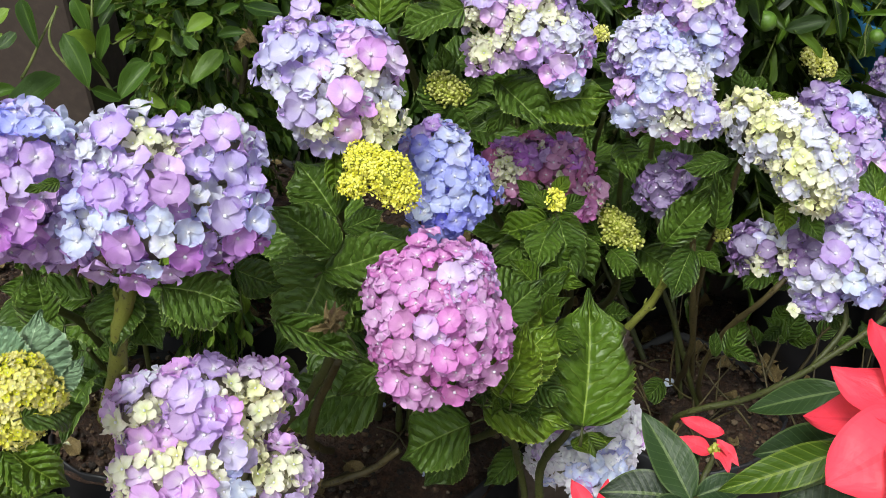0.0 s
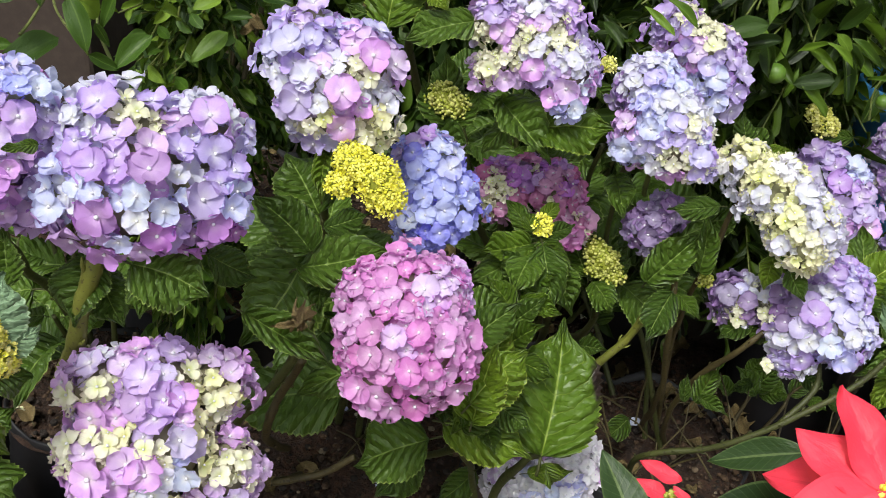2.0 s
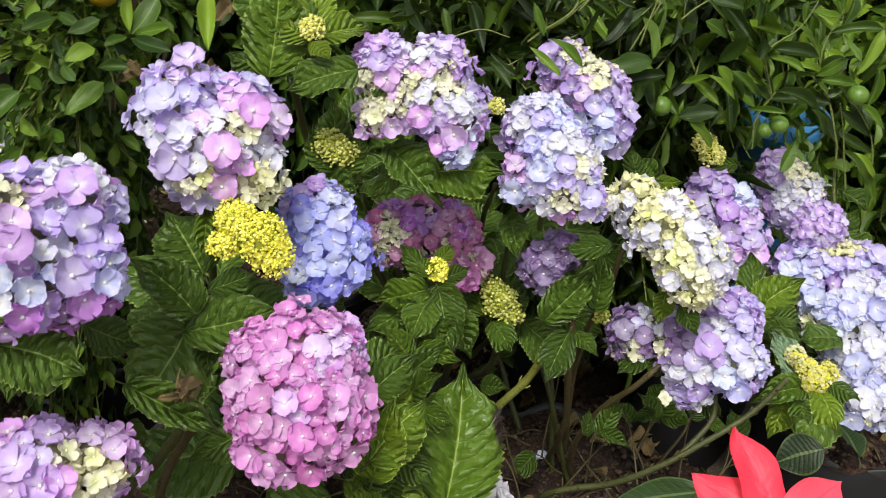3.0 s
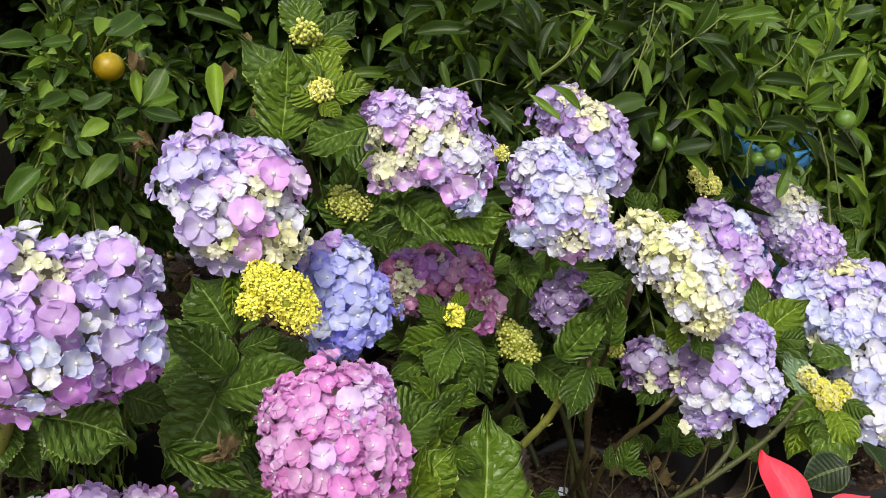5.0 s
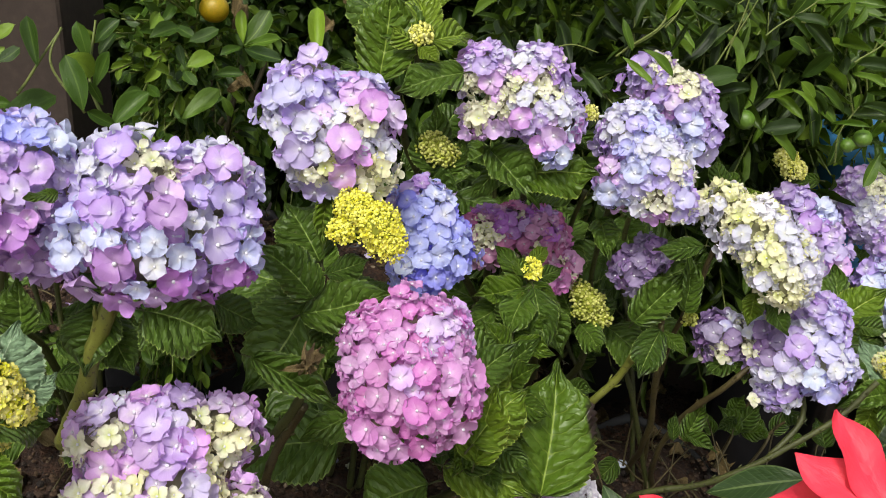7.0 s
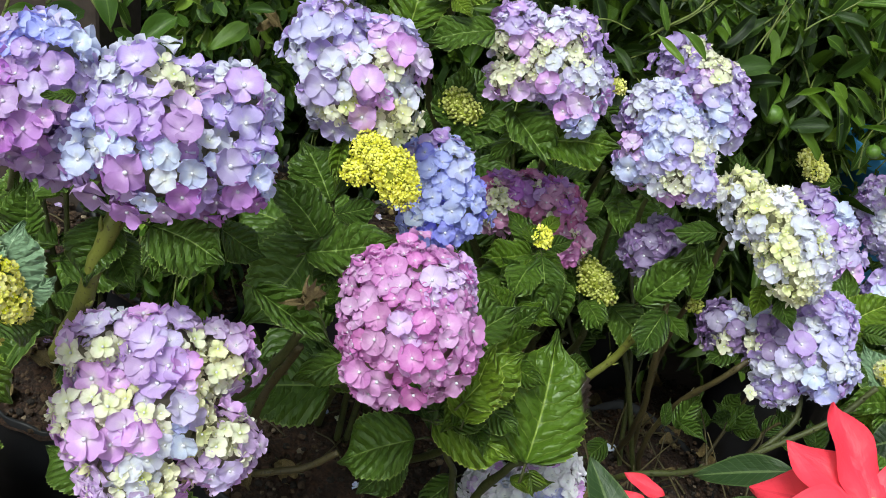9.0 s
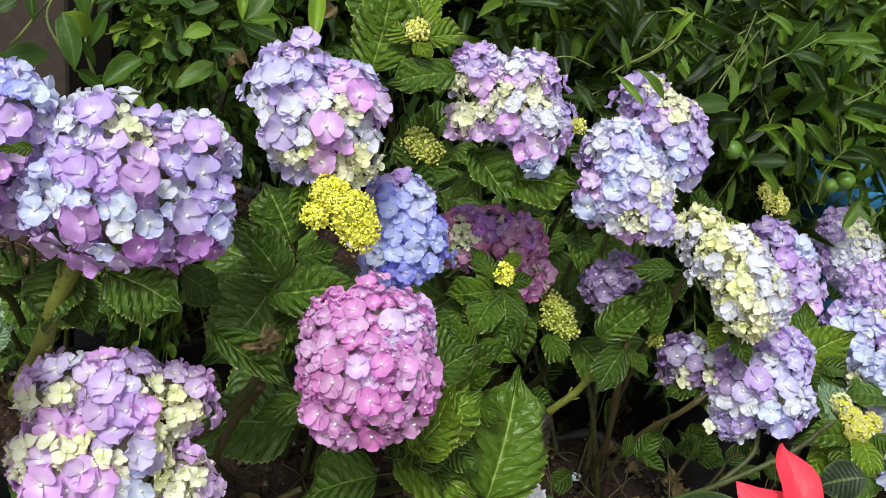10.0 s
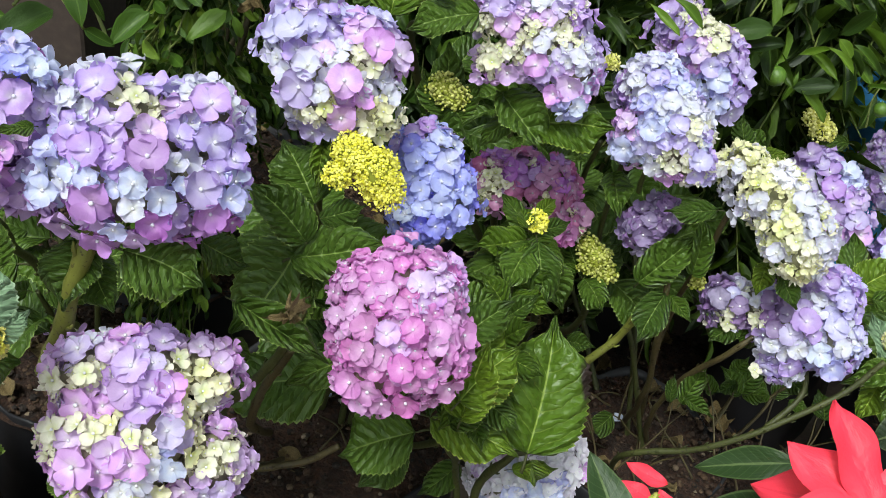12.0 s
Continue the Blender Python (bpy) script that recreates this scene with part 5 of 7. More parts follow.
# plant whose violet head hangs over the long cane
ph = hydrangea(0.33, 1.06, 0.28, "hydrangea with a violet-blue mophead on a long leaning cane")
lean = [(0.388, 1.023, 0.648, 0.036), (0.424, 1.014, 0.660, 0.033), (0.487, 0.998, 0.699, 0.041), (0.458, 0.979, 0.656, 0.051), (0.495, 0.962, 0.657, 0.040), (0.447, 0.958, 0.624, 0.028)]
flower_head(ph, lean, 0.0122, [
    (0.369, 1.002, 0.667, 0.0149, "plum"), (0.390, 0.995, 0.666, 0.0129, "plum"), (0.408, 0.995, 0.677, 0.0093, "white"), (0.410, 0.987, 0.661, 0.0093, "cream"), (0.422, 0.981, 0.689, 0.0148, "plum"),
    (0.359, 1.010, 0.637, 0.0115, "plum"), (0.383, 0.991, 0.641, 0.0098, "cream"), (0.404, 0.994, 0.647, 0.0115, "plum"), (0.451, 0.948, 0.693, 0.0171, "violet"), (0.470, 0.978, 0.727, 0.0147, "violet"),
    (0.437, 0.941, 0.678, 0.0145, "violet"), (0.423, 0.951, 0.675, 0.0121, "plum"), (0.485, 0.949, 0.691, 0.0163, "periwinkle"), (0.473, 0.933, 0.664, 0.0162, "sky"), (0.449, 0.932, 0.665, 0.0126, "white"),
    (0.424, 0.944, 0.657, 0.0111, "white"), (0.448, 0.934, 0.639, 0.0148, "periwinkle"), (0.494, 0.931, 0.678, 0.0117, "white"), (0.490, 0.925, 0.652, 0.0137, "sky"), (0.465, 0.959, 0.700, 0.0111, "white"),
    (0.490, 0.965, 0.718, 0.0127, "periwinkle"), (0.511, 0.967, 0.701, 0.0114, "periwinkle"), (0.465, 0.940, 0.622, 0.0098, "white"), (0.503, 0.925, 0.653, 0.0118, "periwinkle")],
    "drooping mophead of violet, plum and pale blue florets", 24)
stem(ph, [(0.33, 1.06, 0.27), (0.302, 0.958, 0.424), (0.366, 0.925, 0.485), (0.444, 0.914, 0.555), (0.518, 0.928, 0.615), (0.554, 0.942, 0.660)], 0.0042, 0.0034, 15)
stem(ph, [(0.444, 0.913, 0.554), (0.478, 0.941, 0.590), (0.475, 0.963, 0.633)], 0.0038, 0.0035, 2)
leaf(ph, (0.401, 1.011, 0.639), (0.365, 0.981, 0.617), 0.9, "green", 0)
leaf(ph, (0.421, 1.000, 0.635), (0.404, 0.979, 0.616), 0.9, "green", 4)
leaf(ph, (0.403, 0.998, 0.730), (0.394, 0.964, 0.713), 0.9, "young", 1)
leaf(ph, (0.412, 0.962, 0.739), (0.428, 0.930, 0.722), 0.9, "green", 5)
leaf(ph, (0.368, 1.001, 0.494), (0.387, 1.016, 0.552), 0.7, "green", 2)
leaf(ph, (0.369, 0.998, 0.506), (0.404, 0.974, 0.509), 0.6, "green", 3)
leaf(ph, (0.352, 0.995, 0.497), (0.351, 1.011, 0.532), 0.6, "green", 0)
drop = Vector((0.417, 0.945, 0.614))
stem(ph, [(0.447, 0.958, 0.624), (0.432, 0.950, 0.620), drop], 0.0011, 0.0008, 0)
part("loose_floret", FLORET["cream"][2], ph, "single pale cream floret hanging loose", Matrix.Translation(inside(ph, drop)) @ SKYWARD.to_track_quat("Z", "Y").to_matrix().to_4x4() @ Matrix.Diagonal((0.0105, 0.0105, 0.0105, 1)))
# dim low shoots behind the canes
leaf(ph, (0.523, 1.220, 0.341), (0.552, 1.223, 0.392), 0.9, "green", 0)
leaf(ph, (0.521, 1.201, 0.351), (0.492, 1.218, 0.389), 0.9, "green", 1)
leaf(ph, (0.535, 1.225, 0.337), (0.570, 1.200, 0.359), 0.9, "green", 2)
leaf(ph, (0.478, 1.193, 0.353), (0.448, 1.200, 0.381), 0.9, "green", 3)
leaf(ph, (0.587, 1.236, 0.328), (0.607, 1.232, 0.367), 0.9, "green", 4)
leaf(ph, (0.572, 1.218, 0.331), (0.545, 1.229, 0.363), 0.9, "green", 5)
leaf(ph, (0.516, 1.239, 0.360), (0.528, 1.240, 0.400), 0.9, "green", 6)
leaf(ph, (0.612, 1.229, 0.334), (0.630, 1.202, 0.346), 0.9, "green", 7)
stem(ph, [(0.44, 1.16, 0.10), (0.514, 1.210, 0.326), (0.528, 1.230, 0.356), (0.540, 1.234, 0.400)], 0.0035, 0.0025, 4, WOODY)
stem(ph, [(0.44, 1.16, 0.08), (0.568, 1.216, 0.296), (0.587, 1.236, 0.328), (0.615, 1.233, 0.373)], 0.003, 0.0022, 4, WOODY)
bud_cluster(ph, [(0.342, 1.026, 0.669, 0.009)], 0.0028, BUD_GREEN, "tiny cluster of green flower buds", 25)

# far plant with the violet, cream-lilac and sky-blue heads
pg = hydrangea(0.88, 1.32, 0.28, "hydrangea with violet, cream-lilac and sky-blue mopheads at the back")
vio = [(0.560, 1.352, 0.682, 0.039), (0.586, 1.324, 0.652, 0.050), (0.603, 1.288, 0.623, 0.038)]
flower_head(pg, vio, 0.0130, [
    (0.537, 1.341, 0.708, 0.0196, "violet"), (0.566, 1.319, 0.695, 0.0186, "violet"), (0.568, 1.294, 0.684, 0.0184, "violet"), (0.590, 1.318, 0.699, 0.0167, "sky"), (0.544, 1.319, 0.682, 0.0176, "violet"),
    (0.576, 1.278, 0.660, 0.0169, "violet"), (0.606, 1.268, 0.652, 0.0175, "violet"), (0.598, 1.283, 0.673, 0.0165, "lilac"), (0.615, 1.258, 0.638, 0.0185, "mauve"), (0.582, 1.261, 0.630, 0.0174, "mauve"),
    (0.593, 1.256, 0.613, 0.0166, "violet"), (0.634, 1.287, 0.648, 0.0168, "lilac"), (0.529, 1.334, 0.688, 0.0166, "violet")], "elongated violet mophead", 26)
fade = [(0.683, 1.406, 0.693, 0.045), (0.704, 1.380, 0.666, 0.054), (0.733, 1.345, 0.645, 0.046)]
flower_head(pg, fade, 0.0130, [(*(0.648, 1.390, 0.720), "lilac"), (*(0.679, 1.355, 0.729), "cream"), (*(0.673, 1.341, 0.696), "white"), (*(0.682, 1.317, 0.659), "lilac"), (*(0.719, 1.307, 0.676), "lilac")], "faded mophead of cream and lilac florets", 27)
pale = [(0.724, 1.307, 0.583, 0.052), (0.791, 1.300, 0.584, 0.057), (0.831, 1.268, 0.569, 0.059), (0.761, 1.238, 0.545, 0.055), (0.789, 1.194, 0.502, 0.059), (0.806, 1.148, 0.463, 0.044), (0.869, 1.229, 0.532, 0.069)]
flower_head(pg, pale, 0.0145, [
    (0.747, 1.264, 0.590, 0.0226, "violet"), (0.751, 1.206, 0.584, 0.0170, "sky"), (0.686, 1.282, 0.601, 0.0193, "sky"), (0.753, 1.278, 0.616, 0.0164, "periwinkle"), (0.764, 1.151, 0.529, 0.0210, "sky"),
    (0.779, 1.128, 0.486, 0.0191, "white"), (0.775, 1.251, 0.599, 0.0184, "white"), (0.720, 1.235, 0.577, 0.0171, "sky"), (0.806, 1.277, 0.631, 0.0197, "periwinkle"), (0.740, 1.192, 0.533, 0.0161, "white"),
    (0.756, 1.316, 0.622, 0.0157, "lime"), (0.778, 1.191, 0.561, 0.0182, "white"), (0.712, 1.221, 0.549, 0.0151, "cream"), (0.750, 1.154, 0.503, 0.0171, "white"), (0.803, 1.221, 0.583, 0.0184, "sky"),
    (0.705, 1.262, 0.590, 0.0172, "sky"), (0.786, 1.164, 0.549, 0.0181, "white"), (0.775, 1.125, 0.450, 0.0183, "sky"), (0.684, 1.305, 0.611, 0.0164, "periwinkle")],
    "broad tiered mophead of sky-blue and white florets", 28)
bud_cluster(pg, [(0.536, 1.373, 0.752, 0.016), (0.549, 1.362, 0.739, 0.016)], 0.0026, BUD_CREAM, "small cluster of pale yellow flower buds", 29, 1.2, 0.3)
gold = [(0.595, 1.018, 0.637, 0.014), (0.606, 1.000, 0.630, 0.015), (0.617, 0.990, 0.622, 0.020), (0.630, 0.995, 0.630, 0.015)]
flower_head(pg, gold, 0.0052, [(*gold[0][:3], "lime"), (*gold[1][:3], "yellow"), (*gold[2][:3], "yellow"), (*gold[3][:3], "yellow")], "half-open greenish yellow flower head", 30, stray=0.25)
for i, l in enumerate((vio[1], fade[1], pale[3], gold[1])):
    stalk_to(pg, l, (0, 0, 0), 0.0055, 0.0045, 1, 0.12, 50 + i)
leaf(pg, (0.579, 1.136, 0.613), (0.649, 1.159, 0.665), 0.9, "young", 0)
leaf(pg, (0.583, 1.139, 0.620), (0.585, 1.215, 0.660), 0.85, "green", 2)
leaf(pg, (0.586, 1.129, 0.627), (0.555, 1.144, 0.645), 0.9, "young", 4)
leaf(pg, (0.596, 1.112, 0.629), (0.644, 1.113, 0.630), 0.8, "green", 1)
leaf(pg, (0.603, 0.995, 0.605), (0.575, 1.058, 0.649), 0.7, "grey", 5)
leaf(pg, (0.609, 0.993, 0.607), (0.542, 0.965, 0.611), 0.7, "green", 3)
leaf(pg, (0.617, 0.981, 0.617), (0.620, 0.915, 0.609), 0.9, "young", 0)
leaf(pg, (0.629, 0.981, 0.626), (0.651, 0.946, 0.637), 0.9, "green", 4)
leaf(pg, (0.598, 0.979, 0.600), (0.591, 0.926, 0.600), 0.8, "green", 2)
leaf(pg, (0.594, 0.998, 0.585), (0.571, 0.956, 0.554), 0.8, "young", 1)
leaf(pg, (0.445, 1.301, 0.715), (0.428, 1.346, 0.749), 0.9, "green", 1)
leaf(pg, (0.450, 1.291, 0.721), (0.488, 1.283, 0.731), 0.8, "young", 0)
leaf(pg, (0.591, 1.359, 0.729), (0.535, 1.367, 0.723), 0.7, "green", 2)
leaf(pg, (0.727, 1.363, 0.696), (0.765, 1.353, 0.692), 0.9, "green", 5)

low_shoots(pg, 7, 94, 0.24, 0.36, 0.11)

# ---- poinsettias ----
BRACTS = [leaf_mesh("bract", BRACT, 40 + i, w, f, c, teeth=0, veins=8, depth=0.020, wave=0.08, stalk=0.05, rows=24, cols=4, peak=0.80, end=1.0) for i, (w, f, c) in enumerate(((0.52, 0.10, 0.12), (0.46, 0.25, 0.25), (0.58, 0.05, 0.05)))]
PLEAVES = [leaf_mesh("poinsettia_leaf", POINSETTIA_LEAF, 50 + i, w, f, c, teeth=0, veins=8, depth=0.010, wave=0.03, stalk=0.2, rows=24, cols=4, peak=0.75, end=1.0) for i, (w, f, c) in enumerate(((0.55, 0.12, 0.10), (0.48, 0.22, 0.22), (0.60, 0.05, 0.16)))]
LIMES = [leaf_mesh("poinsettia_leaf", POINSETTIA_LIME, 60, 0.46, 0.14, 0.10, teeth=0, veins=8, depth=0.008, wave=0.03, stalk=0.2, rows=24, cols=4, peak=0.75, end=1.0)]

pp = thing("poinsettia_plant", (0.62, 0.70, 0.30), "poinsettia with broad scarlet bracts over dark green leaves", "poinsettia", "poinsettias")
heart = (0.407, 0.600, 0.772)
leaf(pp, heart, (0.374, 0.670, 0.826), 0.85, shape=0, name="bract", source=BRACTS)
leaf(pp, heart, (0.336, 0.645, 0.791), 0.95, shape=2, name="bract", source=BRACTS)
leaf(pp, (0.398, 0.614, 0.758), (0.320, 0.654, 0.734), 1.0, shape=1, name="bract", source=BRACTS)
leaf(pp, heart, (0.315, 0.556, 0.746), 1.2, shape=2, name="bract", source=BRACTS)
leaf(pp, heart, (0.358, 0.519, 0.743), 1.2, shape=0, name="bract", source=BRACTS)
leaf(pp, heart, (0.462, 0.637, 0.803), 1.1, shape=0, name="bract", source=BRACTS)
leaf(pp, heart, (0.444, 0.550, 0.765), 1.1, shape=2, name="bract", source=BRACTS)
leaf(pp, (0.460, 0.679, 0.795), (0.422, 0.682, 0.772), 1.4, shape=2, source=PLEAVES)
leaf(pp, (0.493, 0.679, 0.788), (0.502, 0.734, 0.788), 0.7, shape=1, source=PLEAVES)
leaf(pp, (0.389, 0.710, 0.704), (0.304, 0.731, 0.657), 0.6, shape=0, source=PLEAVES)
leaf(pp, (0.373, 0.640, 0.701), (0.256, 0.628, 0.656), 0.60, shape=0, source=LIMES)
leaf(pp, (0.382, 0.682, 0.672), (0.301, 0.681, 0.650), 0.95, shape=1, source=PLEAVES)
leaf(pp, (0.387, 0.637, 0.676), (0.312, 0.621, 0.656), 1.1, shape=2, source=PLEAVES)
leaf(pp, (0.409, 0.617, 0.699), (0.361, 0.573, 0.678), 1.1, shape=0, source=PLEAVES)
leaf(pp, (0.411, 0.640, 0.723), (0.403, 0.716, 0.719), 0.9, shape=0, source=PLEAVES)
stem(pp, [(0.62, 0.70, 0.29), (0.61, 0.71, 0.5), (0.585, 0.70, 0.66), heart], 0.006, 0.004, 5)
bud_cluster(pp, [(*heart, 0.010)], 0.0035, BUD_YELLOW, "tiny yellow-green flower buds", 31)

ps = thing("poinsettia_plant", (0.40, 0.82, 0.20), "small low poinsettia with a few narrow red bracts", "poinsettia", "poinsettias")
knot = (0.291, 0.749, 0.583)
leaf(ps, (0.299, 0.759, 0.595), (0.256, 0.771, 0.608), 0.8, shape=0, name="bract", source=BRACTS)
leaf(ps, (0.288, 0.747, 0.580), (0.252, 0.757, 0.593), 0.85, shape=2, name="bract", source=BRACTS)
leaf(ps, (0.292, 0.755, 0.589), (0.307, 0.723, 0.592), 0.8, shape=1, name="bract", source=BRACTS)
leaf(ps, knot, (0.295, 0.713, 0.593), 0.8, shape=0, name="bract", source=BRACTS)
leaf(ps, (0.248, 0.663, 0.600), (0.206, 0.731, 0.656), 0.80, shape=0, source=PLEAVES)
leaf(ps, (0.237, 0.673, 0.595), (0.160, 0.672, 0.605), 1.0, shape=2, source=PLEAVES)
leaf(ps, (0.253, 0.671, 0.598), (0.307, 0.668, 0.626), 0.95, shape=1, source=PLEAVES)
leaf(ps, (0.245, 0.662, 0.601), (0.192, 0.628, 0.600), 1.0, shape=0, source=PLEAVES)
leaf(ps, (0.263, 0.730, 0.556), (0.266, 0.815, 0.554), 0.8, shape=1, source=PLEAVES)
stem(ps, [(0.40, 0.83, 0.19), (0.282, 0.719, 0.525), knot], 0.005, 0.003, 3)
stem(ps, [(0.38, 0.82, 0.19), (0.263, 0.673, 0.562), (0.252, 0.663, 0.603)], 0.005, 0.004, 3)
bud_cluster(ps, [(*knot, 0.006)], 0.0025, BUD_GREEN, "tiny green flower buds", 32)
leaf(ps, (0.169, 0.704, 0.514), (0.142, 0.743, 0.544), 0.8, shape=0, name="bract", source=BRACTS)
leaf(ps, (0.172, 0.704, 0.515), (0.180, 0.732, 0.553), 0.9, shape=1, name="bract", source=BRACTS)


# ---- citrus bushes behind ----
def citrus_leaf_mesh(seed, width, fold, curl, peak, mat=CITRUS):
    return leaf_mesh("citrus_leaf", mat, seed, width, fold, curl, teeth=0, veins=0, depth=0, wave=0.035, stalk=0, cols=2, rows=8, peak=peak, end=0.55)


NARROW = [citrus_leaf_mesh(70 + i, w, f, c, p) for i, (w, f, c, p) in enumerate(((0.25, 0.45, 0.30, 0.8), (0.28, 0.65, 0.45, 0.75), (0.22, 0.55, -0.25, 0.85), (0.25, 0.50, 0.60, 0.75), (0.29, 0.40, 0.15, 0.8), (0.24, 0.85, 0.25, 0.8)))]
YOUNG = [citrus_leaf_mesh(75 + i, w, f, c, p, CITRUS_YOUNG) for i, (w, f, c, p) in enumerate(((0.24, 0.45, 0.30, 0.8), (0.27, 0.65, 0.45, 0.75), (0.22, 0.55, -0.25, 0.85), (0.24, 0.50, 0.60, 0.75), (0.28, 0.40, 0.15, 0.8), (0.23, 0.85, 0.25, 0.8)))]
DARK = [citrus_leaf_mesh(90 + i, w, f, c, p, CITRUS_DARK_SHADED) for i, (w, f, c, p) in enumerate(((0.34, 0.35, 0.20, 0.7), (0.38, 0.55, 0.35, 0.6), (0.30, 0.45, -0.20, 0.75)))]
LIGHT = [citrus_leaf_mesh(95 + i, w, f, c, p, CITRUS_YOUNG) for i, (w, f, c, p) in enumerate(((0.42, 0.2, 0.12, 0.85), (0.46, 0.35, 0.25, 0.9), (0.38, 0.3, -0.1, 0.85)))]
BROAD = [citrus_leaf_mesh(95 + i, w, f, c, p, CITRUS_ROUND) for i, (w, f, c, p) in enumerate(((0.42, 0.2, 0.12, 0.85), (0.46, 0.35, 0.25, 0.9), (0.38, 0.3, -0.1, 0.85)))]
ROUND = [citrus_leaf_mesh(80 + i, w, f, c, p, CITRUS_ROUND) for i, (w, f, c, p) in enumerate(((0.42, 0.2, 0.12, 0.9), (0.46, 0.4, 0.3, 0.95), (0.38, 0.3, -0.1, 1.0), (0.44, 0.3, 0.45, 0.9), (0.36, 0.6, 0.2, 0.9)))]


# sparse spots in the bushes open towards the front
CLEARING = Vector((0.22, -0.88, 0.42)).normalized()


def citrus_bush(x, y, label, low, high, twigs, meshes, length, seed, fruits=(), droop=0.25, limit=215, open_at=()):
    """A bush inside the box low-high: trunk, limbs, leafy twigs; its front leaves are single parts."""
    rng = random.Random(seed)
    ob = thing("citrus_bush", (x, y, 0), label, "bush", "citrus bushes")
    low, high = Vector(low), Vector(high)
    bm = bmesh.new()
    trunk_top = Vector((0, 0, low.z + 0.35 * (high.z - low.z)))
    tube(bm, smooth_line([(0, 0, 0), (0.02, -0.01, trunk_top.z * 0.5), trunk_top], 5), 0.022, 0.014, 10)
    part("trunk", mesh_of("trunk", bm, WOODY), ob)
    limbs = []
    for k in range(9):
        f = Vector((rng.random(), rng.uniform(0.4, 1), rng.uniform(0.3, 0.85)))
        end = Vector([low[i] + f[i] * (high[i] - low[i]) for i in range(3)]) - ob.location
        start = trunk_top * rng.uniform(0.55, 1.0)
        line = smooth_line([start, start.lerp(end, 0.5) + Vector((0, 0, 0.06)), end], 6)
        bm = bmesh.new()
        tube(bm, line, 0.010, 0.004, 7)
        part("limb", mesh_of("limb", bm, WOODY), ob)
        limbs += line[4:]
    twig_bm = bmesh.new()
    leaves = []
    for k in range(twigs):
        while True:
            f = Vector((rng.random(), rng.random() ** 2.0, rng.random()))
            if sum(abs(2 * c - 1) ** p for c, p in zip(f, (3.0, 3.0, 4.0))) < 1.0 + 0.3 * noise.noise(f * 4 + Vector((seed, 0, 0))):
                break
        tip = Vector([low[i] + f[i] * (high[i] - low[i]) for i in range(3)]) - ob.location
        root = min(limbs, key=lambda q: (q - tip).length * rng.uniform(0.8, 1.2))
        way = (tip - root)
        if way.length > 0.30:
            root = tip - way.normalized() * 0.30
        line = smooth_line([root, root.lerp(tip, 0.5) + Vector((rng.uniform(-0.02, 0.02), rng.uniform(-0.02, 0.02), 0.03)), tip], 5)
        tube(twig_bm, line, 0.0026, 0.0012, 5)
        around = rng.uniform(0, 6.3)
        count = rng.randint(8, 13)
        for j in range(count):
            g = 0.25 + 0.75 * j / (count - 1)
            p = line[min(len(line) - 1, int(g * (len(line) - 1)))]
            along = (line[-1] - line[-3]).normalized()
            around += 2.4
            a = along.orthogonal().normalized()
            b = along.cross(a)
            out = (math.cos(around) * a + math.sin(around) * b) * rng.uniform(0.35, 0.8) + along * rng.uniform(0.6, 1.1) + Vector((0, -0.12, -droop * rng.uniform(-0.4, 1.0)))
            up = Vector((rng.gauss(0, 0.8), -0.2 + rng.gauss(0, 0.7), 0.7))
            size = length * rng.uniform(0.5, 1.25)
            q = p + ob.location + out.normalized() * size * 0.5
            if any((q - Vector(g[:3])).dot(CLEARING) > -0.03 and (q - Vector(g[:3])).cross(CLEARING).length < g[3] for g in open_at):
                continue
            leaves.append((p, Matrix.Translation(p) @ frame_from(out, up) @ Matrix.Diagonal((size * rng.uniform(0.85, 1.15), size, size, 1)), rng.randrange(len(meshes))))
    tagged(part("twig_growth", mesh_of("twig_growth", twig_bm, TWIG), ob), kind="stuff")
    leaves.sort(key=lambda l: l[0].y - 0.6 * l[0].z)
    for p, m, k in leaves[:limit]:
        part("leaf", meshes[k], ob, "", m)
    verts, faces, uvs = [], [], []
    shapes = []
    for me in meshes:
        shapes.append(([v.co.copy() for v in me.vertices], [tuple(q.vertices) for q in me.polygons], [tuple(d.uv) for d in me.uv_layers[0].data]))
    for p, m, k in leaves[limit:]:
        vs, fs, us = shapes[k]
        o = len(verts)
        verts += [m @ v for v in vs]
        faces += [tuple(i + o for i in f) for f in fs]
        uvs += us
    me = bpy.data.meshes.new("crown")
    me.from_pydata(verts, [], faces)
    layer = me.uv_layers.new(name="UVMap")
    layer.data.foreach_set("uv", [c for u in uvs for c in u])
    me.materials.append(meshes[0].materials[0])
    me.shade_smooth()
    tagged(part("crown", me, ob), kind="stuff")
    for fx, fy, fz, fr, ripe in fruits:
        bm = bmesh.new()
        ball(bm, (0, 0, 0), fr, 4, 0, 0.94)
        tube(bm, [Vector((0, fr * 0.55, fr * 0.70)), Vector((0, fr * 0.75, fr * 0.95))], fr * 0.10, fr * 0.07, 6)
        part("fruit", mesh_of("fruit", bm, FRUIT_RIPE if ripe else FRUIT_GREEN), ob, "ripe yellow-orange citrus fruit" if ripe else "unripe green citrus fruit", Matrix.Translation(inside(ob, (fx, fy, fz))))
    return ob


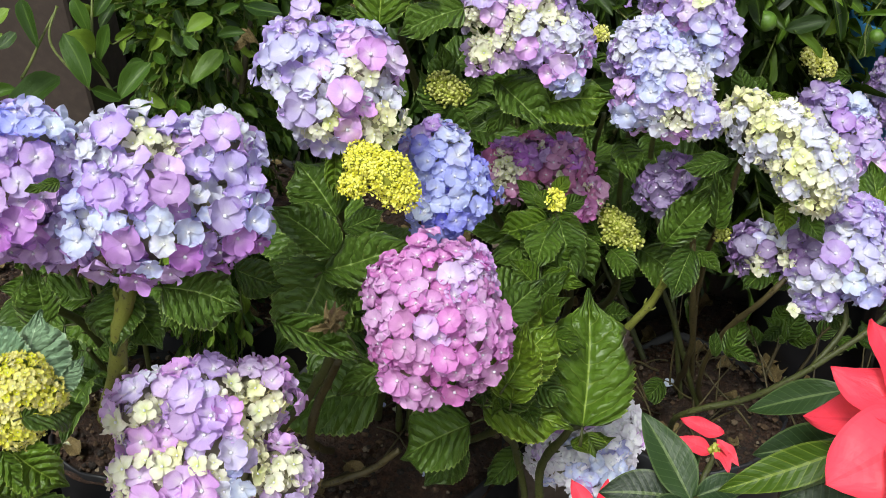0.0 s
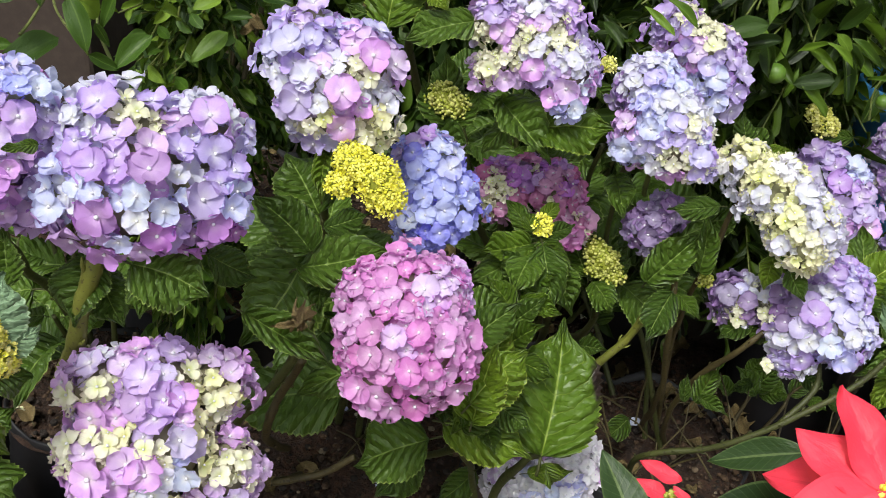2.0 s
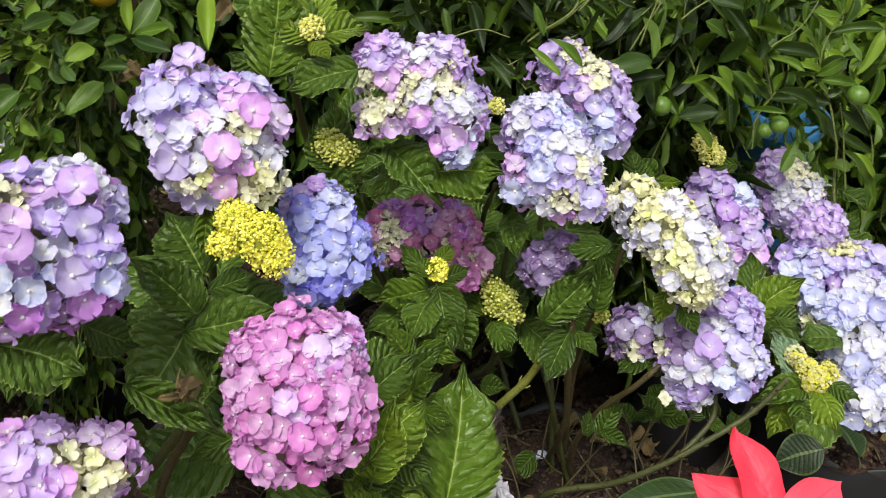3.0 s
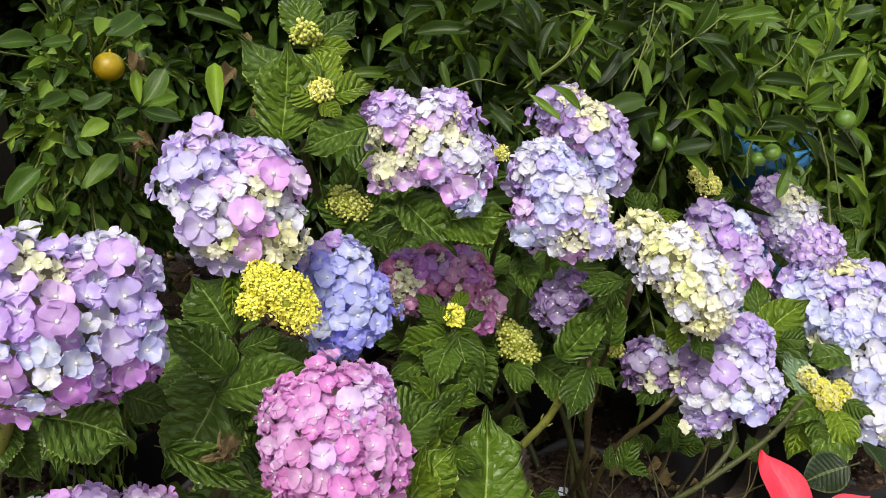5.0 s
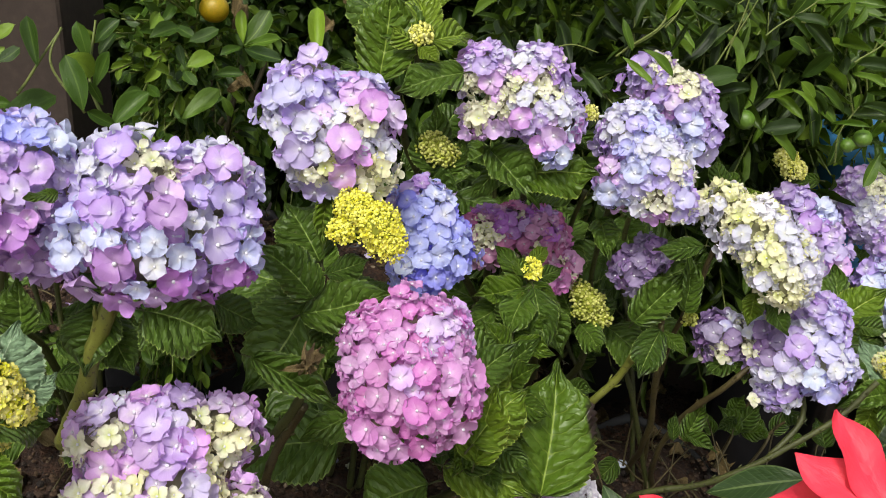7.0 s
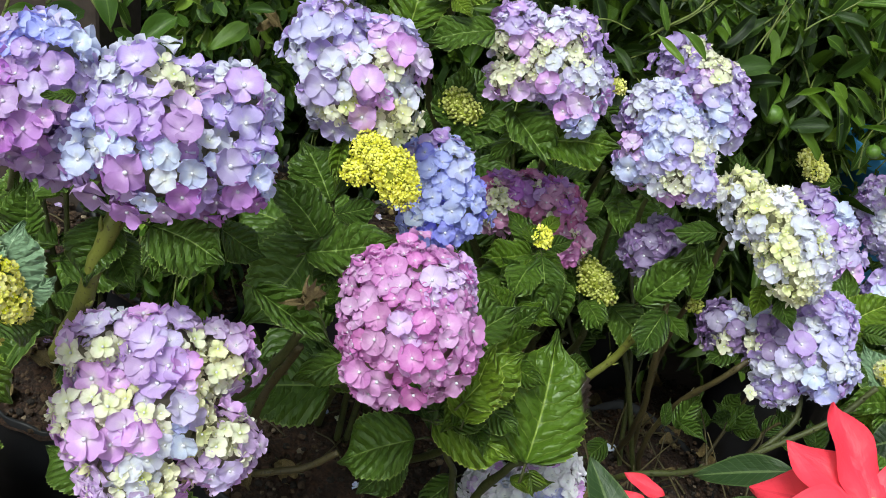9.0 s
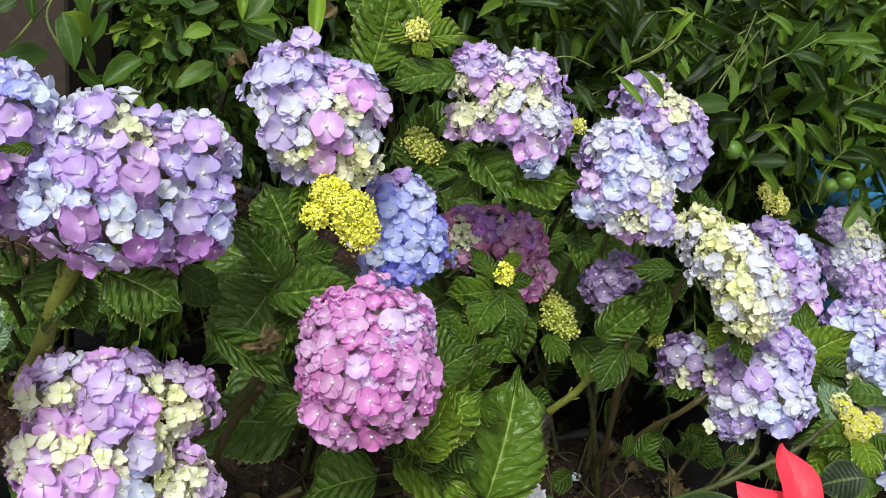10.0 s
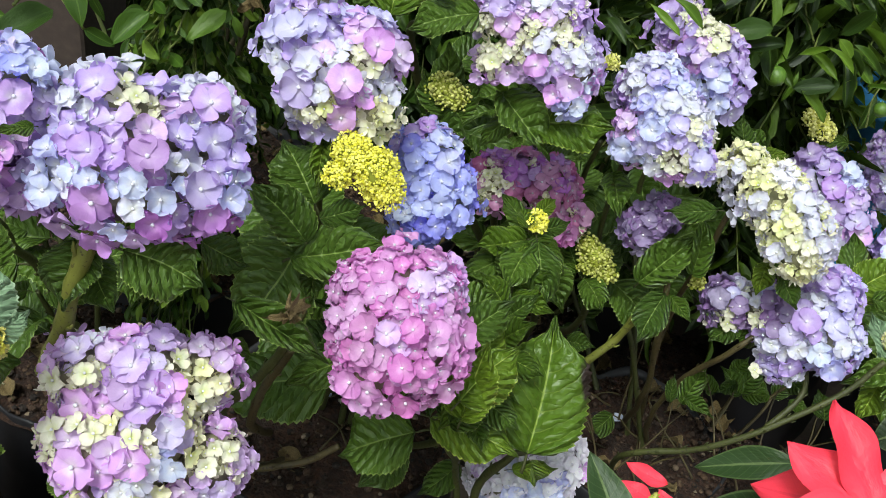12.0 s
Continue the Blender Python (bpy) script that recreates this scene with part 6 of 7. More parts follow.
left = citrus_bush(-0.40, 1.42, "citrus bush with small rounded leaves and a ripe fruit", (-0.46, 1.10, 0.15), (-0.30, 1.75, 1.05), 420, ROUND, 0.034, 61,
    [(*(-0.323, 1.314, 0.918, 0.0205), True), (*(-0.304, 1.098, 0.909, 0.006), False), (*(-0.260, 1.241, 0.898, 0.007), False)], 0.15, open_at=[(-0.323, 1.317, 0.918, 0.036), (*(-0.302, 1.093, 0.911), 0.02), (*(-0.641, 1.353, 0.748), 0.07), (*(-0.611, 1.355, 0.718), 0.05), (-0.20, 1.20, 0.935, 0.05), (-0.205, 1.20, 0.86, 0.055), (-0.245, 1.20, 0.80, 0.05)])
right = citrus_bush(0.36, 1.80, "leafy citrus bush with long narrow glossy leaves", (0.05, 1.32, 0.20), (0.70, 2.10, 1.07), 560, NARROW, 0.070, 62,
    [(*(0.439, 1.315, 0.831, 0.0150), False), (*(0.625, 1.464, 0.583, 0.014), False)], 0.08, open_at=[(0.439, 1.315, 0.831, 0.022)])
far = citrus_bush(1.25, 1.95, "citrus bush with narrow leaves and green fruits", (0.50, 1.50, 0.05), (1.85, 2.35, 1.10), 840, YOUNG, 0.074, 63,
    [(*(0.700, 1.295, 0.881, 0.0145), False), (*(0.600, 1.285, 0.832, 0.0130), False), (*(0.600, 1.325, 0.803, 0.0110), False)], 0.05)
# the back row gets dark leaves: its shade is put into the leaf colour
rear_bush = citrus_bush(0.10, 2.60, "dense citrus bush further back, shade put into its dark leaf colour", (-1.0, 1.95, 0.0), (1.6, 2.65, 1.05), 2400, DARK, 0.075, 64, (), 0.3, 0)


# ---- the leaves that stand out at the front of the bushes ----
FRONT = Vector((0.05, -0.75, 0.65))


def spray(bush, base, tip, ratio, kinds, shape, facing=FRONT):
    return leaf(bush, base, tip, ratio, shape=shape, facing=facing, source=kinds)


def shoot(bush, base, tip, lean, kinds, seed, length=0.062):
    """A slender young twig with leaves set alternately along it, the smallest at its tip."""
    rng = random.Random(seed)
    base, tip = Vector(base), Vector(tip)
    line = smooth_line([base, base.lerp(tip, 0.5) + Vector(lean), tip], 6)
    stem(bush, [base, base.lerp(tip, 0.5) + Vector(lean), tip], 0.0017, 0.0009, 0, TWIG, "twig")
    along = (tip - base).normalized()
    across = along.cross(FRONT).normalized()
    for k in range(8):
        f = 0.22 + 0.78 * k / 7
        p = line[int(f * (len(line) - 1))]
        out = along * rng.uniform(0.6, 1.0) + across * (1 if k % 2 else -1) * rng.uniform(0.3, 0.9) * (1.1 - 0.7 * f) + FRONT * rng.uniform(-0.1, 0.35)
        spray(bush, p, p + out.normalized() * length * rng.uniform(0.75, 1.15) * (1.1 - 0.4 * f), rng.uniform(0.85, 1.1), kinds, rng.randrange(6), FRONT + Vector((rng.gauss(0, 0.4), 0, rng.gauss(0, 0.4))))


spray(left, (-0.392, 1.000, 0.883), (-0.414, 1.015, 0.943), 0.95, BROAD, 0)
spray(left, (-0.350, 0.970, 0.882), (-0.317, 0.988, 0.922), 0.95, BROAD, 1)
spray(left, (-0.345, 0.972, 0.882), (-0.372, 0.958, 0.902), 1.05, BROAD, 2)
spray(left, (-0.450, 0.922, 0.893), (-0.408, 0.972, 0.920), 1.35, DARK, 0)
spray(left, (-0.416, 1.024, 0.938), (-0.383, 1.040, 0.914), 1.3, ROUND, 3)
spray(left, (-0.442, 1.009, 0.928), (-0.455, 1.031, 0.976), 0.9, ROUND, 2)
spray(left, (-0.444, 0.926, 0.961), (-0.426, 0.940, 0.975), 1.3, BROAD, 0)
stem(left, [(-0.394, 1.008, 0.878), (-0.430, 1.024, 0.926), (-0.428, 1.050, 0.961)], 0.0018, 0.0012, 0, TWIG, "twig")
stem(left, [(-0.451, 0.973, 0.909), (-0.444, 1.019, 0.926), (-0.431, 1.059, 0.957)], 0.0020, 0.0012, 0, TWIG, "twig")
spray(left, (-0.251, 1.178, 0.916), (-0.224, 1.202, 0.960), 1.15, LIGHT, 0)
spray(left, (-0.248, 1.179, 0.917), (-0.201, 1.173, 0.930), 0.85, LIGHT, 2)
spray(left, (-0.252, 1.178, 0.919), (-0.258, 1.192, 0.960), 0.7, LIGHT, 1)
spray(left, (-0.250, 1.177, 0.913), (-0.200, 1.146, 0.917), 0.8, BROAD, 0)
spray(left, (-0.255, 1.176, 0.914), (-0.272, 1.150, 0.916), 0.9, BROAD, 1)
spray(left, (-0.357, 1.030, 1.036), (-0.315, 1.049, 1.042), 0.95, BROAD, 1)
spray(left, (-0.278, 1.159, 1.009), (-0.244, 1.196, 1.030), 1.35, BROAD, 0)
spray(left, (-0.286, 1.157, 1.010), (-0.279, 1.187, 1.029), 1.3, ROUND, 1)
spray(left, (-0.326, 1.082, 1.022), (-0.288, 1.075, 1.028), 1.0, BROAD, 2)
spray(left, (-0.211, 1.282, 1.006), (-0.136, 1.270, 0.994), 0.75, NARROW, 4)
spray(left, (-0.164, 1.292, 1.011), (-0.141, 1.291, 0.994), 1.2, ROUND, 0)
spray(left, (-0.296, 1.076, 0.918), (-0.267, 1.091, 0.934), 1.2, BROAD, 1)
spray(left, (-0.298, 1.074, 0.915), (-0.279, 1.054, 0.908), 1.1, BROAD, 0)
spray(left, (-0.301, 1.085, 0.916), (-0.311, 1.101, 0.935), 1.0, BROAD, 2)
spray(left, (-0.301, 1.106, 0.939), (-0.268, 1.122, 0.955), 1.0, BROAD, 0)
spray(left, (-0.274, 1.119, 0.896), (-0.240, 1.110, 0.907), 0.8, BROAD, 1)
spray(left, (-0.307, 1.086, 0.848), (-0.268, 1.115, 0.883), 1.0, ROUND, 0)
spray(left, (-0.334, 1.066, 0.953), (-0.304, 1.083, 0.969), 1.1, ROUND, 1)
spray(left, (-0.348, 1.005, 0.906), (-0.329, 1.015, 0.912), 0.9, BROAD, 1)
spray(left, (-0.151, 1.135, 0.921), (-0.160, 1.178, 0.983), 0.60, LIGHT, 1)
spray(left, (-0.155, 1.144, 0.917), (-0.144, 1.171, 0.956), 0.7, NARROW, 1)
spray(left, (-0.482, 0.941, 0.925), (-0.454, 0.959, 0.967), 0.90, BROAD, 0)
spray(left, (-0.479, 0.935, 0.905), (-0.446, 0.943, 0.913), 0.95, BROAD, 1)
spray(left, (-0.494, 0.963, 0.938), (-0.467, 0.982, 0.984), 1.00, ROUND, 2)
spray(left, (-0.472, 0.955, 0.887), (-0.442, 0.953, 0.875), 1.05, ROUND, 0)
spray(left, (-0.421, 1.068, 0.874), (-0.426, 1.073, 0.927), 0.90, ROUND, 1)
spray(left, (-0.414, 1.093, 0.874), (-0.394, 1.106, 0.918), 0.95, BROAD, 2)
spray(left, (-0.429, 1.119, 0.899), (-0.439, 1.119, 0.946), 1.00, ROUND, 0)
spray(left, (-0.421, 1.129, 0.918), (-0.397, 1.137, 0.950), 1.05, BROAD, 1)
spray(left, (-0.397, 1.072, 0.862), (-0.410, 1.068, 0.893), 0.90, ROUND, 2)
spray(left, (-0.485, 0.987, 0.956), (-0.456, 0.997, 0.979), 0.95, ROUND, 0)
stem(left, [(-0.405, 1.091, 0.832), (-0.428, 1.113, 0.880), (-0.429, 1.155, 0.938)], 0.0024, 0.0014, 0, TWIG, "twig")
stem(left, [(-0.502, 0.956, 0.870), (-0.486, 0.974, 0.923), (-0.477, 1.009, 0.976)], 0.0022, 0.0014, 0, TWIG, "twig")

# dead brown leaves caught among the twigs
for i, (base, tip) in enumerate((
        ((-0.306, 1.392, 0.912), (-0.309, 1.365, 0.901)),
        ((-0.297, 1.402, 0.902), (-0.313, 1.371, 0.887)),
        ((-0.279, 1.254, 0.849), (-0.260, 1.235, 0.846)),
        ((-0.267, 1.264, 0.839), (-0.283, 1.239, 0.842)),
        ((-0.172, 1.411, 0.887), (-0.199, 1.379, 0.872)),
        ((-0.144, 1.367, 0.844), (-0.117, 1.344, 0.834)),
        ((-0.180, 1.331, 0.822), (-0.202, 1.302, 0.817)),
        ((-0.137, 1.471, 0.895), (-0.113, 1.444, 0.870)),
        ((-0.162, 1.476, 0.919), (-0.155, 1.452, 0.907)),
        ((-0.218, 1.318, 0.809), (-0.228, 1.294, 0.810)),
        ((-0.171, 1.341, 0.792), (-0.174, 1.316, 0.787)),
        ((-0.117, 1.333, 0.806), (-0.144, 1.304, 0.799)))):
    leaf(left, base, tip, 0.9, shape=i, facing=FRONT, name="dry_leaf", label="dead brown leaf", source=SHRIVEL)

spray(right, (0.409, 1.279, 0.896), (0.339, 1.280, 0.906), 1.2, NARROW, 3)
spray(right, (0.413, 1.284, 0.883), (0.348, 1.280, 0.883), 0.8, NARROW, 1)
spray(right, (0.298, 1.256, 0.934), (0.316, 1.266, 0.975), 0.7, NARROW, 2)
spray(right, (0.250, 1.287, 1.000), (0.232, 1.302, 1.047), 1.1, NARROW, 3)
spray(right, (0.182, 1.214, 0.911), (0.206, 1.175, 0.904), 1.2, NARROW, 0)
spray(right, (0.134, 1.272, 0.911), (0.121, 1.287, 0.952), 0.9, NARROW, 4)
spray(right, (0.139, 1.344, 0.970), (0.156, 1.329, 0.993), 1.4, NARROW, 1)
spray(right, (0.084, 1.347, 0.967), (0.160, 1.326, 0.985), 0.9, NARROW, 4)
spray(right, (0.480, 1.399, 0.858), (0.532, 1.348, 0.834), 0.8, NARROW, 0)
spray(right, (0.493, 1.390, 0.791), (0.541, 1.360, 0.815), 1.4, NARROW, 4)
spray(right, (0.345, 1.364, 0.968), (0.381, 1.350, 0.950), 0.9, NARROW, 2)
stem(right, [(0.245, 1.303, 0.916), (0.287, 1.299, 0.959), (0.302, 1.315, 0.986)], 0.0022, 0.0014, 0, TWIG, "twig")
spray(far, (0.657, 1.452, 0.957), (0.603, 1.478, 0.968), 0.7, LIGHT, 0)
spray(far, (0.661, 1.450, 0.954), (0.693, 1.449, 1.006), 0.75, LIGHT, 1)
spray(far, (0.658, 1.438, 0.949), (0.693, 1.399, 0.949), 0.7, LIGHT, 2)
spray(far, (0.669, 1.427, 0.930), (0.690, 1.398, 0.905), 0.9, LIGHT, 0)
spray(far, (0.646, 1.434, 0.918), (0.619, 1.423, 0.884), 0.7, LIGHT, 1)
spray(far, (0.697, 1.413, 0.927), (0.750, 1.382, 0.953), 0.55, LIGHT, 2)
spray(far, (0.677, 1.391, 0.868), (0.708, 1.376, 0.903), 1.3, LIGHT, 1)
spray(far, (0.680, 1.388, 0.865), (0.724, 1.359, 0.878), 0.7, LIGHT, 0)
spray(far, (0.677, 1.390, 0.866), (0.691, 1.365, 0.849), 0.7, LIGHT, 2)
spray(far, (0.620, 1.443, 0.879), (0.679, 1.403, 0.905), 0.75, NARROW, 0)
spray(far, (0.620, 1.399, 0.822), (0.699, 1.360, 0.845), 0.9, NARROW, 4)
spray(far, (0.558, 1.421, 0.842), (0.617, 1.374, 0.843), 0.95, NARROW, 1)
spray(far, (0.534, 1.471, 0.969), (0.632, 1.417, 0.995), 0.75, YOUNG, 4)
spray(far, (0.516, 1.468, 0.937), (0.566, 1.441, 0.944), 1.4, NARROW, 4)
spray(far, (0.681, 1.394, 0.820), (0.730, 1.345, 0.791), 1.0, NARROW, 0)
spray(far, (0.735, 1.347, 0.774), (0.786, 1.280, 0.748), 0.75, NARROW, 3)
spray(far, (0.721, 1.344, 0.752), (0.742, 1.323, 0.756), 2.2, NARROW, 4)
spray(far, (0.737, 1.374, 0.840), (0.779, 1.332, 0.826), 0.8, YOUNG, 0)
spray(far, (0.736, 1.388, 0.876), (0.760, 1.398, 0.945), 0.6, LIGHT, 0)
spray(far, (0.606, 1.374, 0.803), (0.596, 1.347, 0.759), 0.8, LIGHT, 1)
spray(far, (0.660, 1.344, 0.791), (0.633, 1.312, 0.744), 0.8, LIGHT, 2)
spray(far, (0.642, 1.348, 0.779), (0.671, 1.316, 0.767), 0.7, LIGHT, 0)
spray(far, (0.622, 1.377, 0.798), (0.659, 1.351, 0.806), 0.7, NARROW, 1)
spray(far, (0.547, 1.349, 0.852), (0.519, 1.350, 0.885), 0.90, LIGHT, 0)
spray(far, (0.561, 1.351, 0.785), (0.552, 1.361, 0.858), 1.01, YOUNG, 1)
spray(far, (0.537, 1.424, 0.925), (0.547, 1.415, 0.985), 0.85, YOUNG, 2)
spray(far, (0.484, 1.377, 0.963), (0.506, 1.364, 1.024), 0.82, LIGHT, 3)
spray(far, (0.605, 1.396, 0.888), (0.643, 1.357, 0.891), 0.86, YOUNG, 4)
spray(far, (0.521, 1.407, 0.801), (0.562, 1.370, 0.804), 1.07, YOUNG, 5)
spray(far, (0.529, 1.379, 0.915), (0.494, 1.377, 0.939), 1.06, LIGHT, 0)
spray(far, (0.473, 1.357, 0.779), (0.483, 1.349, 0.821), 0.87, YOUNG, 1)
spray(far, (0.466, 1.336, 0.858), (0.501, 1.309, 0.878), 1.07, YOUNG, 2)
spray(far, (0.556, 1.413, 0.948), (0.572, 1.397, 0.991), 0.93, YOUNG, 4)
spray(far, (0.541, 1.421, 0.921), (0.487, 1.432, 0.969), 0.84, YOUNG, 5)
spray(far, (0.601, 1.391, 0.811), (0.544, 1.407, 0.852), 1.00, LIGHT, 0)
spray(far, (0.484, 1.348, 0.820), (0.509, 1.314, 0.813), 0.84, YOUNG, 1)
spray(far, (0.616, 1.411, 0.879), (0.585, 1.423, 0.945), 0.95, YOUNG, 2)
spray(far, (0.544, 1.370, 0.788), (0.564, 1.355, 0.826), 1.06, LIGHT, 3)
spray(far, (0.502, 1.410, 0.764), (0.499, 1.411, 0.819), 0.92, YOUNG, 4)
spray(far, (0.556, 1.297, 0.844), (0.594, 1.264, 0.862), 0.80, YOUNG, 5)
stem(far, [(0.741, 1.329, 0.694), (0.726, 1.364, 0.774), (0.710, 1.384, 0.831), (0.677, 1.401, 0.864)], 0.0022, 0.0014, 0, TWIG, "twig")
stem(far, [(0.638, 1.454, 0.866), (0.658, 1.458, 0.939), (0.668, 1.478, 0.986)], 0.0022, 0.0014, 0, TWIG, "twig")

# larger leaves and green twigs at the very front
spray(right, (0.218, 1.15, 0.959), (0.254, 1.13, 0.93), 1.0, YOUNG, 2)
spray(right, (0.244, 1.16, 0.967), (0.288, 1.14, 0.947), 1.0, YOUNG, 0)
spray(right, (0.397, 1.26, 0.915), (0.344, 1.24, 0.909), 1.5, DARK, 0)
spray(right, (0.422, 1.27, 0.893), (0.355, 1.25, 0.885), 0.75, DARK, 1)
spray(right, (0.3, 1.3, 0.953), (0.332, 1.28, 0.912), 0.8, YOUNG, 3)
spray(right, (0.304, 1.29, 0.972), (0.33, 1.27, 0.937), 0.8, YOUNG, 2)
spray(right, (0.296, 1.3, 0.969), (0.313, 1.28, 1.014), 0.9, YOUNG, 1)
spray(right, (0.238, 1.31, 0.963), (0.258, 1.29, 0.925), 0.6, LIGHT, 0)
spray(right, (0.19, 1.3, 0.891), (0.225, 1.28, 0.864), 1.1, NARROW, 2)
spray(right, (0.218, 1.32, 1.017), (0.239, 1.3, 0.987), 0.9, NARROW, 0)
spray(far, (0.466, 1.31, 0.82), (0.511, 1.29, 0.843), 1.3, DARK, 0)
spray(far, (0.523, 1.31, 0.894), (0.579, 1.29, 0.877), 1.0, YOUNG, 3)
spray(far, (0.49, 1.31, 0.885), (0.537, 1.29, 0.865), 0.85, YOUNG, 0)
spray(far, (0.509, 1.33, 0.897), (0.537, 1.31, 0.945), 1.2, DARK, 2)
spray(far, (0.474, 1.3, 0.823), (0.517, 1.28, 0.792), 0.9, NARROW, 4)
spray(far, (0.579, 1.33, 0.923), (0.638, 1.31, 0.934), 0.85, DARK, 1)
spray(far, (0.592, 1.31, 0.87), (0.661, 1.29, 0.866), 1.0, NARROW, 1)
spray(far, (0.65, 1.33, 0.891), (0.673, 1.31, 0.924), 0.9, LIGHT, 0)
spray(far, (0.653, 1.32, 0.889), (0.696, 1.3, 0.898), 0.6, LIGHT, 1)
spray(far, (0.654, 1.34, 0.95), (0.717, 1.32, 0.973), 0.8, YOUNG, 4)
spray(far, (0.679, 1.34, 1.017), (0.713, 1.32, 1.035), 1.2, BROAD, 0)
spray(far, (0.642, 1.3, 0.857), (0.685, 1.28, 0.828), 0.95, NARROW, 3)
spray(far, (0.698, 1.3, 0.869), (0.749, 1.28, 0.85), 0.85, YOUNG, 0)
spray(far, (0.732, 1.31, 0.789), (0.783, 1.29, 0.767), 0.9, YOUNG, 3)
spray(far, (0.518, 1.35, 1.002), (0.584, 1.33, 1.018), 0.75, LIGHT, 2)
spray(far, (0.638, 1.36, 1.002), (0.67, 1.34, 1.025), 0.8, YOUNG, 4)
spray(far, (0.478, 1.34, 0.979), (0.521, 1.32, 0.982), 1.0, DARK, 0)
spray(right, (0.431, 1.36, 1.02), (0.473, 1.34, 1.006), 1.0, YOUNG, 4)
spray(right, (0.298, 1.36, 1.016), (0.35, 1.34, 1.012), 0.7, NARROW, 1)
spray(far, (0.659, 1.31, 0.958), (0.683, 1.29, 0.928), 0.7, LIGHT, 2)
spray(far, (0.659, 1.33, 0.981), (0.653, 1.31, 1.025), 0.8, YOUNG, 1)
stem(right, [(0.39, 1.31, 0.917), (0.4, 1.32, 0.972), (0.409, 1.33, 1.027)], 0.0015, 0.0009, 0, TWIG, "twig")
stem(right, [(0.378, 1.31, 0.908), (0.398, 1.32, 0.95), (0.421, 1.33, 1.002)], 0.0015, 0.0009, 0, TWIG, "twig")
stem(right, [(0.237, 1.3, 0.91), (0.275, 1.31, 0.938), (0.31, 1.32, 0.968)], 0.0015, 0.0009, 0, TWIG, "twig")
stem(right, [(0.134, 1.3, 0.906), (0.171, 1.31, 0.915), (0.215, 1.32, 0.907)], 0.0015, 0.0009, 0, TWIG, "twig")
stem(far, [(0.443, 1.33, 0.951), (0.475, 1.34, 0.974), (0.517, 1.35, 1.01)], 0.0015, 0.0009, 0, TWIG, "twig")
stem(far, [(0.74, 1.31, 0.727), (0.715, 1.32, 0.804), (0.697, 1.33, 0.854)], 0.0015, 0.0009, 0, TWIG, "twig")
stem(far, [(0.65, 1.33, 0.905), (0.653, 1.34, 0.942), (0.669, 1.35, 0.984)], 0.0015, 0.0009, 0, TWIG, "twig")
stem(far, [(0.575, 1.33, 0.925), (0.608, 1.34, 0.946), (0.629, 1.35, 0.988)], 0.0015, 0.0009, 0, TWIG, "twig")
stem(far, [(0.583, 1.31, 0.779), (0.581, 1.32, 0.818), (0.601, 1.33, 0.862)], 0.0015, 0.0009, 0, TWIG, "twig")
stem(right, [(0.303, 1.33, 0.948), (0.32, 1.34, 0.978), (0.32, 1.35, 1.013)], 0.0015, 0.0009, 0, TWIG, "twig")

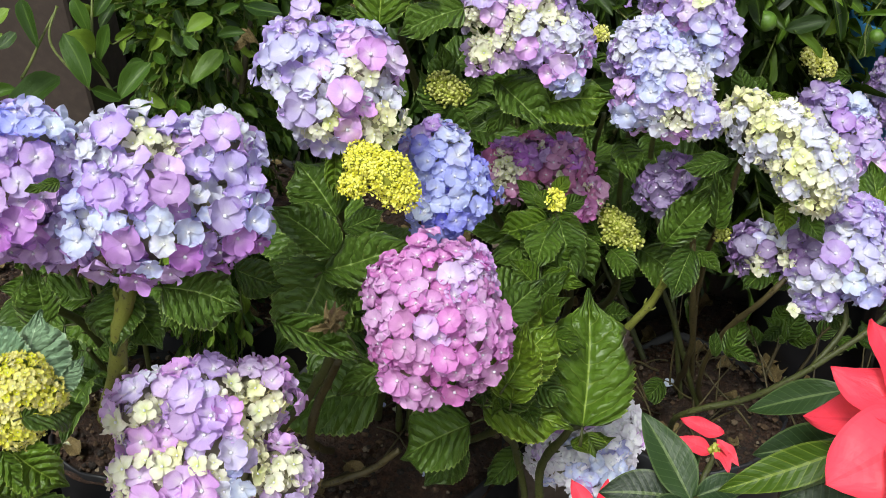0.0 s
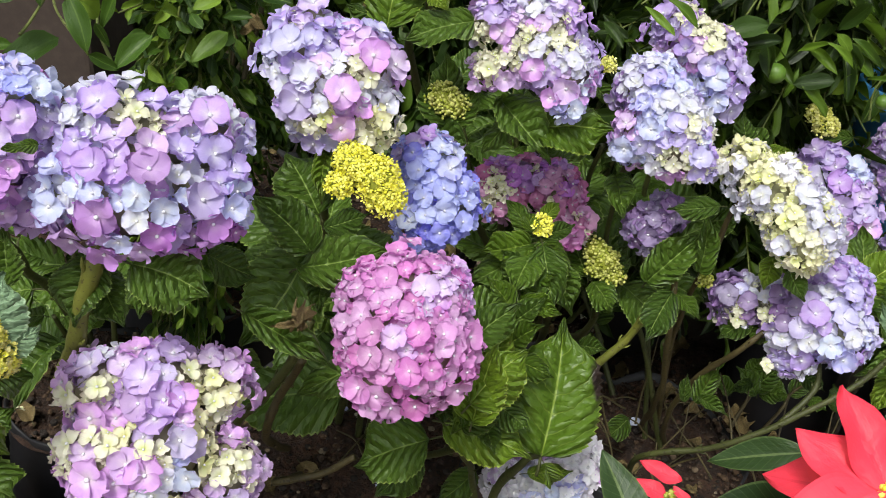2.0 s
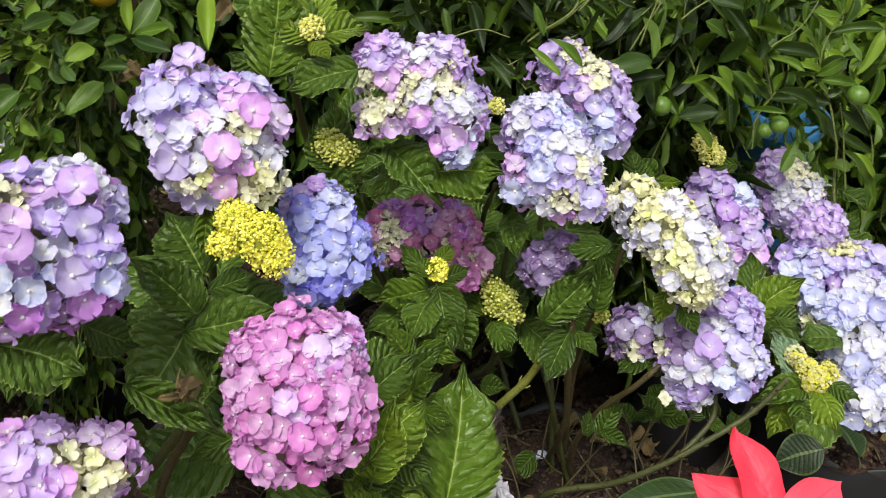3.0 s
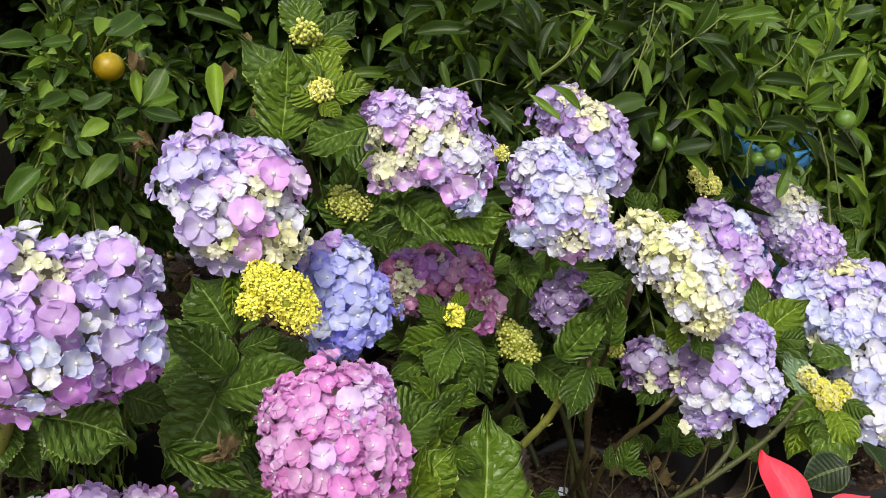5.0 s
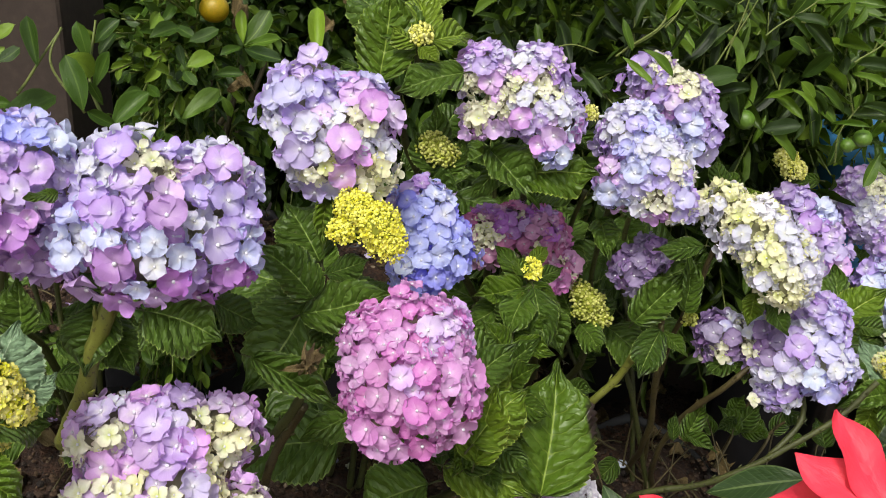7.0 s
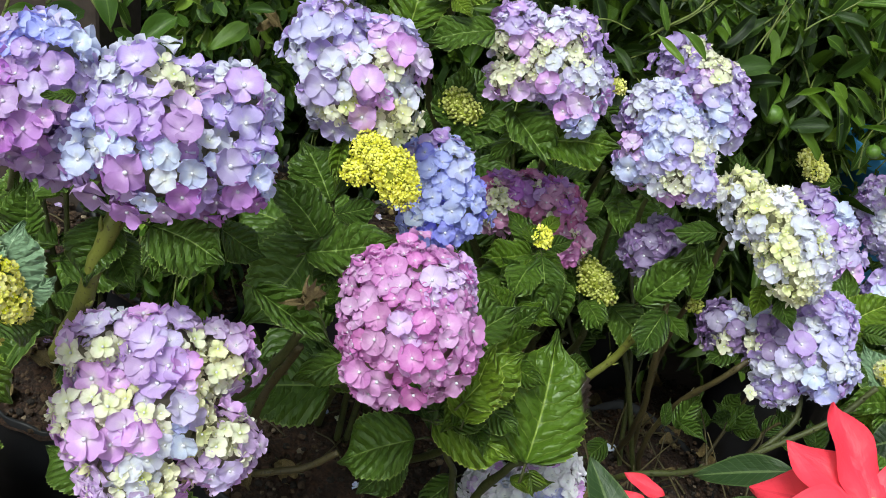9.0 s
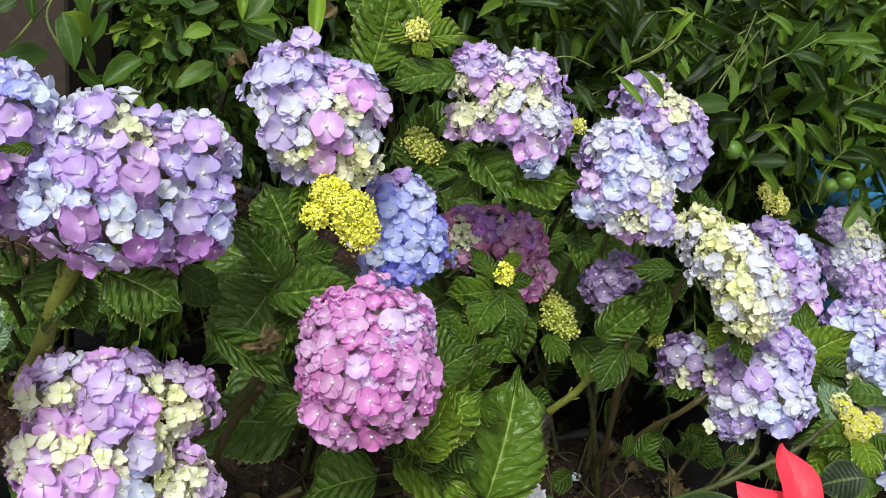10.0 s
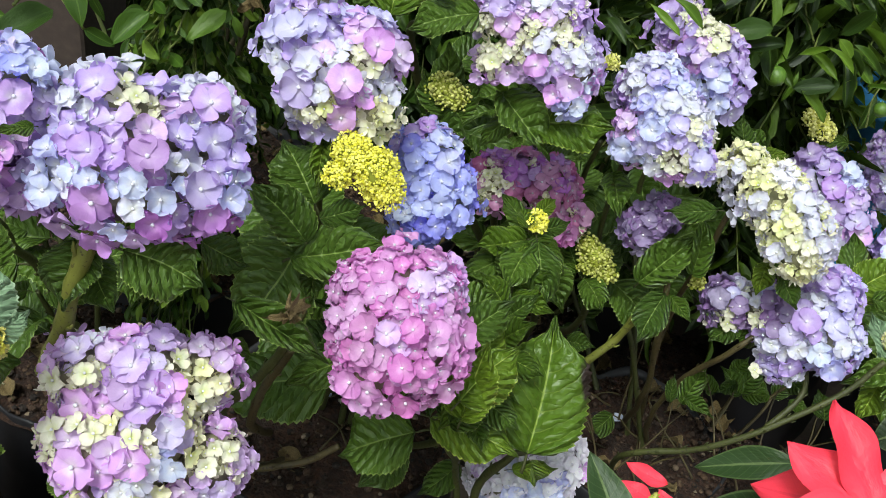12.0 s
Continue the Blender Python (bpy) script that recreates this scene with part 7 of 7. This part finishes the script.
shoot(right, (0.332, 1.360, 0.877), (0.312, 1.380, 0.958), (0.008, 0, 0), NARROW, 1, 0.05)
shoot(right, (0.382, 1.380, 0.875), (0.332, 1.400, 0.994), (0.012, 0, 0), YOUNG, 2, 0.055)
shoot(right, (0.265, 1.330, 0.915), (0.235, 1.350, 1.004), (0.006, 0, 0), NARROW, 3)
shoot(right, (0.496, 1.380, 0.862), (0.461, 1.400, 0.966), (-0.01, 0, 0), NARROW, 4)
shoot(far, (0.579, 1.400, 0.848), (0.583, 1.420, 0.982), (0.012, 0, 0), LIGHT, 5, 0.055)
shoot(far, (0.629, 1.400, 0.822), (0.557, 1.420, 0.938), (0.01, 0, 0), YOUNG, 6)
shoot(far, (0.704, 1.380, 0.814), (0.645, 1.400, 0.939), (0.012, 0, 0), YOUNG, 7)
shoot(far, (0.718, 1.420, 0.909), (0.705, 1.440, 1.007), (-0.008, 0, 0), LIGHT, 8, 0.055)
shoot(far, (0.794, 1.360, 0.749), (0.731, 1.380, 0.847), (0.012, 0, 0), NARROW, 9)
shoot(far, (0.663, 1.420, 0.861), (0.699, 1.440, 0.964), (-0.01, 0, 0), LIGHT, 10, 0.055)


# ---- blue plastic tub behind the leaves ----
def tub(at):
    ob = thing("plastic_tub", at, "slender open blue plastic tub half hidden behind citrus leaves", "tub")
    bm = bmesh.new()
    n = 40
    prof = [(0, 0), (0.064, 0.0), (0.068, 0.30), (0.072, 0.31), (0.069, 0.33), (0.070, 0.66), (0.078, 0.675), (0.078, 0.70), (0.072, 0.70), (0.064, 0.05), (0, 0)]
    rings = [[bm.verts.new((r * math.cos(2 * math.pi * i / n), r * math.sin(2 * math.pi * i / n), z)) for i in range(n)] for r, z in prof[1:-1]]
    for a, b in zip(rings, rings[1:]):
        for i in range(n):
            bm.faces.new((a[i], a[(i + 1) % n], b[(i + 1) % n], b[i]))
    bm.faces.new(rings[0][::-1])
    bm.faces.new(rings[-1])
    part("tub_body", mesh_of("tub_body", bm, BLUE_PLASTIC), ob)
    return ob


tub((0.775, 1.67, 0.0))


# ---- brown wall end at the back ----
def wall_end(x0, x1, y0, y1, h):
    bm = bmesh.new()
    bmesh.ops.create_cube(bm, size=1.0, matrix=Matrix.Translation(((x0 + x1) / 2, (y0 + y1) / 2, h / 2)) @ Matrix.Diagonal((x1 - x0, y1 - y0, h, 1)))
    bmesh.ops.bevel(bm, geom=list(bm.edges), offset=0.012, segments=3, affect="EDGES", profile=0.6)
    return tagged(new("wall_west", mesh_of("wall_west", bm, WALL, smooth=False)), "plain brown plastered wall end behind the pots", "wall", kind="structure")


wall_end(-2.2, -0.63, 1.52, 1.72, 2.2)
